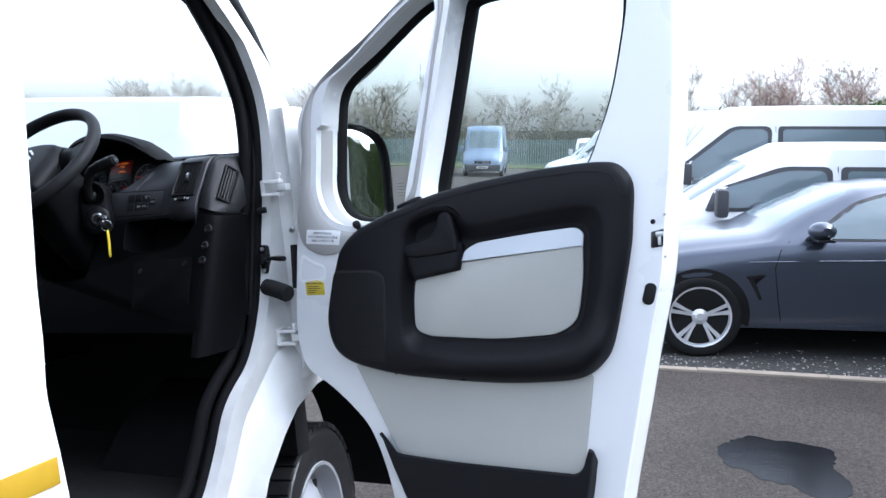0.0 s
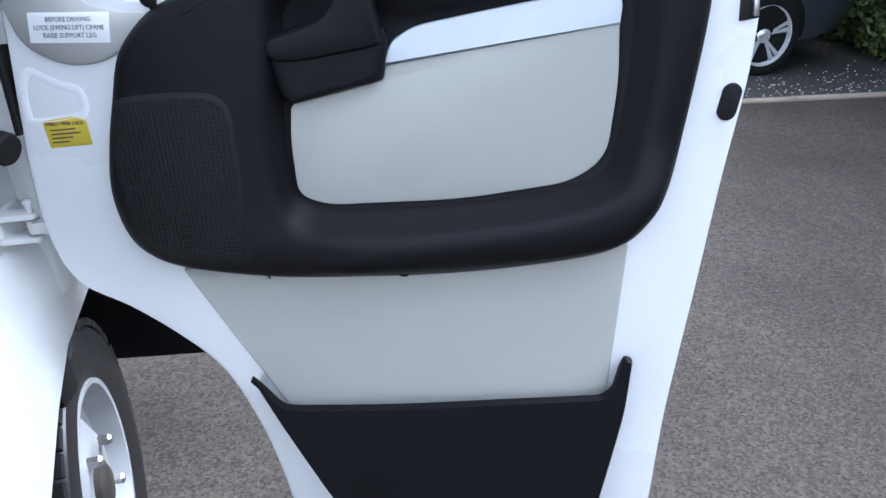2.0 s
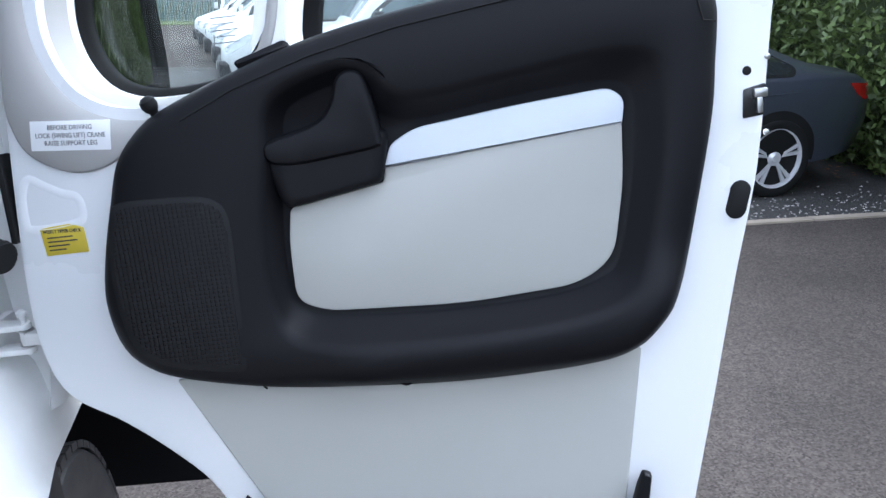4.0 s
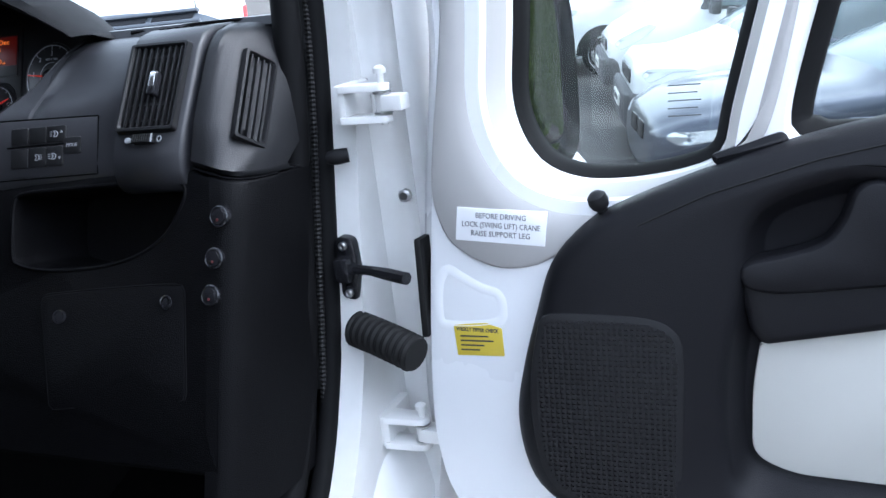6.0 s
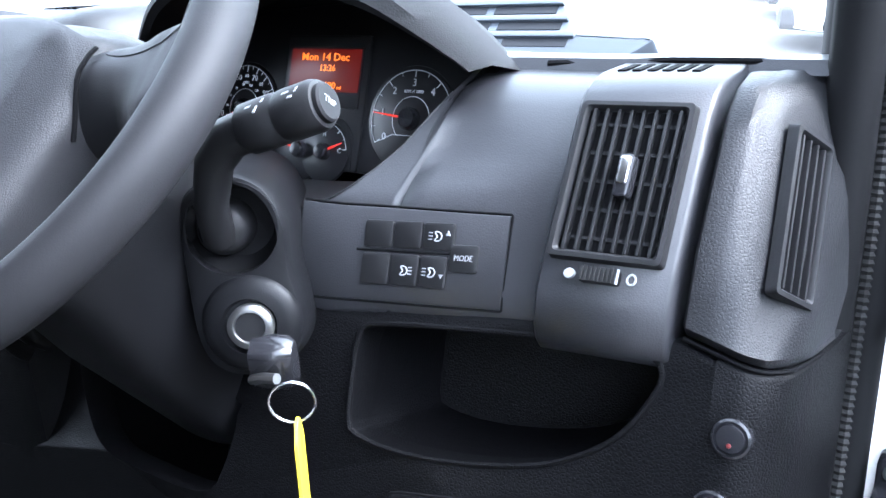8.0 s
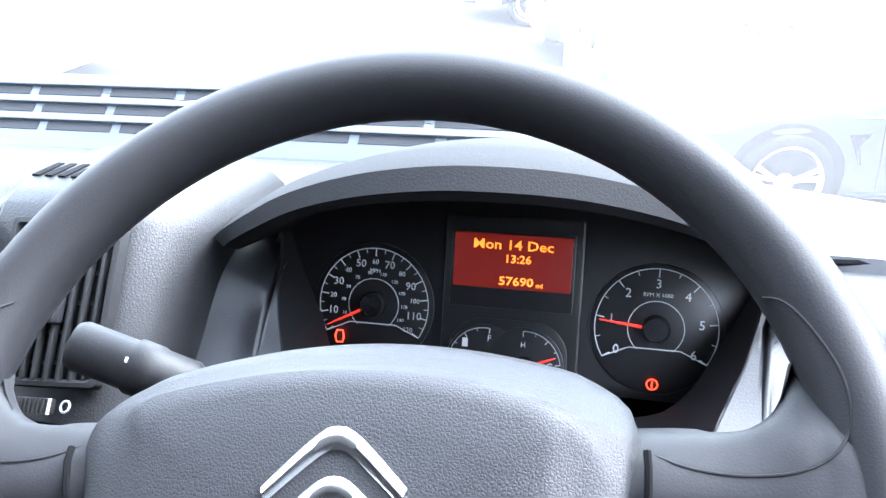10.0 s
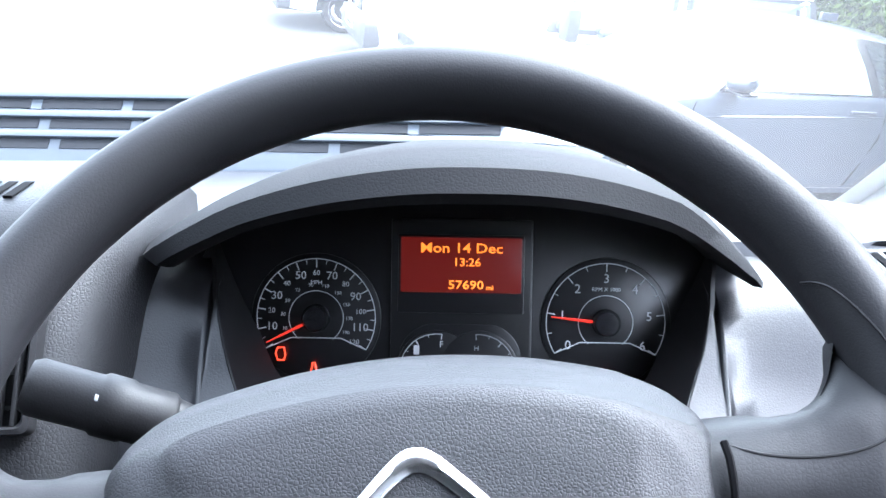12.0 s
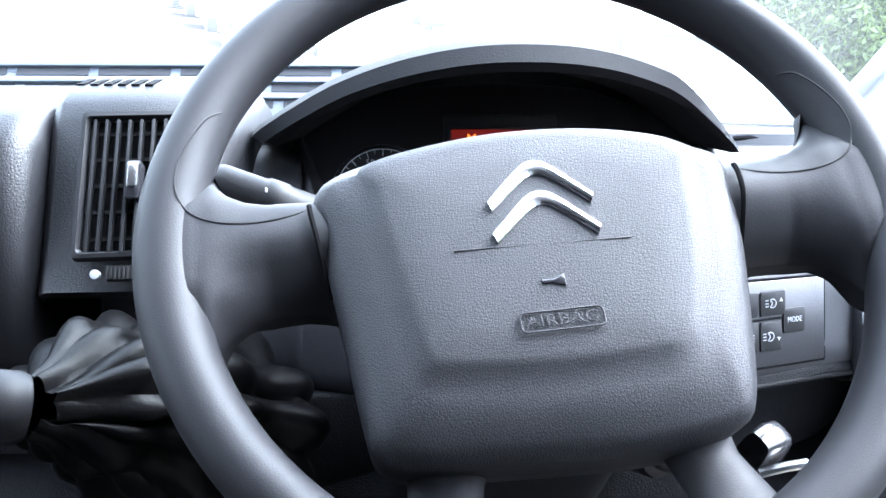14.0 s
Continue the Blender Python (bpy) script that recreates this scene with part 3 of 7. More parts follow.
def build_mirror():
    """The door mirror, seen through the quarter pane."""
    mirror = thing("door_mirror", "black plastic door mirror with a tall glass", "wing mirror", TRUCK)
    m = DOOR @ axes((0.123, 1.77, -0.332), (0.357, 0, -0.934), (0, 1, 0), (0.934, 0, 0.357))
    sh = smooth_loop([(-0.098, -0.150), (-0.02, -0.158), (0.075, -0.150), (0.100, -0.10), (0.096, 0.05), (0.075, 0.13), (0.02, 0.168), (-0.06, 0.18), (-0.10, 0.165), (-0.108, 0.05)], 64)
    part("housing", loft([(inset(sh, 0.012), -0.030), (inset(sh, 0.010), -0.016), (inset(sh, 0.005), -0.009), (sh, -0.013), (inset(sh, -0.004), -0.03), (inset(sh, 0.012), -0.08), (inset(sh, 0.05), -0.11)], m), material("mirror_shell", (0.007, 0.007, 0.008), 0.55, spec=0.15, var=0.2, scale=20), mirror)
    g = smooth_loop([(-0.086, -0.112), (-0.02, -0.118), (0.040, -0.114), (0.058, -0.09), (0.054, 0.06), (0.036, 0.12), (-0.01, 0.150), (-0.06, 0.160), (-0.088, 0.148), (-0.093, 0.05)], 64)
    part("mirror_glass", slab(g, m @ pose(0, 0, 0, 0, -3, 0), -0.027, -0.018, 0.001), MIRROR, mirror)
    part("lower_glass", slab(rounded([(-0.082, -0.142), (0.050, -0.142), (0.056, -0.122), (-0.084, -0.124)], 0.005), m @ pose(0, 0, 0, 6, 0, 0), -0.012, -0.008, 0.001), MIRROR, mirror)
    part("mirror_arm", box(m, -0.14, -0.06, -0.15, -0.09, -0.06, 0.0, 0.012), BLACK_FINE, mirror)
    return mirror


build_mirror()


# ==== the cab ====
def yz(x, inward=False):
    """A frame in the plane x = const: its x runs forward, its y up, its z to the truck's right."""
    return axes((x, 0, 0), (0, 1, 0), (0, 0, 1), (1, 0, 0))


def build_cab():
    cab = thing("truck_cab", "white painted cab of a tipper truck", "truck", TRUCK)
    # side with the door opening and the wheel arch
    side = rounded([(-1.75, 0.70), (-0.50, 0.70), (-0.42, 0.74), (-0.30, 0.90), (-0.20, 1.04), (-0.10, 1.13), (0.05, 1.175), (0.40, 1.20), (0.72, 1.10), (0.95, 0.70), (1.25, 0.66), (1.35, 0.9), (1.30, 1.28), (0.85, 1.50),
                    (0.50, 1.66), (0.16, 1.93), (-0.20, 2.29), (-0.50, 2.50), (-1.75, 2.56)], [0.02, 0.05, 0.1, 0.2, 0.2, 0.1, 0.1, 0.2, 0.2, 0.1, 0.1, 0.1, 0.2, 0.2, 0.2, 0.1, 0.1, 0.15, 0.1])
    side = resample(side, 200)
    hole = smooth_loop([(-0.068, 1.45), (-0.033, 1.62), (-0.004, 1.77), (0.008, 1.90), (-0.001, 2.00), (-0.030, 2.08), (-0.077, 2.17), (-0.150, 2.275), (-0.25, 2.38), (-0.42, 2.455), (-0.62, 2.46), (-0.80, 2.44), (-0.85, 2.34), (-0.86, 2.1), (-0.875, 1.82), (-0.915, 1.40),
                        (-0.905, 1.15), (-0.88, 0.98), (-0.80, 0.93), (-0.55, 0.92), (-0.44, 0.925), (-0.395, 0.96), (-0.365, 1.005), (-0.330, 1.065), (-0.290, 1.142), (-0.240, 1.195), (-0.172, 1.245), (-0.125, 1.310), (-0.090, 1.385)], 150)
    part("side_panel", holed(side, [hole], yz(0.0), 0.895, 0.935, 0.004), WHITE_JAMB, cab)
    # rubber seal round the opening
    ring = [yz(0.890) @ Vector((p[0], p[1], 0)) for p in inset(hole, 0.004)]
    part("door_seal", tube(ring, 0.013, 12, True), SEAL, cab)
    ring = [yz(0.866) @ Vector((p[0], p[1], 0)) for p in inset(hole, 0.032)]
    part("seal_lip", tube(ring, 0.018, 10, True), SEAL, cab)
    # outer pillar between the opening and the wing, with the hinge channel in it
    prof = [(0.905, -0.056), (0.914, -0.044), (0.924, -0.006), (0.934, 0.028), (0.955, 0.044), (0.980, 0.040), (0.996, 0.014), (1.004, 0.030), (1.004, 0.10)]
    zs = [(1.18, 0.0), (1.30, 0.0), (1.45, 0.0), (1.60, 0.0), (1.80, 0.0), (1.90, 0.0), (1.97, 0.0)]
    bm = bmesh.new()
    rows = []
    for z, dx in zs:
        lean = -0.014 * (z - 1.4) / 0.5
        edge = float(np.interp(z, [1.3, 1.45, 1.6, 1.7, 1.8, 1.9], [-0.028, -0.010, 0.022, 0.043, 0.061, 0.074]))
        rows.append([bm.verts.new((x + dx, (y + edge if i < 2 else y + edge * 0.7 if i == 2 else y + lean) - (0.06 if z < 1.2 else 0), z)) for i, (x, y) in enumerate(prof)])
    for a, b in zip(rows, rows[1:]):
        for i in range(len(a) - 1):
            bm.faces.new((a[i], a[i + 1], b[i + 1], b[i]))
    part("hinge_pillar", bm, WHITE_JAMB, cab, angle=60)
    # wing
    wing = resample(rounded([(0.02, 1.16), (0.30, 1.18), (0.62, 1.10), (0.85, 0.90), (0.95, 0.66), (1.25, 0.66), (1.34, 0.90), (1.28, 1.28), (0.85, 1.50), (0.50, 1.66), (0.18, 1.92), (0.03, 1.97)], 0.06), 120)
    part("wing", slab(wing, yz(0.0), 0.93, 1.004, 0.02), WHITE, cab)
    # flared sill between the opening and the arch
    bm = bmesh.new()
    arc = [(-0.62, 0.70), (-0.365, 0.84), (-0.300, 0.965), (-0.210, 1.06), (-0.13, 1.125), (-0.02, 1.165), (0.06, 1.172)]
    inn = [(-0.70, 0.90), (-0.42, 0.93), (-0.355, 1.03), (-0.295, 1.140), (-0.205, 1.222), (-0.125, 1.292), (0.0, 1.300)]
    a = [bm.verts.new((1.004, y, z)) for y, z in arc]
    a2 = [bm.verts.new((0.99, y + 0.012, z - 0.012)) for y, z in arc]
    b = [bm.verts.new((0.965, (y + v) / 2, (z + w) / 2 + 0.008)) for (y, z), (v, w) in zip(arc, inn)]
    c = [bm.verts.new((0.925, y, z)) for y, z in inn]
    for s, t in ((a2, a), (a, b), (b, c)):
        bridge(bm, s, t, False)
    part("sill", bm, WHITE_JAMB, cab, angle=70)
    # wheel-arch liner
    bm = bmesh.new()
    rows = []
    for x, less in ((0.97, 0.022), (0.90, 0.030), (0.62, 0.035), (0.40, 0.035)):
        row = []
        for d in range(-10, 156, 5):
            r = float(np.interp(d, (-10, 60, 90, 115, 135, 155), (0.62, 0.63, 0.64, 0.685, 0.752, 0.780))) - less
            a = math.radians(d)
            row.append(bm.verts.new((min(x, 0.925) if d < 85 else x, 0.36 + r * math.cos(a), 0.56 + r * math.sin(a))))
        rows.append(row)
    for a, b in zip(rows, rows[1:]):
        bridge(bm, a, b, False)
    part("arch_liner", bm, SEAL, cab)
    # rear pillar and the body behind it
    part("rear_pillar", slab(resample(rounded([(-1.75, 0.72), (-0.86, 0.72), (-0.868, 1.05), (-0.884, 1.24), (-0.900, 1.375), (-0.891, 1.48), (-0.890, 1.59), (-0.880, 1.72), (-0.850, 2.15), (-0.84, 2.5), (-1.75, 2.5)], 0.02), 160), yz(0.0), 0.90, 1.0, 0.02), WHITE, cab)
    part("reflective_strip", box(I4, 0.999, 1.003, -1.5, -0.906, 1.190, 1.246, 0.001), material("amber_tape", (0.40, 0.245, 0.010), 0.5, var=0.15, scale=20), cab, "yellow reflective strip")
    # windscreen pillar with its black inner lining
    part("windscreen_pillar", tube([(0.935, 0.11, 1.84), (0.918, 0.045, 1.97), (0.905, -0.015, 2.115), (0.895, -0.075, 2.205), (0.885, -0.135, 2.28), (0.865, -0.30, 2.42), (0.83, -0.55, 2.53)], [0.050, 0.036, 0.026, 0.022, 0.022, 0.03, 0.05], 12), WHITE, cab)
    part("pillar_lining", tube([(0.862, -0.085, 1.38), (0.862, -0.045, 1.55), (0.862, -0.012, 1.70), (0.862, 0.010, 1.80), (0.862, 0.018, 1.88), (0.860, 0.018, 1.97), (0.857, -0.006, 2.05), (0.853, -0.055, 2.13), (0.845, -0.150, 2.275), (0.82, -0.33, 2.42), (0.79, -0.55, 2.49)], [0.026, 0.026, 0.026, 0.027, 0.027, 0.026, 0.026, 0.026, 0.028, 0.04, 0.04], 12), BLACK_FINE, cab)
    part("windscreen_trim", tube([(0.90, 0.078, 1.958), (0.90, 0.012, 2.10), (0.898, -0.044, 2.208), (0.893, -0.092, 2.282), (0.87, -0.26, 2.43), (0.84, -0.5, 2.54)], [0.020, 0.024, 0.021, 0.019, 0.02, 0.02], 10), RUBBER, cab, "black rubber trim beside the windscreen")
    rb = [(0.886, float(np.interp(z, [1.33, 1.45, 1.6, 1.7, 1.8, 1.9], [-0.118, -0.090, -0.057, -0.035, -0.016, -0.003])), z) for z in np.arange(1.33, 1.90, 0.0027)]
    part("seal_ribs", tube(rb, [0.0052 if k % 2 else 0.0034 for k in range(len(rb))], 6), RUBBER, cab, smooth=False)
    # floor, bulkhead, back wall, far side, roof
    bm = box(I4, -0.95, 0.90, -1.70, -0.12, 0.88, 0.94, 0.01)
    box(I4, -0.95, 0.40, -0.121, 0.30, 0.88, 0.939, 0.01, bm=bm)
    part("cab_floor", bm, RUBBER, cab)
    part("bulkhead", box(I4, -0.95, 0.89, 0.05, 0.12, 0.90, 1.80, 0.01), BLACK_FINE, cab)
    part("back_wall", box(I4, -0.95, 0.93, -1.72, -1.66, 0.9, 2.5, 0.01), BLACK_FINE, cab)
    part("roof_skin", box(I4, -0.92, 0.92, -1.75, -0.50, 2.50, 2.56, 0.02), GREY_TRIM, cab)
    far = resample(rounded([(-1.75, 0.9), (0.10, 0.9), (0.10, 1.75), (0.55, 1.60), (0.16, 1.93), (-0.20, 2.29), (-0.50, 2.50), (-1.75, 2.52)], 0.03), 120)
    fwin = rounded([(-1.10, 1.70), (-0.05, 1.70), (-0.05, 1.85), (-0.45, 2.30), (-1.10, 2.36)], 0.06)
    part("far_side", holed(far, [fwin], yz(0.0), -0.97, -0.90, 0.004), BLACK_FINE, cab)
    # windscreen
    bm = bmesh.new()
    lo = [bm.verts.new((x, 0.56 - 0.50 * (x / 0.88) ** 2, 1.775)) for x in np.linspace(-0.88, 0.88, 17)]
    hi = [bm.verts.new((x, -0.45 - 0.12 * (x / 0.82) ** 2, 2.51)) for x in np.linspace(-0.82, 0.82, 17)]
    bridge(bm, lo, hi, False)
    ws = part("windscreen", bm, SCREEN, cab)
    ws.visible_shadow = False
    # bonnet ahead of the windscreen
    bm = bmesh.new()
    rows = []
    for y, z in ((0.60, 1.70), (0.85, 1.56), (1.15, 1.36), (1.30, 1.22), (1.36, 0.9)):
        rows.append([bm.verts.new((x, y - 0.12 * (x / 0.95) ** 2, z - 0.05 * (x / 0.95) ** 2)) for x in np.linspace(-0.95, 0.95, 11)])
    for a, b in zip(rows, rows[1:]):
        bridge(bm, a, b, False)
    part("bonnet", bm, WHITE, cab)
    # hinges, check strap, cable boot and bolts on the pillar
    hinge_from = len(cab.children)
    for z in (1.740, 1.304):
        h = part("hinge", box(I4, 0.932, 0.948, -0.060, 0.015, z - 0.0235, z + 0.0235, 0.006), WHITE_JAMB, cab)
        for s in (-1, 1):
            part("hinge_leaf", slab(rounded([(0.940, -0.064), (1.000, -0.060), (1.004, -0.044), (0.990, -0.034), (0.940, -0.030)], [0.004, 0.008, 0.008, 0.008, 0.004]), pose(0, 0, z + s * 0.0185), -0.0042, 0.0042, 0.0015), WHITE_JAMB, h)
            part("hinge_washer", turned([(0.0115, -0.0012), (0.0115, 0.0012), (0.006, 0.0012)], pose(0.993, -0.049, z + s * 0.0118), 18), STEEL, h)
        part("hinge_knuckle", turned([(0.0088, -0.0105), (0.0095, 0.0), (0.0088, 0.0105)], pose(0.993, -0.049, z), 18), WHITE_JAMB, h)
        part("hinge_pin", turned([(0.0045, -0.026), (0.0045, 0.034), (0.0075, 0.034), (0.0075, 0.040), (0.003, 0.043)], pose(0.993, -0.049, z), 14), WHITE_JAMB, h)
        part("door_leaf", box(I4, 0.995, 1.022, -0.062, -0.036, z - 0.0095, z + 0.0095, 0.003), WHITE_JAMB, h)
    ck = part("check_strap", box(I4, 0.909, 0.930, -0.078, -0.045, 1.520, 1.552, 0.005), BLACK_GLOSS, cab)
    part("bracket", slab(rounded([(0.908, 1.496), (0.931, 1.492), (0.936, 1.530), (0.933, 1.575), (0.910, 1.578)], 0.009), axes((0, -0.058, 0), (1, 0, 0), (0, 0, 1), (0, -1, 0)), -0.01, 0.004, 0.002), BLACK_GLOSS, ck)
    for z in (1.566, 1.503):
        part("bracket_screw", turned([(0.0055, 0.0), (0.0058, 0.004), (0.0035, 0.0052), (0.003, 0.003), (0.0005, 0.003)], axes((0.920, -0.062, z), (1, 0, 0), (0, 0, 1), (0, -1, 0)), 14), STEEL, ck)
    part("strap_arm", tube([(0.92, -0.065, 1.535), (0.94, -0.068, 1.537), (0.965, -0.078, 1.539), (0.99, -0.090, 1.540), (1.022, -0.104, 1.540)], [0.009, 0.0065, 0.0065, 0.008, 0.008], 8), BLACK_GLOSS, ck)
    part("strap_plate", box(DOOR, 0.027, 0.036, 1.455, 1.58, -0.03, 0.004, 0.003), RUBBER, ck)
    pts, rad = [], []
    for k in range(41):
        u = k / 40
        pts.append((0.924 + 0.095 * u, -0.066 - 0.030 * u, 1.456 - 0.012 * u - 0.006 * u * u))
        rad.append(0.0215 + (0.0026 if k % 4 in (1, 2) else 0.0))
    part("cable_boot", tube(pts, rad, 16), RUBBER, cab, "black ribbed rubber cable boot")
    part("blank_bracket", tube([(0.912, -0.052, 1.676), (0.922, -0.053, 1.677), (0.936, -0.046, 1.678)], [0.008, 0.010, 0.009], 12), BLACK_FINE, cab)
    for ob in cab.children[hinge_from:]:
        for o in (ob, *ob.children):
            o.data.transform(Matrix.Translation((-0.012, 0.090, -0.006) if ob.name.startswith("hinge") else (0.0, 0.052, -0.014)))
    part("pillar_bolt", turned([(0.009, 0.0), (0.009, 0.006), (0.006, 0.009), (0.005, 0.009)], axes((0.980, 0.012, 1.612), (1, 0, 0), (0, 0, 1), (0, -1, 0)), 8), STEEL, cab)
    return cab


build_cab()


# ==== front wheel ====
TYRE = material("tyre_rubber", (0.012, 0.012, 0.013), 0.42, spec=0.4, var=0.25, scale=30, bump=0.2, bump_scale=400)
RIMPAINT = material("silver_rim_paint", (0.30, 0.31, 0.33), 0.42, 0.2, var=0.12, scale=12)


BUMPER_IRON = material("dull_iron", (0.06, 0.055, 0.05), 0.6, 0.6, var=0.4, scale=30)


def build_wheel(m, name="front_wheel", label="truck wheel with a worn black tyre on a silver steel rim", r=0.370, w=0.225, group="", cat="wheel", spokes=False):
    wheel = thing(name, label, cat, m, group)
    prof = [(r * 0.62, -w * 0.40), (r * 0.80, -w * 0.50), (r * 0.93, -w * 0.47), (r * 0.962, -w * 0.40), (r * 0.970, -w * 0.15), (r * 0.970, w * 0.15), (r * 0.962, w * 0.40), (r * 0.93, w * 0.47), (r * 0.80, w * 0.50), (r * 0.62, w * 0.40)]
    part("tyre", turned(prof + prof[:1], I4, 56, caps=False), TYRE, wheel)
    for sgn, wd, n in ((-1, 0.155, 46), (0, 0.14, 46), (1, 0.155, 46)):
        z = sgn * w * 0.305
        bm = box(I4, r * 0.955, r * (1.008 if sgn == 0 else 1.0), -r * 0.058, r * 0.058, z - w * wd, z + w * wd, 0.002)
        mesh = part("tread_block", bm, TYRE, wheel, smooth=False).data
        for k in range(1, n):
            ob = new("tread_block", mesh)
            ob.parent, ob.matrix_basis = wheel, pose(0, 0, 0, 0, 0, (k + 0.35 * sgn) * 360 / n)
    rr = r * 0.62
    part("rim", turned([(rr * 0.28, w * 0.34), (rr * 0.42, w * 0.36), (rr * 0.52, w * 0.34), (rr * 0.70, w * 0.20), (rr * 0.80, w * 0.15), (rr * 0.88, w * 0.18), (rr * 0.93, w * 0.34), (rr * 0.98, w * 0.43), (rr * 1.03, w * 0.44), (rr * 1.04, w * 0.38), (rr * 0.92, -w * 0.4)], I4, 48), RIMPAINT, wheel)
    part("hub", turned([(rr * 0.25, w * 0.20), (rr * 0.24, w * 0.40), (rr * 0.17, w * 0.44), (rr * 0.02, w * 0.445)], I4, 24), BUMPER_IRON, wheel)
    # Dark discs laid on the rim paint the shade of its hand holes.
    for k in range(8):
        a = (k + 0.5) * math.tau / 8
        part("hand_hole", slab(circle(rr * 0.085, 16), pose(rr * 0.76 * math.cos(a), rr * 0.76 * math.sin(a), w * 0.172) @ pose(0, 0, 0, 0, 0, math.degrees(a)), -0.004, 0.003, 0.001), RUBBER, wheel)
    for k in range(5):
        a = k * math.tau / 5 + 0.3
        part("wheel_nut", turned([(0.013, 0), (0.013, 0.028), (0.009, 0.034)], pose(rr * 0.44 * math.cos(a), rr * 0.44 * math.sin(a), w * 0.33), 6), STEEL, wheel, smooth=False)
    return wheel


build_wheel(TRUCK @ pose(0.726, 0.215, 0.566) @ pose(0, 0, 0, 0, 0, 14) @ axes((0, 0, 0), (0, math.cos(0.4), math.sin(0.4)), (0, -math.sin(0.4), math.cos(0.4)), (1, 0, 0)))


# ==== steering wheel: x and y in its plane, z towards the driver ====
WN = Vector((0, -0.692, 0.722)).normalized()
WS = Vector((0, 0.722, 0.692)).normalized()
WC = Vector((0.4026, -0.3912, 1.8828))
COLUMN = axes(WC, (1, 0, 0), WS, WN)
WHEEL = COLUMN @ pose(0, 0, 0, 0, 0, 6.0) @ Matrix.Diagonal((1.035, 1.035, 1.035, 1))
RIM_Z = -0.020      # the rim lies deeper than the face of the pad


RIM_R, RIM_C = 0.1870, (0.002, 0.003)


GRIP = leather_grain("wheel_grain", (0.0115, 0.0115, 0.0130), 0.56, 620.0, 0.08, spec=0.22)
PADM = leather_grain("pad_grain", (0.0118, 0.0119, 0.0138), 0.54, 700.0, 0.26, spec=0.30)
ICON = material("icon_grey", (0.22, 0.23, 0.24), 0.5, var=0.1, scale=200)


def build_steering():
    sw = thing("steering_wheel", "dark grey moulded steering wheel with a silver double chevron badge", "steering wheel", TRUCK)
    bm = bmesh.new()
    n, s = 120, 18
    rings = []
    for k in range(n):
        a = k * math.tau / n
        fat = 1 + 0.10 * max(0, math.cos(2 * a)) ** 4
        ring = []
        for j in range(s):
            b = j * math.tau / s
            rr = RIM_R + 0.0155 * fat * math.cos(b)
            ring.append(bm.verts.new(WHEEL @ Vector((RIM_C[0] + rr * math.cos(a), RIM_C[1] + rr * math.sin(a), 0.0185 * math.sin(b) - 0.004 + RIM_Z))))
        rings.append(ring)
    for k in range(n):
        bridge(bm, rings[k], rings[(k + 1) % n])
    part("rim", bm, GRIP, sw)

    def matched(p):
        p = p if area2(p) > 0 else p[::-1]
        a = np.arctan2(p[:, 1] + 0.045, p[:, 0])
        return np.roll(p, -int(np.argmin(np.abs(a + 3.1))), 0)
    pad = matched(smooth_loop([(-0.112, 0.023), (-0.099, 0.037), (-0.05, 0.0495), (0.0, 0.0535), (0.05, 0.0485), (0.095, 0.036), (0.1085, 0.022), (0.1055, -0.020), (0.0965, -0.066), (0.087, -0.104), (0.075, -0.1175), (0.038, -0.1235), (-0.014, -0.1225), (-0.076, -0.118), (-0.092, -0.110),
                               (-0.0965, -0.096), (-0.1025, -0.050), (-0.1095, -0.004)], 120))
    inner = matched(smooth_loop([(-0.082, 0.032), (-0.04, 0.042), (0.0, 0.045), (0.04, 0.042), (0.080, 0.030), (0.0815, 0.010), (0.0765, -0.030), (0.0655, -0.070), (0.0575, -0.081), (0.0449, -0.0851), (-0.0081, -0.0862), (-0.0575, -0.0825), (-0.0685, -0.0752), (-0.0785, -0.0212), (-0.0835, 0.015)], 120))
    back = pad.copy()
    back[:, 1] += 0.019 * np.clip(pad[:, 1] / 0.04, 0, 1)
    part("airbag_pad", loft([(inset(back, 0.012), -0.068), (back, -0.052), (lerp_loop(pad, back, 0.75), -0.040), (lerp_loop(pad, back, 0.35), -0.028), (pad, -0.021), (inset(pad, 0.003), -0.016), (inset(pad, 0.008), -0.0105), (lerp_loop(pad, inner, 0.75), -0.0056), (inner, -0.0040), (shrink(inner, 0.05), -0.0019), (shrink(inner, 0.11), -0.0008),
                             (shrink(inner, 0.35), 0.0), (shrink(inner, 0.7), 0.0006), (shrink(inner, 0.95), 0.0008)], WHEEL), PADM, sw, angle=60)
    # side spokes flowing into the rim, with the fine outline of a thumb rest
    SX = (0.080, 0.105, 0.118, 0.135, 0.147, 0.155, 0.160, 0.164, 0.167, 0.172, 0.180)
    TOP = (0.0235, 0.0235, 0.0240, 0.0250, 0.0285, 0.0345, 0.0420, 0.0530, 0.0620, 0.055, 0.040)
    LOW = (-0.040, -0.031, -0.029, -0.030, -0.034, -0.040, -0.047, -0.057, -0.064, -0.056, -0.040)
    FRONT = (-0.014, -0.0125, -0.0125, -0.0125, -0.0120, -0.0112, -0.0106, -0.0104, -0.0104, -0.0095, -0.0088)
    REAR = (-0.064, -0.062, -0.060, -0.056, -0.051, -0.047, -0.044, -0.040, -0.037, -0.038, -0.038)

    def lobe(x, y):
        """How far the ends of a spoke, where it spreads along the rim, have sunk."""
        return 0.016 * min(1.0, max(0.0, (abs(y) - 0.024) / 0.030)) * min(1.0, max(0.0, (x - 0.146) / 0.014))

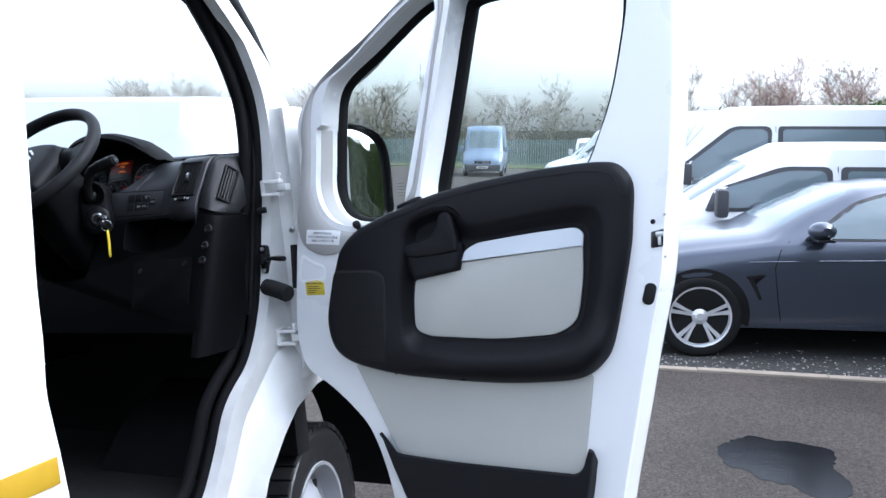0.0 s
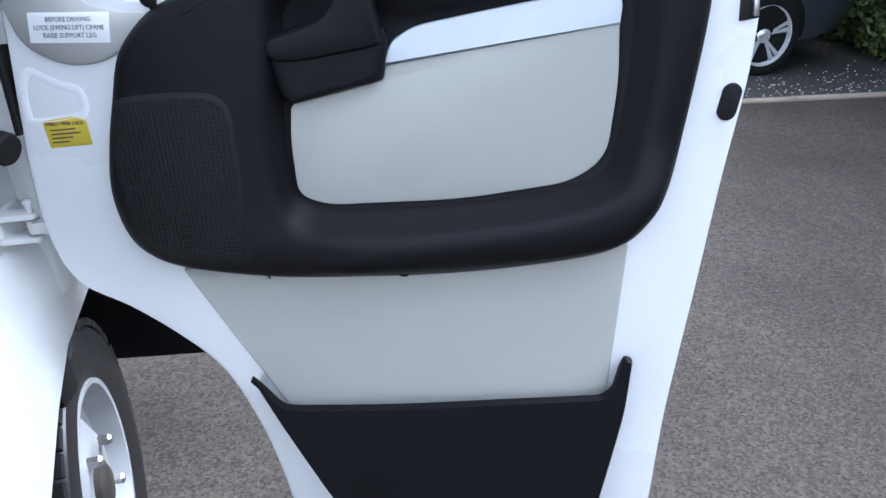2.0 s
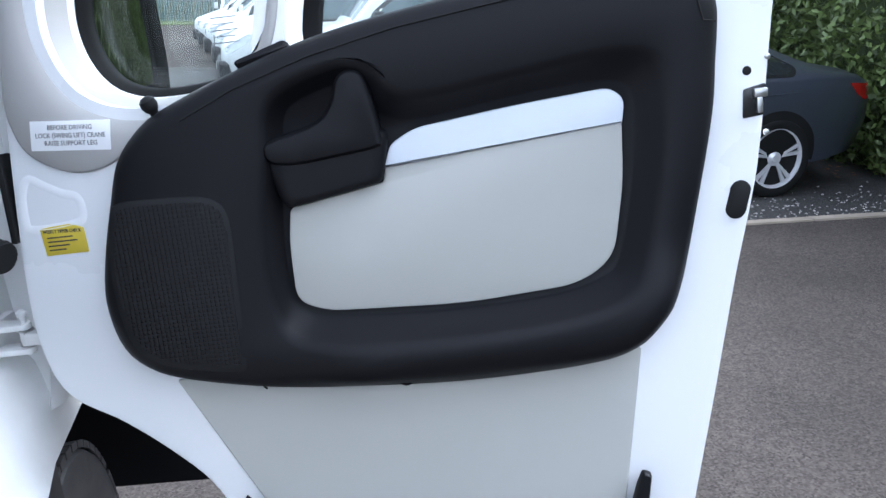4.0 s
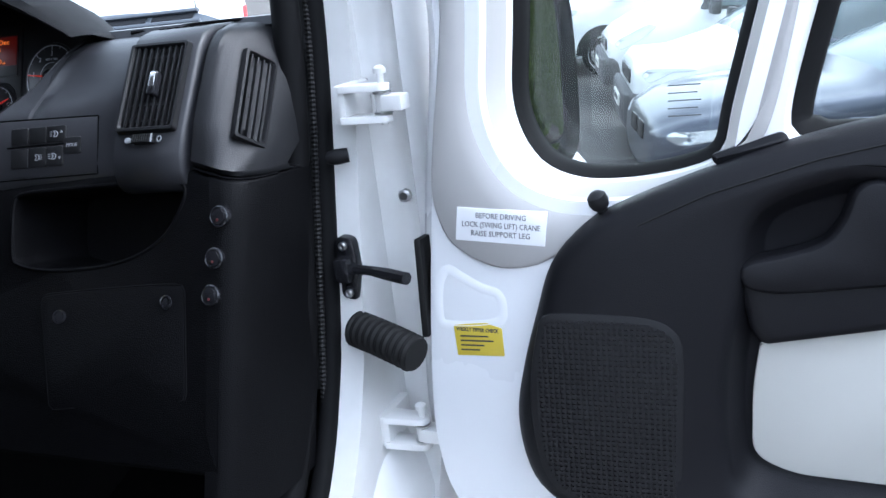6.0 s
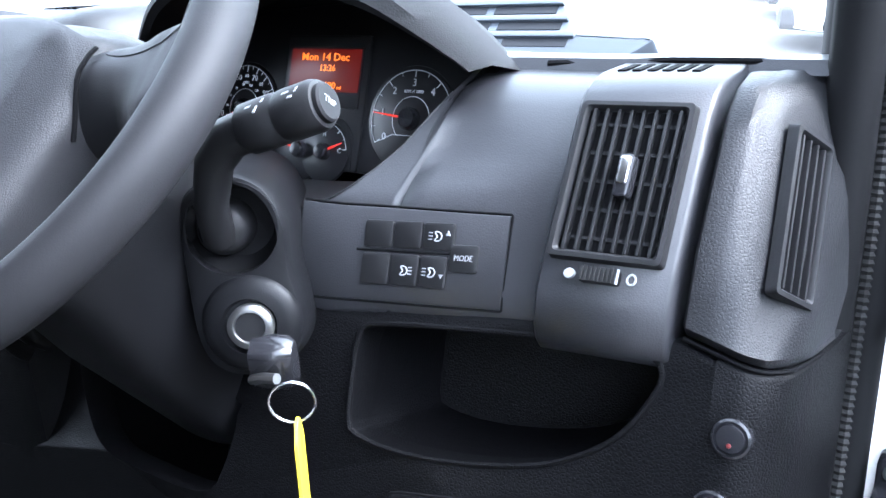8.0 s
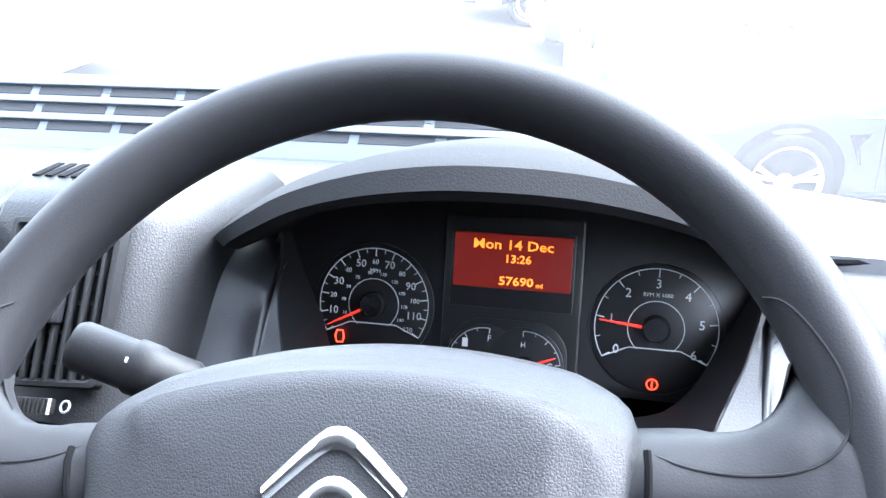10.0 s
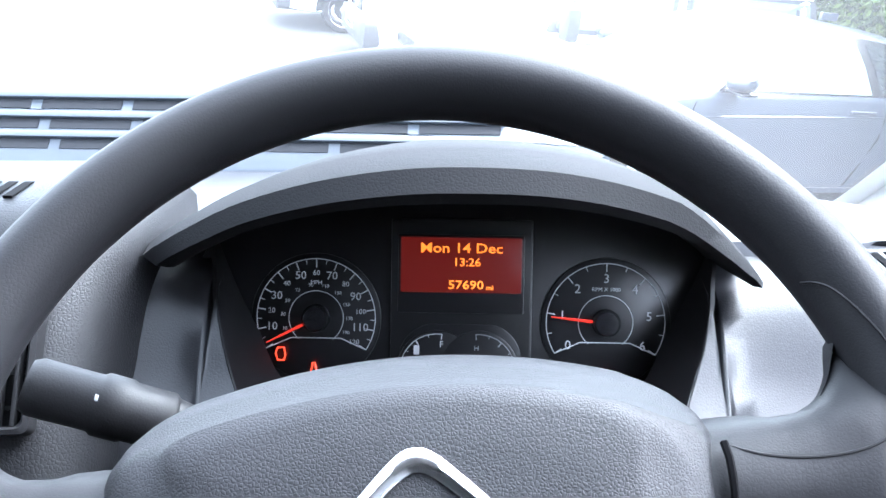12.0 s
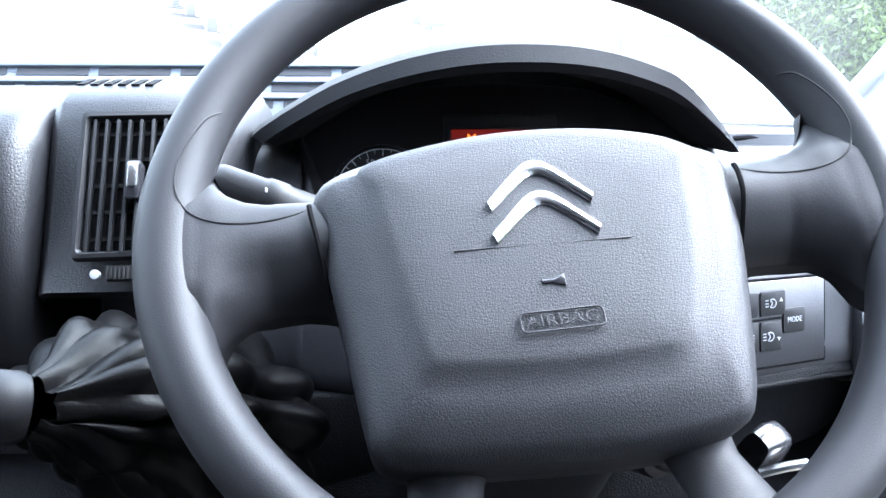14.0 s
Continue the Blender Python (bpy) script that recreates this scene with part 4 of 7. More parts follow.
    def spoke_front(x, y):
        """Height of a spoke's front face."""
        y0, y1, zf, zr = (float(np.interp(x, SX, q)) for q in (TOP, LOW, FRONT, REAR))
        u = min(1.0, abs((y - (y0 + y1) / 2) / ((y0 - y1) / 2)))
        z = (zf + zr) / 2 + (zf - zr) / 2 * (1 - u ** 2.86) ** 0.30
        return z - lobe(x, y) - 0.62 * max(0.0, -0.001 - y) * min(1.0, max(0.0, (0.166 - x) / 0.03))
    for sgn in (-1, 1):
        bm = bmesh.new()
        secs = []
        for x in np.r_[np.linspace(0.08, 0.13, 6), np.linspace(0.134, 0.180, 20)]:
            y0, y1, zf, zr = (float(np.interp(x, SX, q)) for q in (TOP, LOW, FRONT, REAR))
            c, h, d, mid = (y0 + y1) / 2, (y0 - y1) / 2, (zf - zr) / 2, (zf + zr) / 2
            ring = []
            for a in [k * math.tau / 40 for k in range(40)]:
                y = c + h * math.copysign(abs(math.cos(a)) ** 0.7, math.cos(a))
                z = mid + d * math.copysign(abs(math.sin(a)) ** 0.6, math.sin(a))
                if z > mid:
                    z -= lobe(x, y) + 0.62 * max(0.0, -0.001 - y) * min(1.0, max(0.0, (0.166 - x) / 0.03))
                # the upper side leans back and up behind the front edge
                y += 0.34 * (zf - z) * max(0.0, math.cos(a)) * min(1.0, max(0.0, (0.158 - x) / 0.03))
                ring.append(bm.verts.new(WHEEL @ Vector((sgn * x, y, z))))
            secs.append(ring)
        for a, b in zip(secs, secs[1:]):
            bridge(bm, a, b)
        part("spoke", bm, GRIP, sw)
        line = smooth_loop([(0.112, 0.0185), (0.124, 0.0135), (0.142, 0.0110), (0.160, 0.0125), (0.1725, 0.0190), (0.1780, 0.0300), (0.1770, 0.0450), (0.1710, 0.0600), (0.1630, 0.0730), (0.1560, 0.0790)], 50, False)
        pts = []
        for x, y in line:
            off = (math.hypot(sgn * x - RIM_C[0], y - RIM_C[1]) - RIM_R) / 0.0157
            rim = 0.0185 * math.sqrt(max(0.0, 1 - off * off)) - 0.004 + RIM_Z if abs(off) < 1 else -1.0
            pts.append(WHEEL @ Vector((sgn * x, y, max(rim, spoke_front(x, y)) + 0.0001)))
        part("thumb_rest", tube(pts, 0.0006, 6), BLACK_FINE, sw)
        bm = bmesh.new()
        secs = []
        for x, y, wd, z in ((0.055, -0.095, 0.022, -0.046), (0.062, -0.125, 0.018, -0.044), (0.070, -0.150, 0.020, -0.034), (0.078, -0.166, 0.032, -0.026)):
            secs.append([bm.verts.new(WHEEL @ Vector((sgn * (x + wd * math.cos(a)), y, z + 0.011 * math.sin(a)))) for a in [k * math.tau / 14 for k in range(14)]])
        for a, b in zip(secs, secs[1:]):
            bridge(bm, a, b)
        part("lower_spoke", bm, GRIP, sw)
    # dark gap between the pad and the spokes
    for sgn in (-1, 1):
        gp = [(x, y) for x, y in inset(pad, -0.0008) if x * sgn > 0.05 and -0.034 < y < 0.0205]
        part("pad_gap", tube([WHEEL @ Vector((x, y, -0.0105 - 0.62 * max(0.0, -0.001 - y) - 0.3 * max(0.0, y - 0.012))) for x, y in gp], 0.0015, 6), DARK, sw)
    # chevron badge: two bent bars
    for dy in (0.0042, -0.0136):
        c = [(-0.0258, -0.0052), (-0.012, 0.0080), (-0.0045, 0.0140), (0.0, 0.0152), (0.0045, 0.0140), (0.012, 0.0080), (0.0258, -0.0052)]
        cc = smooth_loop(c, 29, False)
        t = np.gradient(cc, axis=0)
        t /= np.linalg.norm(t, axis=1)[:, None]
        nn = np.stack([-t[:, 1], t[:, 0]], 1)
        bm = bmesh.new()
        rows = []
        for i, (q, v) in enumerate(zip(cc, nn)):
            h = 0.0044 - 0.0010 * abs(i - 14) / 14
            up = np.array([0, 1.0])
            d = v * 0.45 + up * 0.55
            rows.append([bm.verts.new(WHEEL @ Vector((q[0] + k * h * d[0], q[1] + dy + k * h * d[1], z))) for k, z in ((-1, 0.0), (-0.96, 0.0014), (-0.6, 0.0026), (0.0, 0.0032), (0.6, 0.0026), (0.96, 0.0014), (1, 0.0))])
        for a, b in zip(rows, rows[1:]):
            bridge(bm, a, b, False)
        bm.faces.new(rows[0])
        bm.faces.new(rows[-1])
        part("badge_chevron", bm, CHROME, sw, "polished silver chevron", angle=30)
    part("pad_crease", tube([WHEEL @ Vector((x, -0.0238 - 0.001 * (x / 0.045), 0.0004)) for x in np.linspace(-0.046, 0.040, 9)], 0.0005, 6), PADM, sw)
    words("airbag_word", "AIRBAG", 0.0082, WHEEL @ pose(-0.0015, -0.0634, 0.0012), PADM, sw, width=0.034)
    fr = rounded([(-0.0212, -0.0682), (0.0180, -0.0682), (0.0180, -0.0586), (-0.0212, -0.0586)], 0.003)
    part("airbag_frame", tube([WHEEL @ Vector((p[0], p[1], 0.0010)) for p in fr], 0.0006, 6, True), PADM, sw)
    part("horn_mark", slab(np.array([(-0.0075, -0.0425), (-0.0015, -0.0428), (0.0035, -0.0405), (0.0035, -0.0470), (-0.0015, -0.0448), (-0.0075, -0.0448)]), WHEEL, 0.0004, 0.0014, 0.0003), BLACK_GLOSS, sw)
    return sw


build_steering()

# Shroud base is lowered: the dim footwell's shade is put into its colour.
SHROUD = leather_grain("shaded_shroud_grain", (0.0048, 0.0049, 0.0058), 0.45, 600.0, 0.10, spec=0.16)


def build_column():
    col = thing("steering_column", "black plastic steering column shroud with stalks", "steering column", TRUCK)
    lo = smooth_loop([(-0.062, 0.045), (0.0, 0.056), (0.062, 0.045), (0.080, 0.005), (0.078, -0.05), (0.055, -0.095), (0.0, -0.105), (-0.055, -0.095), (-0.078, -0.05), (-0.080, 0.005)], 60)
    part("shroud", loft([(lo * 0.6, -0.045), (lo * 0.94, -0.055), (lo, -0.075), (lo * 1.05, -0.14), (lo * 0.95 + np.array([0, -0.022]), -0.20), (lo * 0.8 + np.array([0, -0.05]), -0.34)], COLUMN), SHROUD, col)
    # right cheek holding the stalk boot above and the ignition lock below
    ax = axes((0.520, -0.276, 1.733), (0.83, 0.55, -0.05), (0.02, 0.12, 1.0), (0.52, -0.84, 0.10))
    cheek = smooth_loop([(-0.0465, 0.036), (-0.038, 0.056), (-0.013, 0.067), (0.013, 0.058), (0.0275, 0.034), (0.0310, 0.0), (0.0395, -0.030), (0.0405, -0.056), (0.026, -0.0745), (0.0, -0.0825), (-0.022, -0.0765), (-0.0355, -0.056), (-0.0425, -0.010)], 72)
    part("lock_housing", loft([(cheek * 1.06 - np.array([0.012, 0]), -0.12), (cheek * 1.06 - np.array([0.004, 0]), -0.055), (cheek * 1.03, -0.018), (cheek, -0.004)], ax, (True, False)), SHROUD, col)
    well = circle(0.0335, 44, (-0.009, 0.0285))
    part("cheek_face", holed(cheek, [well], ax, -0.010, 0.008, 0.006, 0.002), SHROUD, col)
    part("stalk_boot", loft([(well, 0.004), (well, -0.003), (shrink(well, 0.25), -0.016), (shrink(well, 0.95), -0.020)], ax, (False, True)), SEAL, col)
    part("boot_cap", turned([(0.021, -0.019), (0.020, -0.006), (0.016, 0.001), (0.008, 0.004), (0.0005, 0.0045)], ax @ pose(-0.018, 0.026, 0), 24), BLACK_FINE, col)
    part("split_line", tube([ax @ Vector(q) for q in ((-0.004, -0.0055, 0.0075), (0.001, -0.010, 0.0083), (0.008, -0.0125, 0.0083), (0.0095, -0.018, 0.0095))], 0.0007, 6), DARK, col)
    lock = part("ignition_lock", turned([(0.0365, 0.004), (0.0360, 0.0085), (0.0330, 0.0125), (0.0270, 0.0150), (0.0205, 0.0160), (0.0185, 0.013), (0.001, 0.013)], ax @ pose(0.004, -0.041, 0.0), 40), SHROUD, col)
    part("lock_ring", turned([(0.0165, 0.012), (0.0165, 0.018), (0.0145, 0.0195), (0.0115, 0.0195), (0.0105, 0.017), (0.001, 0.017)], ax @ pose(0.006, -0.040, 0.002), 28), STEEL, lock)
    part("key_slot", turned([(0.0108, 0.0165), (0.0108, 0.0182), (0.0005, 0.0182)], ax @ pose(0.006, -0.040, 0.002), 24), BLACK_FINE, lock)
    # wiper stalk: a flat arm out of the boot, bent up to a round end
    p = [(0.505, -0.285, 1.755), (0.520, -0.300, 1.785), (0.532, -0.302, 1.815), (0.548, -0.300, 1.832), (0.575, -0.293, 1.842)]
    st = part("wiper_stalk", tube(p, [0.012, 0.012, 0.013, 0.014, 0.0145], 16), BLACK_FINE, col)
    d = (Vector((0.622, -0.282, 1.856)) - Vector((0.560, -0.297, 1.837))).normalized()
    e = axes(Vector((0.560, -0.297, 1.837)), d.orthogonal(), d.cross(d.orthogonal()), d)
    part("stalk_collar", turned([(0.0135, 0.0), (0.0165, 0.004), (0.0165, 0.028), (0.0155, 0.030), (0.0155, 0.032), (0.0165, 0.034), (0.0165, 0.056), (0.015, 0.060), (0.0135, 0.0605), (0.001, 0.0605)], e, 24), BLACK_FINE, st)
    part("stalk_button", turned([(0.0125, 0.058), (0.0125, 0.0635), (0.011, 0.065), (0.001, 0.065)], e, 24), material("button_grey", (0.008, 0.008, 0.009), 0.6, spec=0.15), st)
    q = (Vector(e.col[3][:3]) + d * 0.0653)
    o = axes(Vector(e.col[3][:3]), d, Vector((0, 0.75, 0.66)), Vector((0.1, -0.66, 0.75)))
    for u, v, wd, hg in ((0.012, 0.001, 0.0022, 0.0008), (0.020, -0.003, 0.0008, 0.0024), (0.022, 0.003, 0.0008, 0.0016), (0.040, 0.002, 0.0026, 0.0008), (0.046, -0.003, 0.0016, 0.0008), (0.048, 0.002, 0.0008, 0.0020)):
        part("stalk_mark", box(o, u - wd, u + wd, v - hg, v + hg, 0.0150, 0.0168), ICON, st, smooth=False)
    words("button_text", "TRIP", 0.006, axes(q, Vector((0.85, 0.5, 0.05)) - d * d.dot(Vector((0.85, 0.5, 0.05))), d.cross(Vector((0.85, 0.5, 0.05))), d), ICON, st)
    # light stalk on the far side
    p = [(0.340, -0.254, 1.799), (0.306, -0.263, 1.821), (0.275, -0.269, 1.839)]
    st = part("light_stalk", tube(p, [0.008, 0.010, 0.0125], 14), BLACK_FINE, col)
    d = (Vector((0.211, -0.279, 1.866)) - Vector(p[-1])).normalized()
    e = axes(Vector(p[-1]) - d * 0.002, d.orthogonal(), d.cross(d.orthogonal()), d)
    part("stalk_collar", turned([(0.012, 0.0), (0.0145, 0.003), (0.0145, 0.022), (0.0155, 0.024), (0.0155, 0.036), (0.0140, 0.038), (0.0140, 0.066), (0.012, 0.070), (0.001, 0.070)], e, 24), BLACK_FINE, st)
    o = axes(Vector(p[-1]), d * -1, Vector((0, 0.75, 0.66)), Vector((0, -0.66, 0.75)))
    bulb = smooth_loop([(-0.003, -0.0030), (0.0005, -0.0030), (0.0024, 0), (0.0005, 0.0030), (-0.003, 0.0030), (-0.0016, 0)], 20)
    part("stalk_mark", tube([o @ Vector((q[0] - 0.0505, q[1], 0.0138)) for q in bulb], 0.0005, 6, True), ICON, st)
    for k in range(3):
        part("stalk_mark", box(o, -0.0460, -0.0430, -0.0026 + 0.0022 * k, -0.0018 + 0.0022 * k, 0.0130, 0.0142), ICON, st, smooth=False)
    part("stalk_mark", box(o, -0.0600, -0.0570, -0.0016, 0.0016, 0.0130, 0.0142, 0.0005), ICON, st)
    part("stalk_mark", box(o, -0.0310, -0.0270, -0.0022, 0.0010, 0.0145, 0.0157, 0.0005), ICON, st)
    return col


build_column()


def build_key():
    key = thing("ignition_key", "black ignition key on a steel ring with a yellow plastic tag", "key", TRUCK)
    ax = axes((0.561, -0.296, 1.693), (0.83, 0.55, -0.05), (0.02, 0.12, 1.0), (0.52, -0.84, 0.10))
    hd = smooth_loop([(-0.009, 0.012), (0.009, 0.012), (0.013, -0.006), (0.010, -0.026), (0.0, -0.031), (-0.010, -0.026), (-0.013, -0.006)], 40)
    part("key_head", loft([(inset(hd, 0.003), -0.014), (hd, 0.0), (inset(hd, 0.001), 0.010), (inset(hd, 0.004), 0.014)], ax @ pose(0.004, -0.004, 0.024, 0, 90, 0) @ pose(0, 0, 0, 0, 0, 30)), BLACK_GLOSS, key)
    ring = [Vector((0.610, -0.334, 1.675)) + 0.0145 * (math.cos(a) * Vector((0.80, 0.60, 0.0)) + math.sin(a) * Vector((0.05, -0.05, 1))) for a in np.linspace(0, math.tau, 40, endpoint=False)]
    part("key_ring", tube(ring, 0.0010, 8, True), CHROME, key)
    part("ring_link", tube([(0.569, -0.328, 1.678), (0.584, -0.332, 1.685), (0.598, -0.333, 1.688)], 0.0035, 8), STEEL, key)
    t = axes((0.6125, -0.334, 1.660), (0.55, -0.83, 0.0), (0.0, 0.03, 1.0), (0.83, 0.55, 0))
    tg = rounded([(-0.011, -0.010), (-0.004, 0.004), (0.004, 0.004), (0.011, -0.010), (0.011, -0.066), (0.004, -0.074), (-0.011, -0.070)], [0.003, 0.003, 0.003, 0.003, 0.002, 0.004, 0.003])
    part("key_tag", slab(tg, t, -0.001, 0.0012, 0.0006), TAG, key, "yellow plastic key tag")
    return key


build_key()


# ==== dashboard ====
FACIA = axes((0, -0.18, 1.757), (1, 0, 0), (0, 0.33, 1), (0, -1, 0.33))     # its x across, y up the slope, z towards the driver
FK = math.sqrt(1 + 0.33 ** 2)
HOODM = leather_grain("hood_grain", (0.0095, 0.0095, 0.0105), 0.78, 430.0, 0.16, spec=0.12)
# One moulding in graded tones: the uneven cab light is put into the colours.
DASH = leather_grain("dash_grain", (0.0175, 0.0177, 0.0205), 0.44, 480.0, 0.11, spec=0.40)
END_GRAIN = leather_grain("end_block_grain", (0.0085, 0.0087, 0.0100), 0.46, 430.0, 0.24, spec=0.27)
# Dash plastic again, near black: shade low in the cab is painted in.
DASH_SHADED = leather_grain("shaded_dash_grain", (0.0026, 0.0026, 0.0031), 0.50, 400.0, 0.40, spec=0.07)
# Paler copy for the top cover: skylight from the windscreen is in its colour.
DASH_TOP = leather_grain("skylit_dash_grain", (0.030, 0.031, 0.035), 0.42, 430.0, 0.14, spec=0.4)
# Pad's light blue-grey includes the bright haze under the windscreen.
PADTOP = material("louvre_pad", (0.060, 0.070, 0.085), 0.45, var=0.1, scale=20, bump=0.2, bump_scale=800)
# Grey that paints the hazy shade inside the louvre slots.
SLOT = material("slot_shade_grey", (0.016, 0.017, 0.020), 0.7, spec=0.2, var=0.2, scale=20)


WARP_X = np.linspace(0.0, 1.0, 201)
WARP_Y = np.interp(WARP_X, (0.20, 0.25, 0.30, 0.421, 0.545, 0.571, 0.635, 0.677, 0.75, 0.80, 0.90), (0.0, -0.010, -0.025, -0.032, -0.025, -0.016, 0.0, 0.012, 0.026, 0.027, 0.027))
WARP_Y = np.convolve(np.pad(WARP_Y, 6, "edge"), np.hanning(15)[1:-1] / np.hanning(15).sum(), "valid")


def bend(ob):
    """Bows the facia: it curves round the driver instead of running straight across."""
    for v in ob.data.vertices:
        near = min(1.0, max(0.0, (0.10 - v.co.y) / 0.15))
        up = min(1.0, max(0.0, (v.co.z - 1.760) / 0.040))
        dip = float(np.interp(v.co.x, (0.13, 0.24, 0.29, 0.37, 0.47, 0.55, 0.60, 0.71), (0, 1, 1, 0, 0, 1, 1, 0)))
        v.co.y += near * (float(np.interp(v.co.x, WARP_X, WARP_Y)) + 0.024 * up * up * (3 - 2 * up) * dip * dip * (3 - 2 * dip))


def corner(x):
    """How far the outer end of the dashboard has turned away from the driver at x, below the side vent."""
    return float(np.interp(x, (0.840, 0.846, 0.855, 0.865, 0.873, 0.879, 0.884), (0.0, 0.0012, 0.006, 0.020, 0.045, 0.085, 0.13)))


def fa(pts):
    return np.array([(x, (z - 1.757) * FK) for x, z in pts])


def sweep(sec, xs, bm=None, cap=True):
    """A section of (y, z) swept across x; xs of x or (x, dy, dz)."""
    bm = bm or bmesh.new()
    rows = []
    for x in xs:
        x, dy, dz = x if hasattr(x, "__len__") else (x, 0, 0)
        rows.append([bm.verts.new((x, y + dy, z + dz)) for y, z in sec])
    for a, b in zip(rows, rows[1:]):
        bridge(bm, a, b, False)
    if cap:
        bm.faces.new(rows[0])
        bm.faces.new(rows[-1])
    return bm


def vent(parent, m, w, h, slats, knob=True):
    """An air vent: bezel, dark sheet for the duct's shade, upright slats, cross slats behind, knob. m: centre of its
    face, z outwards.
    """
    v = part("air_vent", loft([(rounded([(-w / 2 - 0.006, -h / 2 - 0.006), (w / 2 + 0.006, -h / 2 - 0.006), (w / 2 + 0.006, h / 2 + 0.006), (-w / 2 - 0.006, h / 2 + 0.006)], 0.004), -0.004),
                               (rounded([(-w / 2 - 0.005, -h / 2 - 0.005), (w / 2 + 0.005, -h / 2 - 0.005), (w / 2 + 0.005, h / 2 + 0.005), (-w / 2 - 0.005, h / 2 + 0.005)], 0.004), 0.0035),
                               (rounded([(-w / 2 - 0.002, -h / 2 - 0.002), (w / 2 + 0.002, -h / 2 - 0.002), (w / 2 + 0.002, h / 2 + 0.002), (-w / 2 - 0.002, h / 2 + 0.002)], 0.004), 0.004),
                               (rounded([(-w / 2, -h / 2), (w / 2, -h / 2), (w / 2, h / 2), (-w / 2, h / 2)], 0.004), 0.001),
                               (rounded([(-w / 2, -h / 2), (w / 2, -h / 2), (w / 2, h / 2), (-w / 2, h / 2)], 0.004), -0.0035)], m, (False, False)), BLACK_FINE, parent)
    # A shallow black sheet replaces the shaded depth of the duct.
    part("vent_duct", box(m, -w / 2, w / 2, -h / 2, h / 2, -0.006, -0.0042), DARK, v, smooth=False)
    mesh = None
    for k in range(slats):
        x = -w / 2 + w * (k + 0.5) / slats
        b = box(m @ pose(x, 0, 0.0), -0.0011, 0.0011, -h / 2, h / 2, -0.0040, 0.0022, 0.0005)
        part("vent_slat", b, BLACK_FINE, v)
    for k in range(5):
        y = -h / 2 + h * (k + 0.5) / 5
        part("cross_slat", box(m, -w / 2, w / 2, y - 0.0012, y + 0.0012, -0.0044, -0.0030), BLACK_FINE, v, smooth=False)
    if knob:
        kb = rounded([(-0.0055, -0.015), (0.0055, -0.015), (0.0055, 0.015), (-0.0055, 0.015)], 0.004)
        part("vent_knob", slab(kb, m @ pose(0.003, 0.001, 0), 0.0, 0.010, 0.002), BLACK_GLOSS, v)
        part("knob_inlay", slab(rounded([(-0.0038, -0.006), (0.0038, -0.006), (0.0038, 0.013), (-0.0038, 0.013)], 0.002), m @ pose(0.003, 0.001, 0), 0.009, 0.0112, 0.0012), CHROME, v, "chrome inlay")
        wy = -h / 2 - 0.016
        part("vent_dial", loft([(rounded([(-0.013, wy - 0.005), (0.013, wy - 0.005), (0.013, wy + 0.005), (-0.013, wy + 0.005)], 0.002), -0.002), (rounded([(-0.0125, wy - 0.0048), (0.0125, wy - 0.0048), (0.0125, wy + 0.0048), (-0.0125, wy + 0.0048)], 0.002), 0.005)], m), BLACK_FINE, v)
        for k in range(8):
            part("dial_rib", box(m, -0.0115 + k * 0.0029, -0.0103 + k * 0.0029, wy - 0.0046, wy + 0.0046, 0.004, 0.0062), RUBBER, v, smooth=False)
        part("dial_mark", box(m, 0.0122, 0.0136, wy - 0.005, wy + 0.005, 0.004, 0.0055), ICON, v, smooth=False)
        part("dial_dot", slab(circle(0.0035, 16, (-0.021, wy)), m, -0.002, 0.0012, 0.0004), ICON, v)
        part("dial_circle", tube([m @ Vector((0.021 + 0.0028 * math.cos(a), wy + 0.0034 * math.sin(a), 0.001)) for a in np.linspace(0, math.tau, 16, endpoint=False)], 0.0008, 6, True), ICON, v)
    return v


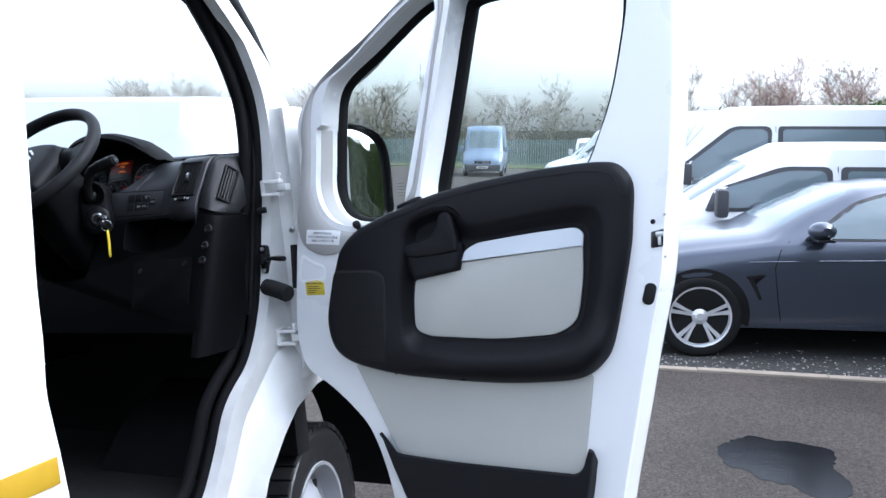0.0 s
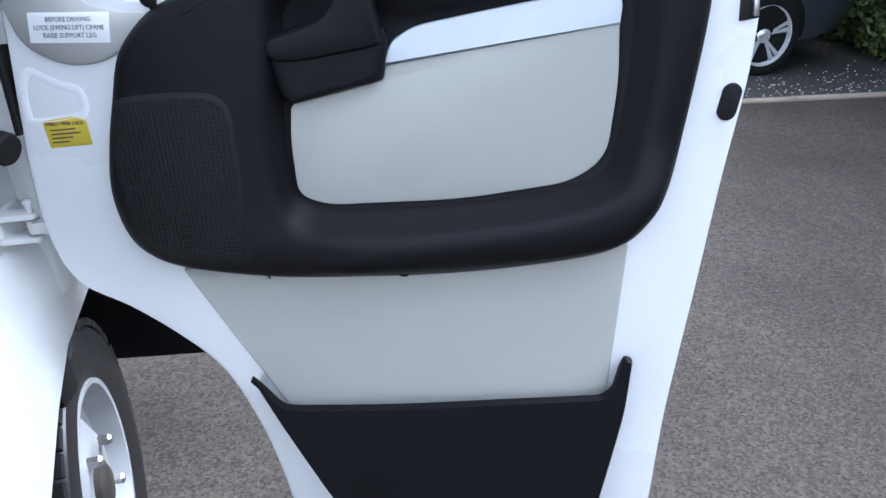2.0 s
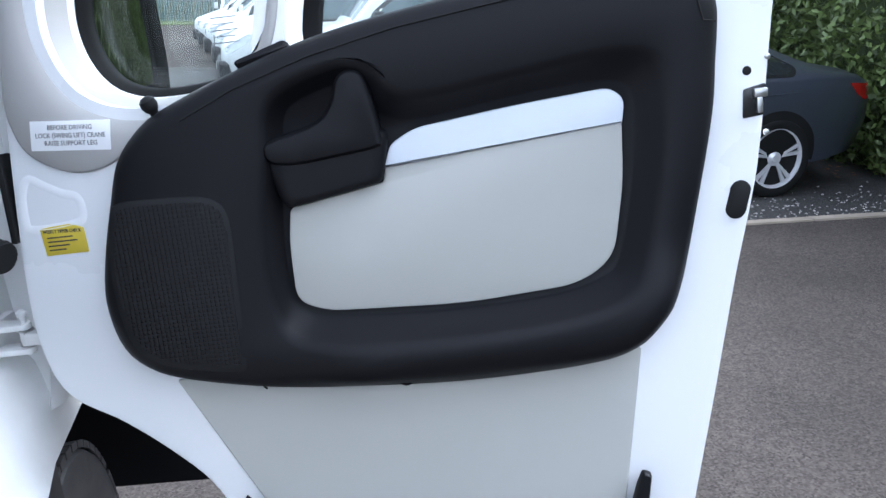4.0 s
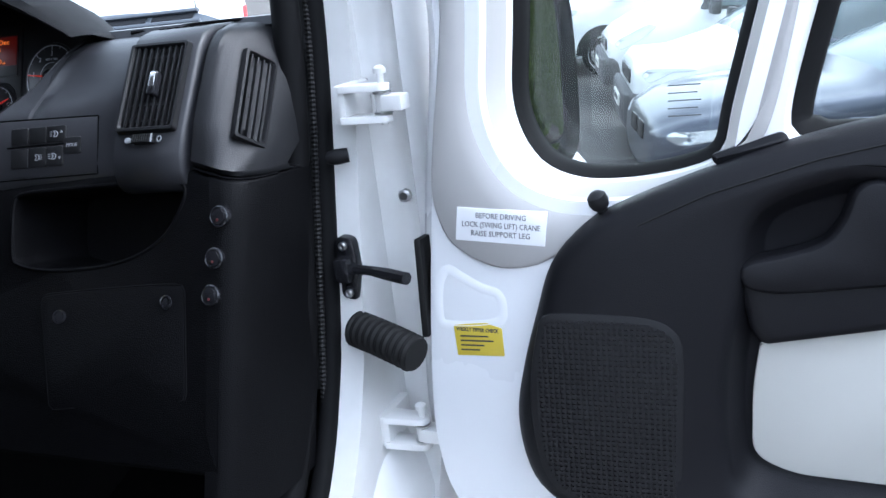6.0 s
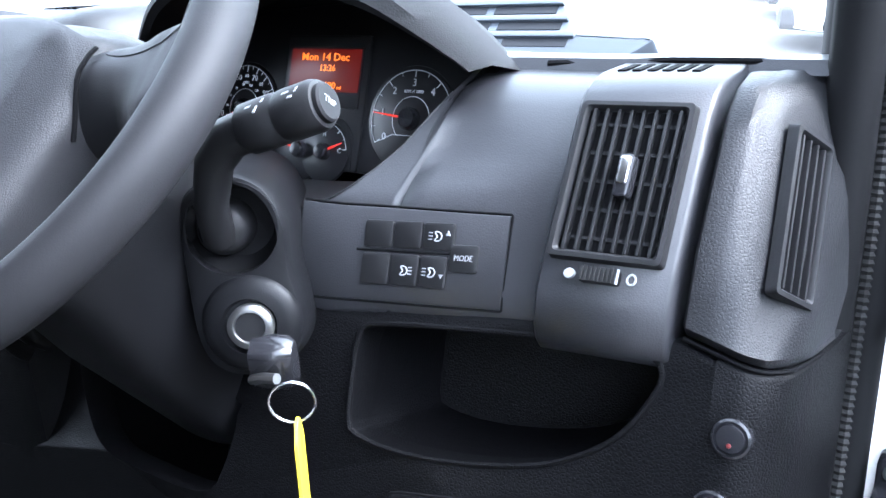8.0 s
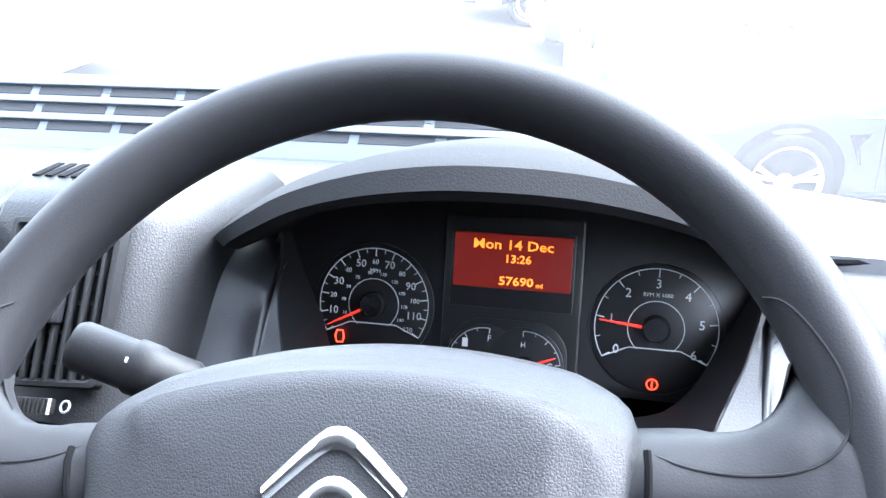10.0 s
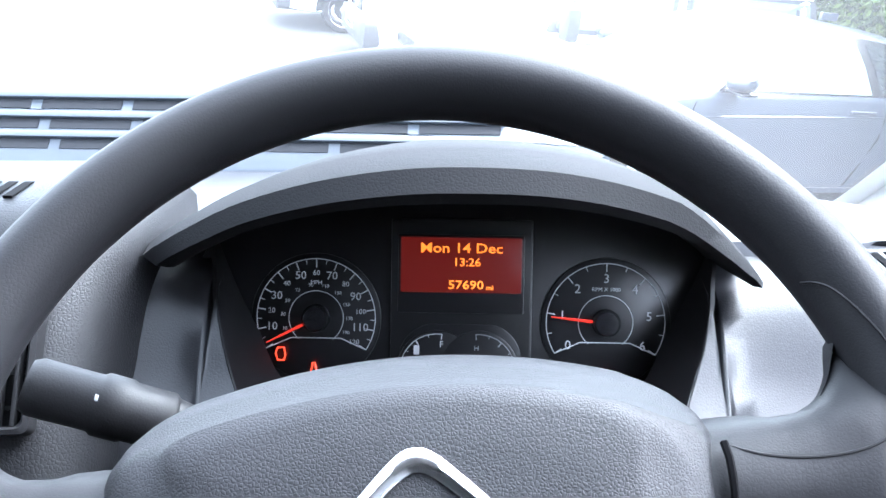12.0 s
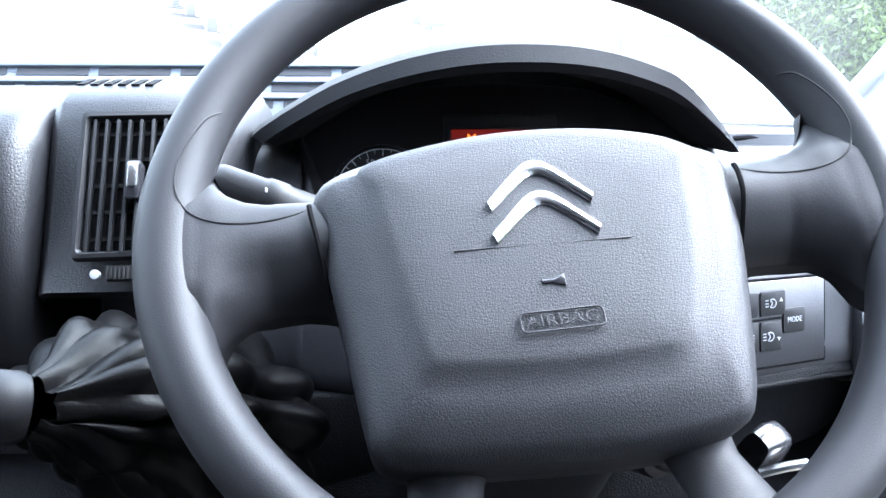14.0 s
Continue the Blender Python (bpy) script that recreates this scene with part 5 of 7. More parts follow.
def build_dash():
    dash = thing("dashboard", "black moulded dashboard with air vents and an instrument hood", "dashboard", TRUCK)
    # inner carcass behind everything
    part("carcass", box(I4, -0.93, 0.86, -0.05, 0.10, 1.30, 1.735, 0.01), DARK, dash)
    # lower panel with the cubby and the knee opening through it
    outer = rounded(fa([(-0.35, 1.36), (0.846, 1.36), (0.846, 1.678), (0.803, 1.692), (0.72, 1.692), (0.50, 1.688), (-0.35, 1.688)]), [0.01, 0.002, 0.002, 0.004, 0.01, 0.01, 0.01])
    cubby = smooth_loop(fa([(0.572, 1.640), (0.573, 1.606), (0.582, 1.596), (0.62, 1.588), (0.676, 1.588), (0.727, 1.598), (0.765, 1.620), (0.786, 1.648), (0.793, 1.670), (0.775, 1.680), (0.69, 1.680), (0.59, 1.678), (0.574, 1.668)]), 80)
    knee = smooth_loop(fa([(0.215, 1.575), (0.235, 1.545), (0.275, 1.519), (0.365, 1.517), (0.440, 1.524), (0.458, 1.545), (0.468, 1.590), (0.45, 1.605), (0.25, 1.605), (0.22, 1.595)]), 60)
    bm = holed(outer, [cubby, knee], FACIA, -0.03, 0.0, 0.006)
    back = shrink(cubby, 0.10) + np.array([0.0, 0.004])
    a, b = add_loop(bm, FACIA, cubby, -0.03), add_loop(bm, FACIA, back, -0.105)
    bridge(bm, a, b)
    bm.faces.new(b)
    part("lower_panel", bm, DASH_SHADED, dash, angle=50)
    part("cubby_lip", tube([FACIA @ Vector((p[0], p[1], 0.0)) for p in cubby], 0.0022, 8, True), DASH_SHADED, dash)
    part("cubby_divider", box(FACIA, 0.560, 0.563, -0.175, -0.09, -0.10, -0.012, 0.001), DASH_SHADED, dash)
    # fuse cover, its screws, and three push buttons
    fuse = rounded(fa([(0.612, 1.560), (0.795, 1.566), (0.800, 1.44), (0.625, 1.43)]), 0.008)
    cov = part("fuse_cover", slab(resample(fuse, 80), FACIA, -0.004, 0.0050, 0.0016), DASH_SHADED, dash)
    part("cover_gap", tube([FACIA @ Vector((p[0], p[1], 0.0030)) for p in inset(resample(fuse, 80), -0.001)], 0.0012, 6, True), DARK, cov)
    for x, z in ((0.637, 1.535), (0.775, 1.547)):
        part("cover_screw", turned([(0.0085, 0.001), (0.0085, 0.003), (0.0065, 0.0035), (0.006, 0.0015), (0.0045, 0.0015), (0.0045, 0.0035), (0.001, 0.0035)], FACIA @ pose(x, (z - 1.757) * FK, 0.0035 if x < 0.7 else 0.006), 18), BLACK_GLOSS, cov)
    for x, z in ((0.842, 1.641), (0.836, 1.596), (0.832, 1.556)):
        bt = part("push_button", turned([(0.0125, -0.004), (0.0125, 0.0035), (0.011, 0.0045), (0.0095, 0.003), (0.0085, 0.0055), (0.001, 0.0062)], FACIA @ pose(x, (z - 1.757) * FK, 0.0), 24), BLACK_GLOSS, dash)
        part("button_lamp", slab(circle(0.0016, 10, (x, (z - 1.757) * FK - 0.004)), FACIA, 0.004, 0.0066, 0.0004), material("dim_red", (0.09, 0.012, 0.012), 0.4), bt)
    # facia between the instruments and the vents
    sec = [(-0.150, 1.672), (-0.180, 1.671), (-0.194, 1.675), (-0.2015, 1.683), (-0.2025, 1.694), (-0.1985, 1.705), (-0.1805, 1.757), (-0.168, 1.782), (-0.148, 1.806), (-0.122, 1.828), (-0.095, 1.839), (-0.06, 1.842), (0.0, 1.838), (0.0, 1.70)]
    face = resample(np.array(sec[:-1]), 40, False)
    rim = [(0.421, 1.753), (0.48, 1.754), (0.512, 1.757), (0.532, 1.763), (0.546, 1.771), (0.558, 1.782), (0.568, 1.795), (0.576, 1.808), (0.583, 1.822), (0.588, 1.834)]
    for s in (1, -1):
        bm = bmesh.new()
        rows = []
        for x in np.r_[0.421, np.linspace(0.45, 0.588, 60), 0.594, np.linspace(0.61, 0.712, 12)]:
            top = len(face) - 1
            if x < 0.5885:
                z = np.interp(x, [p[0] for p in rim], [p[1] for p in rim])
                top = float(np.interp(z + 0.0006, face[10:34, 1], np.arange(10, 34)))
            idx = np.linspace(0, top, 28)
            xx = x if s > 0 else 0.842 - x - (0.03 if x > 0.70 else 0)
            rows.append([bm.verts.new((xx, np.interp(i, range(len(face)), face[:, 0]), np.interp(i, range(len(face)), face[:, 1]))) for i in idx])
        for a, b in zip(rows, rows[1:]):
            bridge(bm, a, b, False)
        part("switch_facia" if s > 0 else "inner_facia", bm, DASH, dash, angle=50)
    # switch block
    bm = bmesh.new()
    rows = []
    bx = np.linspace(0.515, 0.6765, 30)
    for x in np.r_[bx[0], bx, bx[-1]]:
        end = len(rows) in (0, 31)
        lo, hi = 1.694, 1.7625 - 0.004 * (x - 0.515) / 0.16
        rows.append([bm.verts.new(FACIA @ Vector((x, (z - 1.757) * FK, -0.003 if end else d))) for z, d in ((lo, -0.003), (lo + 0.0006, 0.0012), (lo + 0.0016, 0.0020), (hi - 0.0016, 0.0020), (hi - 0.0006, 0.0012), (hi, -0.003))])
    for a, b in zip(rows, rows[1:]):
        bridge(bm, a, b, False)
    blk = part("switch_block", bm, DASH, dash)
    gap = [(x, 1.7632 - 0.004 * (x - 0.515) / 0.16) for x in bx] + [(0.6774, z) for z in np.linspace(1.758, 1.694, 6)] + [(x, 1.6934) for x in bx[::-1]]
    part("block_gap", tube([FACIA @ Vector((x, (z - 1.757) * FK, 0.0004)) for x, z in gap], 0.0010, 6), DARK, blk)
    part("key_gap", tube([FACIA @ Vector((x, (1.7305 - 1.757) * FK, 0.0024)) for x in np.linspace(0.566, 0.638, 9)], 0.0011, 6), DARK, blk)
    def kx(x):
        return 0.6755 - (0.677 - x) * 0.84
    for x0, x1, z0, z1 in ((0.553, 0.5785, 1.7285, 1.7475), (0.580, 0.605, 1.7285, 1.7475), (0.6065, 0.634, 1.7285, 1.7475), (0.553, 0.5785, 1.702, 1.7245), (0.580, 0.605, 1.702, 1.7245), (0.6065, 0.630, 1.702, 1.7245), (0.6315, 0.656, 1.714, 1.733)):
        part("switch_key", slab(rounded(fa([(kx(x0), z0 + 0.004), (kx(x1), z0 + 0.004), (kx(x1), z1 + 0.004), (kx(x0), z1 + 0.004)]), 0.0025), FACIA, 0.0, 0.0040, 0.001), BLACK_FINE, blk)
    words("mode_text", "MODE", 0.0062, FACIA @ pose(kx(0.6438), (1.7278 - 1.757) * FK, 0.0042), ICON, blk, width=0.013)
    lamp = smooth_loop([(-0.003, -0.0030), (0.0005, -0.0030), (0.0022, 0), (0.0005, 0.0030), (-0.003, 0.0030), (-0.0012, 0)], 20)
    for x, z, kind in ((0.6195, 1.738, 1), (0.592, 1.713, 0), (0.617, 1.713, 2)):
        o = FACIA @ pose(kx(x), (z + 0.004 - 1.757) * FK, 0)
        part("switch_icon", tube([o @ Vector((p[0] + 0.001, p[1], 0.0042)) for p in lamp], 0.0005, 6, True), ICON, blk)
        for k in range(3):
            part("switch_icon", box(o, 0.0038 if kind == 0 else -0.0065, 0.0066 if kind == 0 else -0.0037, -0.0026 + 0.0024 * k, -0.0018 + 0.0024 * k, 0.004, 0.0045), ICON, blk, smooth=False)
        if kind:
            s = 1 if kind == 1 else -1
            part("switch_icon", slab(np.array([(0.006, 0.001 * s), (0.0095, 0.001 * s), (0.00775, 0.0042 * s)]), o, 0.004, 0.0046, 0.0002), ICON, blk)
    # vent columns: the driver's outer one and its twin by the console
    for x0, x1, dz, dy in ((0.704, 0.797, 0.0, 0.0), (0.068, 0.186, 0.058, -0.026)):
        face = [(-0.226, 1.680), (-0.208, 1.715), (-0.196, 1.738), (-0.139, 1.827), (-0.128, 1.838), (-0.116, 1.8435), (-0.100, 1.847), (-0.06, 1.848), (0.0, 1.842), (0.0, 1.68)]
        foot = [(-0.13, 1.664), (-0.168, 1.661), (-0.190, 1.664), (-0.2035, 1.671), (-0.2105, 1.681), (-0.2125, 1.693)] if dz == 0 else [(-0.15, 1.708), (-0.200, 1.709), (-0.206, 1.716)]
        col = [(y + dy, z + dz) for y, z in foot + face[1 if dz == 0 else 3:]]
        across = [(x0, 0.012, -0.003), (x0 + 0.0006, 0.003, -0.0012), (x0 + 0.0030, 0, 0), (x1 - 0.0040, 0, 0), (x1 - 0.0012, 0.0025, -0.001), (x1, 0.012, -0.004)]
        if dz:
            across = [(x0, 0.016, -0.010), (x0 + 0.004, 0.006, -0.004), (x0 + 0.012, 0, 0), (x1 - 0.018, 0, 0), (x1 - 0.006, 0.003, -0.003), (x1 + 0.006, 0.010, -0.010), (x1 + 0.016, 0.022, -0.022), (x1 + 0.022, 0.040, -0.040)]
        part("vent_column", sweep(col, across), END_GRAIN if dz else DASH, dash, angle=50)
        m = axes(((x0 + x1) / 2 + (0.011 if dz else 0.0), -0.1675 + dy, 1.7825 + dz), (1, 0, 0), (0, 0.057, 0.089), (0, -0.089, 0.057)) @ pose(0, 0, 0.0066)
        vent(dash, m, 0.066, 0.100, 8)
        for k in range(6):
            # Slots are raised dark plates; their inner shade is only colour.
            part("demist_slot", box(I4, x0 + 0.012 + k * 0.0105, x0 + 0.018 + k * 0.0105, -0.098 + dy, -0.068 + dy, 1.8455 + dz, 1.8484 + dz), DARK, dash, smooth=False)
    # centre stack beside the inner vent column
    st = part("radio_housing", sweep([(-0.10, 1.66), (-0.225, 1.665), (-0.245, 1.70), (-0.232, 1.80), (-0.205, 1.875), (-0.18, 1.892), (-0.05, 1.895), (-0.05, 1.66)], [-0.30, -0.1, 0.050, (0.058, 0.002, -0.001), (0.065, 0.008, -0.004), (0.070, 0.018, -0.010)]), END_GRAIN, dash)
    for z in (1.70, 1.765, 1.83):
        # Dark plates on the face paint the shade of recesses.
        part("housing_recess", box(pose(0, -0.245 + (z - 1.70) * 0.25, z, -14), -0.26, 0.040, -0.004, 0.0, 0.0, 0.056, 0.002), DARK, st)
    # end block with the side vent
    sec = [(-0.120, 1.694), (-0.190, 1.694), (-0.2015, 1.697), (-0.2055, 1.704), (-0.198, 1.722), (-0.188, 1.745), (-0.142, 1.815), (-0.130, 1.829), (-0.114, 1.8395), (-0.085, 1.846), (0.0, 1.838)]
    bm = bmesh.new()
    rows = []
    for x, dy, dz in ((0.8030, 0.012, -0.004), (0.8036, 0.003, -0.001), (0.8060, 0, 0), (0.820, 0, 0), (0.832, 0.003, 0), (0.8385, 0.009, -0.001), (0.8450, 0.022, -0.002), (0.855, 0.042, -0.004), (0.865, 0.064, -0.007), (0.873, 0.085, -0.012), (0.879, 0.11, -0.022)):
        row = []
        for i, (y, z) in enumerate(sec):
            up = min(1.0, max(0.0, (z - 1.722) / 0.1)) if x > 0.831 else 0.0
            low = (0.012 if x < 0.8033 else 0.003 if x < 0.804 else corner(x)) if i < 4 else dy + 0.007 * up
            row.append(bm.verts.new((x - 0.009 * up * (x < 0.87), y + low, z + dz * (i > 3) - (0.30 * max(0.0, x - 0.8035) if i < 4 else 0.0))))
        rows.append(row)
    for a, b in zip(rows, rows[1:]):
        bridge(bm, a, b, False)
    part("end_block", bm, END_GRAIN, dash, angle=50)
    bl, br, tl = Vector((0.8447, -0.186, 1.722)), Vector((0.865, -0.1426, 1.696)), Vector((0.8366, -0.1143, 1.8224))
    ux, uy = (br - bl), (tl - bl)
    un = ux.cross(uy).normalized()
    m = axes(bl + ux * 0.5 + uy * 0.5 + un * 0.004, un.cross(uy) * -1, uy, un)
    vent(dash, m, 0.034, 0.104, 4, False)
    part("split_line", tube([(x, -0.2030 + corner(x), 1.6945 - 0.30 * (x - 0.8035)) for x in np.linspace(0.804, 0.8755, 16)], 0.0015, 6), DARK, dash)
    # the lower panel turns the corner towards the pillar
    bm = bmesh.new()
    rows = []
    for x in np.r_[0.826, np.linspace(0.838, 0.884, 15)]:
        top = 1.6925 - 0.30 * (x - 0.8035)
        rows.append([bm.verts.new((x, -0.1804 + 0.33 * (z - 1.757) + corner(x) * (1 + 0.2 * (z < 1.5)) + back, z)) for z, back in ((1.30, 0), (1.40, 0), (1.50, 0), (1.58, 0), (1.64, 0), (top - 0.003, 0), (top, 0.003), (top, 0.06))])
    for a, b in zip(rows, rows[1:]):
        bridge(bm, a, b, False)
    part("kick_panel", bm, DASH_SHADED, dash, angle=60)
    # upper cover: runs from the facia to the windscreen and passes behind the instrument hood
    bm = bmesh.new()
    rows = []
    for x in np.r_[np.linspace(-0.86, 0.18, 8), np.linspace(0.20, 0.28, 8), np.linspace(0.56, 0.60, 8), np.linspace(0.62, 0.87, 10)]:
        y0 = float(np.interp(x, (0.25, 0.275, 0.565, 0.590), (-0.062, 0.03, 0.03, -0.062)))
        y1 = 0.56 - 0.50 * (x / 0.88) ** 2 - 0.01
        zf = 1.8425 + 0.0085 * (0.03 - y0) / 0.092
        pts = [(y0, zf - 0.010), (y0 + 0.006, zf), (y0 + 0.03, zf + 0.001)]
        for u in (0.25, 0.5, 0.75, 1.0):
            y = y0 + 0.03 + (max(y1, y0 + 0.05) - y0 - 0.03) * u
            pts.append((y, np.interp(y, [-0.03, 0.10, 0.30, 0.55], [zf + 0.001, 1.828, 1.797, 1.782])))
        rows.append([bm.verts.new((x, y, z)) for y, z in pts])
    for a, b in zip(rows, rows[1:]):
        bridge(bm, a, b, False)
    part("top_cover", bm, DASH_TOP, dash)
    part("cover_seam", tube([(0.64, -0.058, 1.8462), (0.74, -0.056, 1.8490), (0.80, -0.056, 1.8490), (0.86, -0.03, 1.8440)], 0.003, 6), DARK, dash)
    for ob in dash.children_recursive:
        if ob.type == "MESH":
            bend(ob)
    # louvred demister pad, standing steeply before the windscreen
    pm = axes((0, 0.284, 1.798), (1, 0, 0), (0, 0.74, 0.67), (0, -0.67, 0.74))
    pad = rounded([(-0.62, -0.004), (0.530, 0.0), (0.556, 0.002), (0.596, 0.039), (0.445, 0.102), (0.30, 0.114), (-0.62, 0.118)], [0.01, 0.03, 0.012, 0.006, 0.05, 0.08, 0.02])
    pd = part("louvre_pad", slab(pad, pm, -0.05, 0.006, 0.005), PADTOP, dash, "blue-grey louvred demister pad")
    for y, x1 in ((0.026, 0.484), (0.053, 0.467), (0.080, 0.452)):
        for k in range(12):
            xe = x1 - k * 0.105
            if xe > -0.6:
                # Each slot is a thin plate coloured as the shade within.
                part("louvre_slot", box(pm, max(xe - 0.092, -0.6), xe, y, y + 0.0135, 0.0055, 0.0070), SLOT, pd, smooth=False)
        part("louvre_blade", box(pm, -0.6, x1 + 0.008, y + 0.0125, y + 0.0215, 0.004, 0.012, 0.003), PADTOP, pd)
    return dash


build_dash()


def build_cluster():
    cl = thing("instrument_cluster", "lit instrument cluster under a black hood", "instrument cluster", TRUCK)
    C = axes((-0.003, -0.064, 1.844), (1, 0, 0), (0, 0.35, 1), (0, -1, 0.35))
    K = math.sqrt(1 + 0.35 ** 2)

    def cc(x, z):
        return np.array((x, (z - 1.84) * K))
    # hood
    arch = smooth_loop([(0.2290, 1.857), (0.2330, 1.860), (0.245, 1.866), (0.262, 1.874), (0.296, 1.888), (0.340, 1.899), (0.385, 1.905), (0.422, 1.9065), (0.465, 1.9055), (0.505, 1.900), (0.545, 1.889), (0.582, 1.870), (0.600, 1.859), (0.609, 1.854), (0.6130, 1.850)], 41, False)
    mid = np.array([0.42, 1.80])
    fade = np.sin(np.linspace(0, math.pi, 41))
    arch[:, 1] += 0.016 * fade
    out = arch + (arch - mid) / np.linalg.norm(arch - mid, axis=1)[:, None] * np.interp(np.arange(41), [0, 7, 31, 40], [0.0215, 0.0215, 0.0215, 0.005])[:, None]
    bm = bmesh.new()

    def row(p, ys, dz=0.0):
        return [bm.verts.new((q[0], y, q[1] + dz)) for q, y in zip(p, ys)]
    R = [row(mid + (arch - mid) * 0.90, np.full(41, -0.052)), row(mid + (arch - mid) * 0.985, -0.115 - 0.042 * fade), row(arch, -0.118 - 0.055 * fade), row(arch + (out - arch) * 0.35, -0.120 - 0.057 * fade), row(arch + (out - arch) * 0.9, -0.112 - 0.054 * fade),
         row(out, -0.09 - 0.042 * fade, 0.0), row(out - (out - arch) * 0.1, -0.045 - 0.02 * fade, -0.010), row(mid + (out - mid) * 0.92, 0.01 + 0 * fade, -0.030), row(mid + (out - mid) * 0.80, 0.07 + 0 * fade, -0.065)]
    for a, b in zip(R, R[1:]):
        bridge(bm, a, b, False)
    part("hood", bm, HOODM, cl, "black grained instrument hood")
    # bowl round the dials
    low = smooth_loop([(0.596, 1.850), (0.583, 1.822), (0.568, 1.795), (0.546, 1.771), (0.512, 1.757), (0.42, 1.753), (0.330, 1.757), (0.296, 1.771), (0.274, 1.795), (0.259, 1.822), (0.246, 1.852)], 41, False)
    bm = bmesh.new()
    n = 41
    yy = np.interp(low[:, 1], [1.696, 1.757, 1.782, 1.806, 1.828, 1.839, 1.848], [-0.205, -0.181, -0.168, -0.148, -0.122, -0.100, -0.085]) - 0.0012
    r0 = [bm.verts.new((p[0], y, p[1])) for p, y in zip(mid + (low - mid) * 1.025, yy + 0.004)]
    r1 = [bm.verts.new((p[0], y, p[1])) for p, y in zip(low, yy)]
    r2 = [bm.verts.new((p[0], -0.067 - 0.35 * (1.84 - p[1]), p[1])) for p in mid + (low - mid) * 1.0]
    bridge(bm, r0, r1, False)
    bridge(bm, r1, r2, False)
    bend(part("bowl", bm, BLACK_FINE, cl))
    # dial face
    FACE = material("dial_face", (0.008, 0.008, 0.0095), 0.35, var=0.1, scale=40)
    MARK = material("dial_mark", (0.42, 0.43, 0.45), 0.5, emit=(0.8, 0.85, 0.9), emit_strength=0.004)
    RED = material("needle_red", (0.7, 0.03, 0.02), 0.4, emit=(1.0, 0.05, 0.02), emit_strength=0.03)
    LCD = material("lcd_back", (0.05, 0.003, 0.002), 0.35, emit=(1.0, 0.05, 0.03), emit_strength=0.0045)
    AMBER = material("lcd_amber", (0.8, 0.25, 0.03), 0.4, emit=(1.0, 0.20, 0.015), emit_strength=0.075)
    LAMP = material("warning_red", (0.8, 0.05, 0.02), 0.4, emit=(1.0, 0.06, 0.02), emit_strength=0.10)
    plate = rounded([cc(0.236, 1.75), cc(0.606, 1.75), cc(0.606, 1.842), cc(0.57, 1.868), cc(0.50, 1.890), cc(0.42, 1.895), cc(0.34, 1.890), cc(0.275, 1.868), cc(0.236, 1.842)], 0.01)
    part("dial_plate", slab(plate, C, -0.012, -0.004, 0.001), FACE, cl)

    def dial(x, z, r, labels, a0, a1, needle, ticks, txt, inner=True, cap=0.010, C=C):
        c = cc(x, z)
        d = part("dial", slab(circle(r * 1.10, 48, c), C, -0.006, -0.0025, 0.001), FACE, cl)
        pts = [C @ Vector((c[0] + r * math.cos(a), c[1] + r * math.sin(a), -0.002)) for a in np.linspace(a0, a1, 50)]
        if inner:
            pts = [C @ Vector((c[0] - 0.55 * r, c[1] - 0.62 * r, -0.002))] * 0 + pts
            part("dial_arc", tube(pts, 0.00035, 5), MARK, d)
            ring = [C @ Vector((c[0] + r * 0.46 * math.cos(a), c[1] + r * 0.46 * math.sin(a), -0.002)) for a in np.linspace(math.radians(232), math.radians(-52), 40)]
            part("dial_arc", tube(ring, 0.0003, 5), MARK, d)
            foot = [(r * math.cos(a0), r * math.sin(a0)), (-0.42 * r, -0.34 * r), (0.42 * r, -0.34 * r), (r * math.cos(a1), r * math.sin(a1))]
            part("dial_arc", tube([C @ Vector((c[0] + u, c[1] + v, -0.002)) for u, v in foot], 0.0004, 5), MARK, d)
        else:
            part("dial_arc", tube(pts, 0.0003, 5), MARK, d)
        for k in range(ticks):
            a = a0 + (a1 - a0) * k / (ticks - 1)
            l = 0.86 if k % 2 == 0 else 0.92
            part("dial_tick", tube([C @ Vector((c[0] + r * q * math.cos(a), c[1] + r * q * math.sin(a), -0.002)) for q in (l, 1.0)], 0.00045 if k % 2 == 0 else 0.0003, 4), MARK, d)
        for s, a, size, q in labels:
            words("dial_number", s, size, C @ pose(c[0] + r * q * math.cos(a), c[1] + r * q * math.sin(a), -0.0018), MARK, d)
        for s, u, v, size in txt:
            words("dial_text", s, size, C @ pose(c[0] + u * r, c[1] + v * r, -0.0018), MARK, d)
        na = needle
        part("needle", tube([C @ Vector((c[0] + r * q * math.cos(na), c[1] + r * q * math.sin(na), 0.001)) for q in (0.15, 0.6, 0.93)], [0.0012, 0.0009, 0.0004], 6), RED, d)
        part("needle_hub", turned([(cap, -0.004), (cap, 0.003), (cap * 0.8, 0.0055), (0.0005, 0.006)], C @ pose(c[0], c[1], 0), 24), BLACK_GLOSS, d)
        return d
    A0, A1 = radians(212), radians(-32)

    def at(k):
        return A0 + (A1 - A0) * k
    sp = [(str(v), at(v / 120), 0.0082 if v in (10, 30, 50, 70, 90, 110) else 0.0052, 0.76) for v in range(10, 121, 10)]
    sp += [(str(v), at(v / 195), 0.0036, 0.56) for v in (10, 30, 50, 70, 90, 110, 130, 150, 170, 190)]
    dial(0.3195, 1.7985, 0.0425, sp, A0, A1, at(0.02), 25, [("MPH", 0.0, 0.60, 0.0042)])
    rp = [(str(v), at(v / 6), 0.0092, 0.74) for v in range(7)]
    dial(0.527, 1.7985, 0.0425, rp, A0, A1, at(0.155), 13, [("RPM X 1000", 0.0, 0.56, 0.0040)])
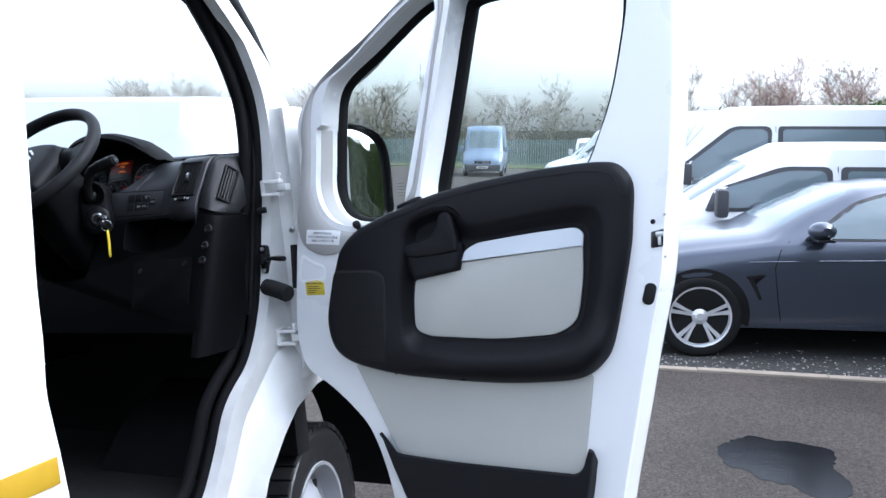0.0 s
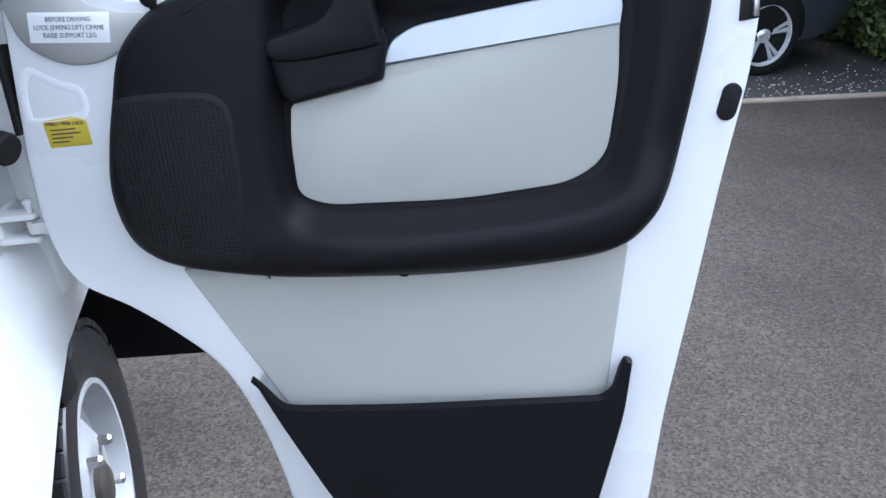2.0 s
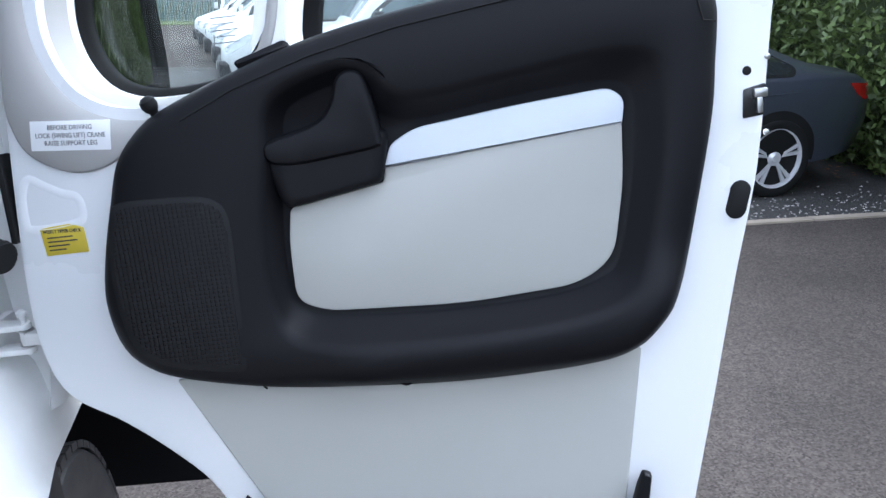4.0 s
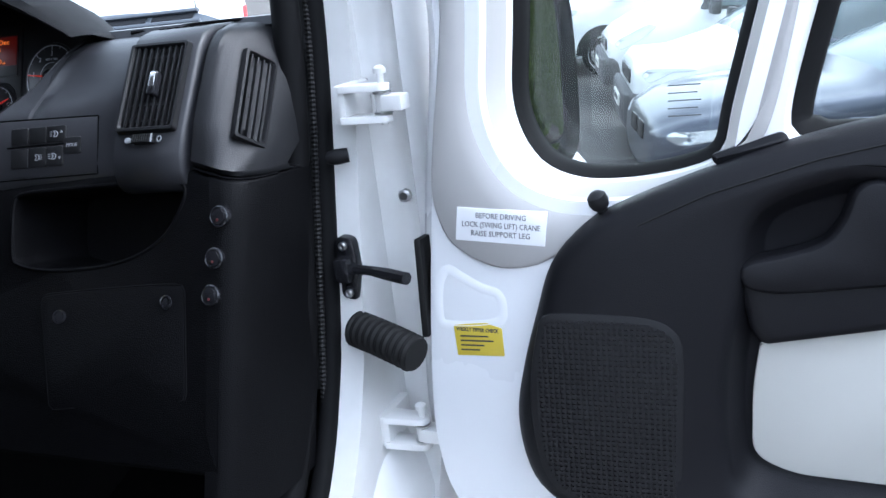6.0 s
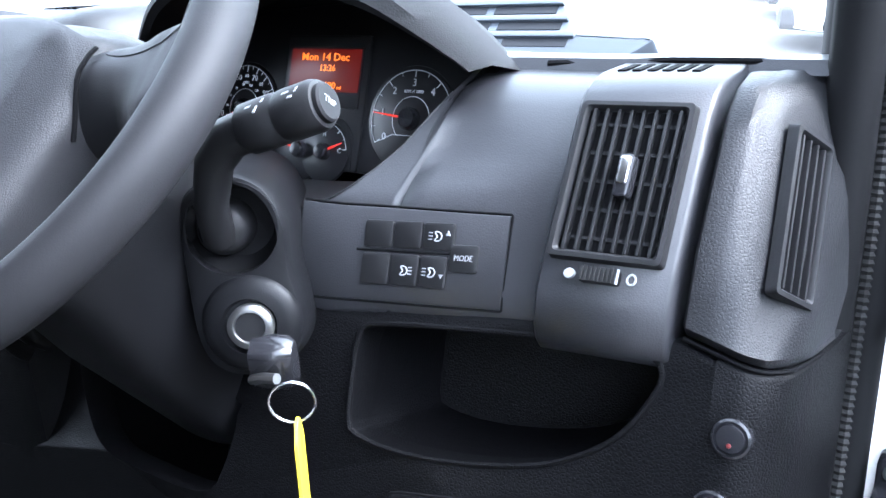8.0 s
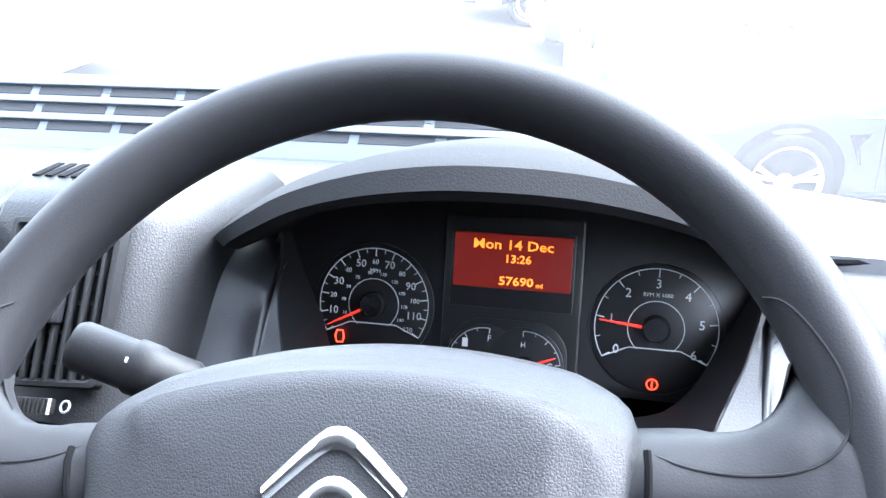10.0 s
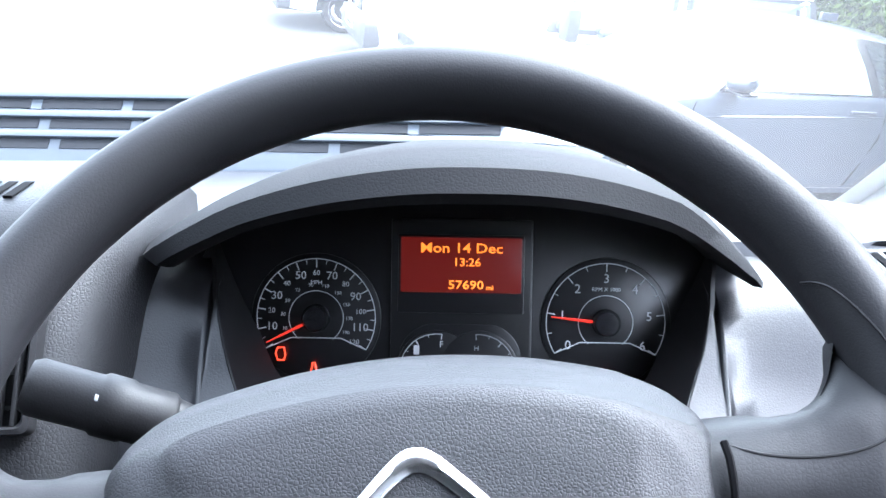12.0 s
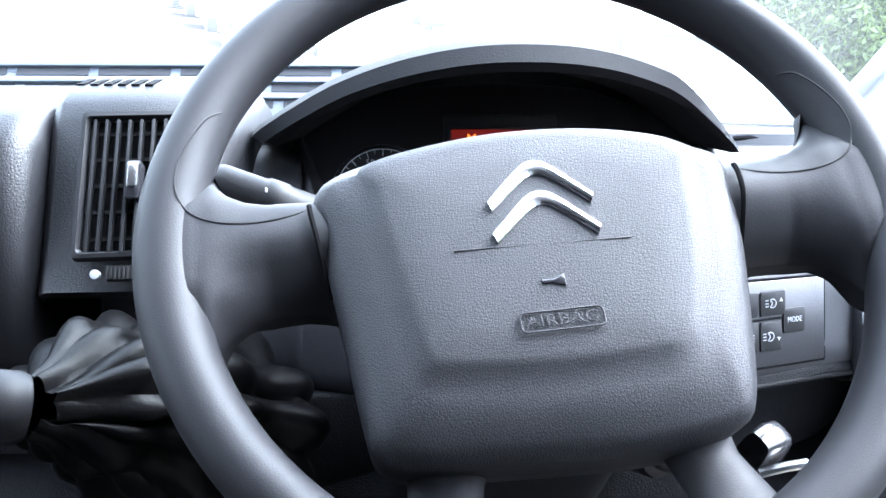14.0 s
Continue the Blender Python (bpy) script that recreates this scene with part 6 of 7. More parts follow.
    part("centre_panel", slab(rounded([cc(0.373, 1.750), cc(0.474, 1.750), cc(0.474, 1.867), cc(0.373, 1.867)], 0.003), C, -0.006, -0.001, 0.001), material("carbon_weave", (0.010, 0.010, 0.011), 0.4, var=0.3, scale=300), cl)
    part("gauge_panel", slab(rounded([cc(0.378, 1.750), cc(0.468, 1.750), cc(0.466, 1.783), cc(0.452, 1.796), cc(0.395, 1.796), cc(0.380, 1.783)], [0.002, 0.002, 0.012, 0.012, 0.012, 0.012]), C, -0.004, 0.0, 0.0005), FACE, cl)
    fuel = dial(0.4065, 1.765, 0.026, [("F", radians(80), 0.0065, 0.72)], radians(170), radians(82), radians(166), 5, [], False, 0.0078, C @ pose(0, 0, 0.004))
    temp = dial(0.4365, 1.765, 0.026, [("C", radians(6), 0.0065, 0.70), ("H", radians(96), 0.005, 0.62)], radians(8), radians(95), radians(22), 5, [], False, 0.0078, C @ pose(0, 0, 0.0042))
    part("fuel_icon", box(C, cc(0.390, 0)[0], cc(0.394, 0)[0], cc(0, 1.7755)[1], cc(0, 1.7815)[1], 0.001, 0.0028), MARK, fuel, smooth=False)
    lcd = part("display", slab(rounded([cc(0.378, 1.8035), cc(0.468, 1.8035), cc(0.468, 1.8565), cc(0.378, 1.8565)], 0.001), C, -0.002, 0.0, 0.0005), FACE, cl, "dark display with an orange readout")
    part("display_glow", slab(rounded([cc(0.380, 1.8175), cc(0.466, 1.8175), cc(0.466, 1.8545), cc(0.380, 1.8545)], 0.001), C, -0.001, 0.0006, 0.0002), LCD, lcd)
    for s, x, z, size, wd in (("Mon 14 Dec", 0.423, 1.8472, 0.0098, 0.058), ("13:26", 0.427, 1.8378, 0.0082, 0.018), ("57690", 0.4265, 1.8225, 0.0085, 0.025), ("mi", 0.4435, 1.8210, 0.0045, 0.005)):
        words("display_text", s, size, C @ pose(*cc(x, z), 0.0009), AMBER, lcd, bold=0.0001, width=wd)
    # lit warning lamps, as small shapes
    for x, z, pts in ((0.2945, 1.7735, [(-0.002, -0.004), (0.0025, -0.004), (0.0035, 0.0), (0.0025, 0.005), (-0.002, 0.005), (-0.0035, 0.001)]), (0.3185, 1.7635, [(-0.0035, -0.004), (0.0035, -0.004), (0.0015, 0.001), (0.0008, 0.005), (-0.0008, 0.005), (-0.0015, 0.001)]), (0.527, 1.7615, None)):
        c = cc(x, z)
        if pts is None:
            part("warning_lamp", tube([C @ Vector((c[0] + 0.0038 * math.cos(a), c[1] + 0.0036 * math.sin(a), 0.0)) for a in np.linspace(0, math.tau, 20, endpoint=False)], 0.0006, 6, True), LAMP, cl)
            part("warning_lamp", box(C, c[0] - 0.0006, c[0] + 0.0006, c[1] - 0.002, c[1] + 0.002, -0.001, 0.0005), LAMP, cl, smooth=False)
        else:
            part("warning_lamp", tube([C @ Vector((c[0] + u, c[1] + v, 0.0)) for u, v in pts], 0.0007, 6, True), LAMP, cl)
    return cl


build_cluster()


def build_gear():
    g = thing("gear_lever", "gear lever in a creased black leather gaiter on the console", "gear lever", TRUCK)
    # The console takes the same shade-darkened plastic as the lower dash.
    part("console", box(I4, -0.25, 0.20, -0.29, -0.06, 1.25, 1.64, 0.03), DASH_SHADED, g)
    bm = bmesh.new()
    rows = []
    random.seed(5)
    for k in range(41):
        u = k / 40
        r = 0.080 * (1 - u) ** 0.75 + 0.015 + 0.005 * math.sin(u * 19)
        c = Vector((0.180 - 0.048 * u, -0.235 - 0.155 * u, 1.655 + 0.112 * u + 0.02 * math.sin(u * 3)))
        ex, ez = Vector((0.955, -0.295, 0.0)), Vector((0.16, 0.52, 0.84))
        rows.append([bm.verts.new(c + ex * r * (1 + 0.16 * (abs(math.sin(6.5 * a + 2 * u)) - 0.6) + 0.04 * math.sin(3 * a)) * math.cos(a) + ez * r * (0.85 + 0.16 * (abs(math.sin(6.5 * a + 2 * u)) - 0.6)) * math.sin(a) + Vector((0, 0, 0.004 * math.sin(5 * a + u * 6)))) for a in [j * math.tau / 104 for j in range(104)]])
    for a, b in zip(rows, rows[1:]):
        bridge(bm, a, b)
    # Black leather, darkened further: shade under the dash overhang is in the base colour.
    part("gaiter", bm, material("shaded_gaiter_leather", (0.0011, 0.0011, 0.0013), 0.4, spec=0.08, var=0.2, scale=30, bump=0.2, bump_scale=300), g)
    part("collar", turned([(0.018, 0.0), (0.020, 0.005), (0.020, 0.016), (0.017, 0.020)], axes((0.131, -0.394, 1.771), (0.45, -0.2, 0.87), (0.35, -0.87, -0.35), (-0.82, -0.45, 0.32)), 20), BLACK_FINE, g)
    part("lever_knob", turned([(0.014, 0.0), (0.017, 0.01), (0.022, 0.03), (0.026, 0.055), (0.022, 0.075), (0.010, 0.083), (0.001, 0.084)], axes((0.116, -0.402, 1.777), (0.45, -0.2, 0.87), (0.35, -0.87, -0.35), (-0.82, -0.45, 0.32)), 24), BLACK_GLOSS, g)
    return g


build_gear()


# ==== yard ====
GRAVEL = material("gravelly_tarmac", (0.022, 0.021, 0.020), 0.7, var=0.6, scale=3.0, bump=1.0, bump_scale=40)
speckle(GRAVEL, 70.0, 0.2, 2.4)
CONCRETE = material("concrete_edging", (0.30, 0.255, 0.20), 0.8, var=0.3, scale=6, bump=0.5, bump_scale=120)
GRASS = material("grass_verge", (0.06, 0.085, 0.02), 0.9, var=0.5, scale=0.6, bump=1.0, bump_scale=20)
WATER = material("puddle_water", (0.0045, 0.0045, 0.005), 0.18, var=0.5, scale=6, spec=0.10, bump=0.15, bump_scale=60)


def fall(y):
    """The yard falls away gently towards its far fence."""
    k = min(1.0, max(0.0, (y - 14.0) / 26.0))
    return -0.30 * k * k * (3 - 2 * k)


bm = bmesh.new()
rows = []
for y in (-400, -60, 0, *range(14, 42, 2), 70, 400):
    rows.append([bm.verts.new((x, y, fall(y))) for x in (-400, -60, 0, 60, 400)])
for a, b in zip(rows, rows[1:]):
    bridge(bm, a, b, False)
ground = tagged(part("ground", bm, ASPHALT), "worn damp tarmac yard", "ground", kind="structure")

# parking bays: their edge runs along u, the row of vehicles along v
BU, BV = Vector((0.9507, 0.3100, 0)), Vector((-0.3100, 0.9507, 0))
KERB = axes((1.03, 4.24, 0), (0.976, 0.216, 0), (-0.216, 0.976, 0), (0, 0, 1))
random.seed(3)
for i in range(16):
    x = -6 + i * 0.915
    tagged(part("edging_stone", box(KERB @ pose(x, 0, 0), 0.003, 0.912, 0.0, 0.085, -0.05, 0.016 + random.uniform(-0.002, 0.002), 0.004), CONCRETE), "pale concrete edging stone set in the tarmac", "edging stone", "edging stones along the bays", "structure")
bm = slab(rounded([(-6, 0.09), (9, 0.09), (9, 14), (-6, 14)], 0.05), KERB, -0.02, 0.008, 0.004)
tagged(part("bay_surface", bm, GRAVEL), "dark gravelly surface of the parking bays", "ground", kind="structure")
rng = np.random.default_rng(4)
bm = bmesh.new()
for k in range(900):
    u, v = rng.uniform(-1.2, 5.5), abs(rng.normal(0, 0.35)) + 0.1
    r = rng.uniform(0.005, 0.014)
    o = KERB @ Vector((u, v, 0.010))
    vs = [bm.verts.new(o + Vector((r * math.cos(a) * rng.uniform(0.7, 1.2), r * math.sin(a) * rng.uniform(0.7, 1.2), 0))) for a in (0, 1.57, 3.14, 4.71)]
    top = bm.verts.new(o + Vector((0, 0, r * 0.8)))
    for i in range(4):
        bm.faces.new((vs[i], vs[(i + 1) % 4], top))
tagged(part("stones", bm, material("pebble", (0.28, 0.27, 0.25), 0.7, var=0.4, scale=30, island=0.5), smooth=False), "small loose stones scattered along the edging", "gravel", kind="stuff")
pud = smooth_loop([(1.758, 2.754), (1.83, 2.95), (1.912, 3.056), (2.0, 3.03), (2.128, 3.045), (2.335, 3.005), (2.36, 2.85), (2.351, 2.716), (2.442, 2.5), (2.40, 2.30), (2.264, 2.284), (2.15, 2.38), (2.023, 2.398), (1.93, 2.50), (1.844, 2.521)], 80)
pud += rng.normal(0, 0.006, pud.shape)
tagged(part("puddle", slab(pud, I4, 0.0005, 0.0025, 0.0006), WATER, smooth=False), "shallow dark puddle on the tarmac", "puddle", kind="structure")
random.seed(8)
tuft = thing("leaf_litter", "brown dead leaves lying under the hedge", "leaf litter", kind="stuff")
bm = bmesh.new()
for k in range(700):
    u, v = rng.uniform(3.6, 7.5), rng.uniform(1.2, 6.0)
    o = KERB @ Vector((u, v, 0.012))
    a = rng.uniform(0, 6.28)
    d, e = Vector((math.cos(a), math.sin(a), rng.uniform(-0.1, 0.3))) * 0.03, Vector((-math.sin(a), math.cos(a), 0.1)) * 0.018
    bm.faces.new([bm.verts.new(o + q + Vector((0, 0, 0.012))) for q in (d, e, -d, -e)])
part("leaves", bm, material("dead_leaf", (0.16, 0.07, 0.03), 0.8, var=0.4, scale=20, island=0.4), tuft, smooth=False)

# ==== vehicles ====
TINT = glass("car_glass", (0.55, 0.62, 0.62), 0.85)
DARKGLASS = material("dark_glass", (0.015, 0.018, 0.02), 0.05, spec=0.8)
# Opaque panes: daylight showing through the windows is painted as a pale base.
VANGLASS = material("daylit_opaque_glass", (0.16, 0.20, 0.22), 0.06, spec=0.5, var=0.25, scale=1.2)
ALLOY = material("bright_alloy", (0.72, 0.72, 0.74), 0.32, 0.5, var=0.08, scale=30)
CARGREY = material("grey_metallic", (0.075, 0.085, 0.115), 0.30, 0.6, var=0.08, scale=60, coat=0.6)
CARWHITE = material("van_white", (0.78, 0.79, 0.79), 0.3, var=0.05, scale=2.0, coat=0.5)
VANGREY = material("van_grey", (0.20, 0.26, 0.36), 0.35, 0.4, var=0.1, scale=2.0, coat=0.4)
BUMPER = material("grey_bumper", (0.05, 0.05, 0.055), 0.6, var=0.2, scale=8)
LAMPGLASS = material("lamp_glass", (0.55, 0.57, 0.60), 0.1, 0.6, spec=0.8)
TAIL = material("tail_lamp", (0.30, 0.006, 0.006), 0.15, spec=0.7)
PLATE = material("number_plate", (0.75, 0.75, 0.70), 0.5)


def section(w0, z0, w1, z1, wb, zb, wt, zt, crown):
    """Half a cross-section from the sill to the top's middle, then mirrored."""
    h = [(w0 * 0.80, z0), (w0, z0 + 0.04), (w1, z1), (w1 * 1.004, (z1 + zb) / 2), (wb, zb - 0.02), (wb * 0.985, zb), ((wb + wt) / 2 * 1.01, (zb + zt) / 2), (wt, zt - 0.035), (wt * 0.93, zt - 0.005), (wt * 0.6, zt + crown * 0.7), (0.0, zt + crown)]
    return [(-y, z) for y, z in h] + [(y, z) for y, z in h[-2::-1]]


def hull(stations):
    bm = bmesh.new()
    fine = [stations[0]]
    for a, b in zip(stations, stations[1:]):
        n = max(1, int((b[0] - a[0]) / 0.09))
        fine += [tuple(p + (q - p) * k / n for p, q in zip(a, b)) for k in range(1, n + 1)]
    rows = [[bm.verts.new((s[0], y, z)) for y, z in section(*s[1:])] for s in fine]
    for a, b in zip(rows, rows[1:]):
        bridge(bm, a, b)
    bm.faces.new(rows[0])
    bm.faces.new(rows[-1])
    return bm


def side_y(stations, x, z):
    """Half-width of a hull at x and height z."""
    xs = [s[0] for s in stations]
    p = [np.interp(x, xs, [s[k] for s in stations]) for k in range(1, 10)]
    sec = section(*p)[:11]
    return float(np.interp(z, [q[1] for q in sec], [-q[0] for q in sec]))


def on_side(stations, pts, out, sgn, thick=0.006, fine=6):
    """A thin piece that follows the side of a hull: outline of (x, z)."""
    p = resample(np.array(pts, float), max(24, len(pts) * fine))
    bm = bmesh.new()
    c = p.mean(0)
    rings = []
    for k in (1.0, 0.66, 0.33):
        q = c + (p - c) * k
        rings.append([bm.verts.new((a, sgn * (side_y(stations, a, b) + out), b)) for a, b in q])
    mid = bm.verts.new((c[0], sgn * (side_y(stations, *c) + out), c[1]))
    for a, b in zip(rings, rings[1:]):
        bridge(bm, a, b)
    n = len(p)
    for i in range(n):
        bm.faces.new((rings[-1][i], rings[-1][(i + 1) % n], mid))
    back = [bm.verts.new((a, sgn * (side_y(stations, a, b) + out - thick), b)) for a, b in p]
    bridge(bm, back, rings[0])
    return bm


def on_top(stations, x0, x1, wide, lift=0.012):
    """A screen that follows the upper side of a hull between x0 and x1, its edges turned down into the body."""
    xs = [q[0] for q in stations]
    bm = bmesh.new()
    rows = []
    for x in np.linspace(x0, x1, 9):
        wt, zt, crown = (float(np.interp(x, xs, [q[k] for q in stations])) for k in (7, 8, 9))
        row = []
        for u in np.linspace(-1, 1, 15):
            y = u * wide * wt
            z = float(np.interp(abs(y), (0.0, 0.6 * wt, 0.93 * wt), (zt + crown, zt + 0.7 * crown, zt - 0.005)))
            edge = abs(u) > 0.99 or x in (x0, x1)
            row.append(bm.verts.new((x, y, z + (-0.01 if edge else lift))))
        rows.append(row)
    for a, b in zip(rows, rows[1:]):
        bridge(bm, a, b, False)
    return bm


def alloy(parent, x, y, z, r, w, sgn, style, mat):
    """A road wheel under its car: tyre, rim, spokes."""
    m = axes((x, y, z), (1, 0, 0), (0, 0, 1), (0, -1, 0)) if sgn < 0 else axes((x, y, z), (-1, 0, 0), (0, 0, 1), (0, 1, 0))
    wh = part("wheel", turned([(r * 0.70, -w * 0.5), (r * 0.94, -w * 0.48), (r, -w * 0.3), (r, w * 0.3), (r * 0.95, w * 0.46), (r * 0.86, w * 0.5), (r * 0.745, w * 0.45), (r * 0.735, w * 0.30)], m, 40), RUBBER, parent)
    part("rim", turned([(r * 0.64, w * 0.05), (r * 0.68, w * 0.30), (r * 0.70, w * 0.43), (r * 0.745, w * 0.45), (r * 0.74, w * 0.30), (r * 0.70, -w * 0.3)], m, 40), mat, wh)
    part("brake_disc", turned([(r * 0.62, -w * 0.08), (r * 0.60, -w * 0.02), (r * 0.01, -w * 0.02)], m, 28), BUMPER, wh)
    if style == "spokes":
        for k in range(5):
            for d in (-0.155, 0.155):
                a = k * math.tau / 5 + math.pi / 2
                bm = bmesh.new()
                secs = []
                for q, ww, h in ((0.14, 0.013, 0.30), (0.40, 0.014, 0.36), (0.69, 0.019, 0.40)):
                    aa = a + d * (0.55 + 0.5 * q)
                    c = Vector((r * q * math.cos(aa), r * q * math.sin(aa), w * h))
                    t = Vector((-math.sin(aa), math.cos(aa), 0)) * ww
                    secs.append([bm.verts.new(m @ (c + s * t + Vector((0, 0, e)))) for s, e in ((-1, -0.02), (-0.8, 0.0), (0.8, 0.0), (1, -0.02))])
                for s, t in zip(secs, secs[1:]):
                    bridge(bm, s, t)
                part("wheel_spoke", bm, mat, wh)
        part("wheel_hub", turned([(r * 0.20, w * 0.10), (r * 0.19, w * 0.33), (r * 0.10, w * 0.38), (r * 0.09, w * 0.40), (0.002, w * 0.40)], m, 24), mat, wh)
    else:
        part("wheel_trim", turned([(r * 0.68, w * 0.26), (r * 0.5, w * 0.34), (r * 0.45, w * 0.28), (r * 0.2, w * 0.30), (r * 0.15, w * 0.36), (0.002, w * 0.36)], m, 24), mat, wh)
    return wh


def car_at(m, name, label):
    """A low two-door coupe, nose towards -x."""
    car = thing(name, label, "car", m)
    #        x     w0    z0    w1    z1    wb    zb    wt    zt   crown
    S = [(0.00, 0.45, 0.34, 0.52, 0.45, 0.52, 0.58, 0.42, 0.63, 0.01), (0.05, 0.62, 0.24, 0.68, 0.42, 0.68, 0.62, 0.58, 0.68, 0.02), (0.20, 0.76, 0.20, 0.81, 0.44, 0.80, 0.70, 0.68, 0.755, 0.03), (0.45, 0.83, 0.20, 0.875, 0.48, 0.86, 0.77, 0.74, 0.82, 0.035),
         (0.80, 0.86, 0.20, 0.905, 0.50, 0.885, 0.83, 0.76, 0.875, 0.04), (1.16, 0.86, 0.20, 0.905, 0.50, 0.885, 0.88, 0.78, 0.92, 0.04), (1.34, 0.86, 0.20, 0.905, 0.50, 0.885, 0.905, 0.78, 0.955, 0.03), (1.67, 0.86, 0.20, 0.905, 0.50, 0.885, 0.92, 0.68, 1.14, 0.03),
         (2.04, 0.86, 0.20, 0.905, 0.50, 0.885, 0.925, 0.605, 1.305, 0.03), (2.40, 0.86, 0.20, 0.905, 0.50, 0.885, 0.93, 0.58, 1.352, 0.025), (2.85, 0.86, 0.20, 0.905, 0.50, 0.885, 0.935, 0.575, 1.355, 0.025), (3.25, 0.86, 0.20, 0.905, 0.50, 0.89, 0.945, 0.565, 1.315, 0.025),
         (3.65, 0.87, 0.20, 0.912, 0.52, 0.895, 0.95, 0.57, 1.20, 0.03), (3.95, 0.86, 0.22, 0.905, 0.54, 0.885, 0.955, 0.60, 1.085, 0.03), (4.15, 0.84, 0.24, 0.885, 0.56, 0.865, 0.955, 0.65, 1.025, 0.02), (4.42, 0.76, 0.28, 0.83, 0.58, 0.81, 0.94, 0.66, 0.985, 0.015), (4.58, 0.66, 0.33, 0.75, 0.58, 0.74, 0.88, 0.60, 0.935, 0.01), (4.64, 0.55, 0.40, 0.66, 0.58, 0.66, 0.80, 0.52, 0.86, 0.01)]
    part("body", hull(S), CARGREY, car, angle=50)
    for sgn in (-1, 1):
        fw = part("front_window", on_side(S, rounded([(1.62, 0.955), (2.845, 0.965), (2.80, 1.30), (2.32, 1.295), (2.04, 1.22)], [0.02, 0.02, 0.03, 0.06, 0.06]), 0.011, sgn, 0.02), VANGLASS, car)
        rw = part("rear_window", on_side(S, rounded([(2.93, 0.970), (3.70, 0.985), (3.76, 1.03), (3.55, 1.15), (3.28, 1.25), (2.89, 1.295)], [0.02, 0.05, 0.03, 0.08, 0.1, 0.03]), 0.011, sgn, 0.02), DARKGLASS, car)
        part("window_trim", on_side(S, rounded([(1.56, 0.938), (3.74, 0.966), (3.81, 1.03), (3.56, 1.175), (3.28, 1.275), (2.85, 1.325), (2.30, 1.315), (2.00, 1.235)], [0.02, 0.05, 0.04, 0.1, 0.1, 0.1, 0.1, 0.1]), 0.006, sgn, 0.02), BLACK_GLOSS, car)
        part("sill_trim", on_side(S, rounded([(1.22, 0.235), (3.42, 0.235), (3.42, 0.285), (1.22, 0.275)], 0.01), 0.012, sgn, 0.02), CARGREY, car)
        for x in (0.80, 3.61):
            arch = [(x + 0.385 * math.cos(a), 0.325 + 0.385 * math.sin(a)) for a in np.linspace(-0.33, math.pi + 0.33, 30)]
            part("wheel_arch", on_side(S, [(a, max(b, 0.215)) for a, b in arch], 0.003, sgn, 0.004, 2), RUBBER, car)
            alloy(car, x, sgn * 0.815, 0.325, 0.325, 0.225, sgn, "spokes", ALLOY)
        # crease along the flank, door gap, handle
        part("flank_crease", tube([(x, sgn * (side_y(S, x, z) + 0.001), z) for x, z in ((1.15, 0.765), (1.7, 0.785), (2.4, 0.803), (3.1, 0.82), (3.7, 0.842), (4.3, 0.865))], 0.006, 6), CARGREY, car)
        part("door_gap", tube([(x, sgn * (side_y(S, x, z) + 0.0005), z) for x, z in ((1.46, 0.93), (1.39, 0.86), (1.35, 0.72), (1.38, 0.5), (1.42, 0.30))], 0.004, 5), RUBBER, car)
        part("door_gap", tube([(x, sgn * (side_y(S, x, z) + 0.0005), z) for x, z in ((2.92, 0.96), (2.99, 0.84), (2.96, 0.66), (2.86, 0.45), (2.80, 0.30))], 0.004, 5), RUBBER, car)
        part("door_handle", box(I4, 2.66, 2.88, sgn * (side_y(S, 2.77, 0.845) + 0.012) - 0.012, sgn * (side_y(S, 2.77, 0.845) + 0.012) + 0.012, 0.835, 0.858, 0.008), CARGREY, car)
        mr = part("mirror", loft([(circle(0.03, 20) * np.array([1.0, 0.8]), 0.0), (circle(0.085, 20) * np.array([1.0, 0.78]), 0.02), (circle(0.10, 20) * np.array([1.05, 0.72]), 0.08), (circle(0.085, 20) * np.array([1.0, 0.72]), 0.15), (circle(0.03, 20), 0.19)], axes((1.67, sgn * 0.86, 1.02), (1, 0, 0), (0, 0, 1), (0, sgn, 0.05))), CARGREY, car)
        part("mirror_foot", box(I4, 1.61, 1.74, sgn * 0.95 - 0.10, sgn * 0.95 + 0.10, 0.945, 0.965, 0.006), BLACK_GLOSS, mr)
        part("side_gill", on_side(S, rounded([(1.13, 0.655), (1.28, 0.675), (1.28, 0.660), (1.185, 0.640), (1.265, 0.475), (1.24, 0.475), (1.155, 0.630)], 0.003), 0.004, sgn), BLACK_GLOSS, car)
        part("headlight", on_side(S, rounded([(0.06, 0.60), (0.10, 0.645), (0.42, 0.70), (0.50, 0.69), (0.36, 0.62), (0.14, 0.565)], 0.02), 0.004, sgn), LAMPGLASS, car)
        part("tail_light", on_side(S, rounded([(4.30, 0.90), (4.60, 0.88), (4.62, 0.76), (4.50, 0.75), (4.40, 0.80)], 0.02), 0.004, sgn), TAIL, car)
        part("fog_vent", on_side(S, rounded([(0.05, 0.30), (0.20, 0.27), (0.30, 0.34), (0.10, 0.42)], 0.02), 0.004, sgn), BLACK_GLOSS, car)
        part("grille_half", box(pose(0, 0, 0), -0.012, 0.05, sgn * 0.14 - 0.115, sgn * 0.14 + 0.115, 0.50, 0.63, 0.02), BLACK_GLOSS, car)
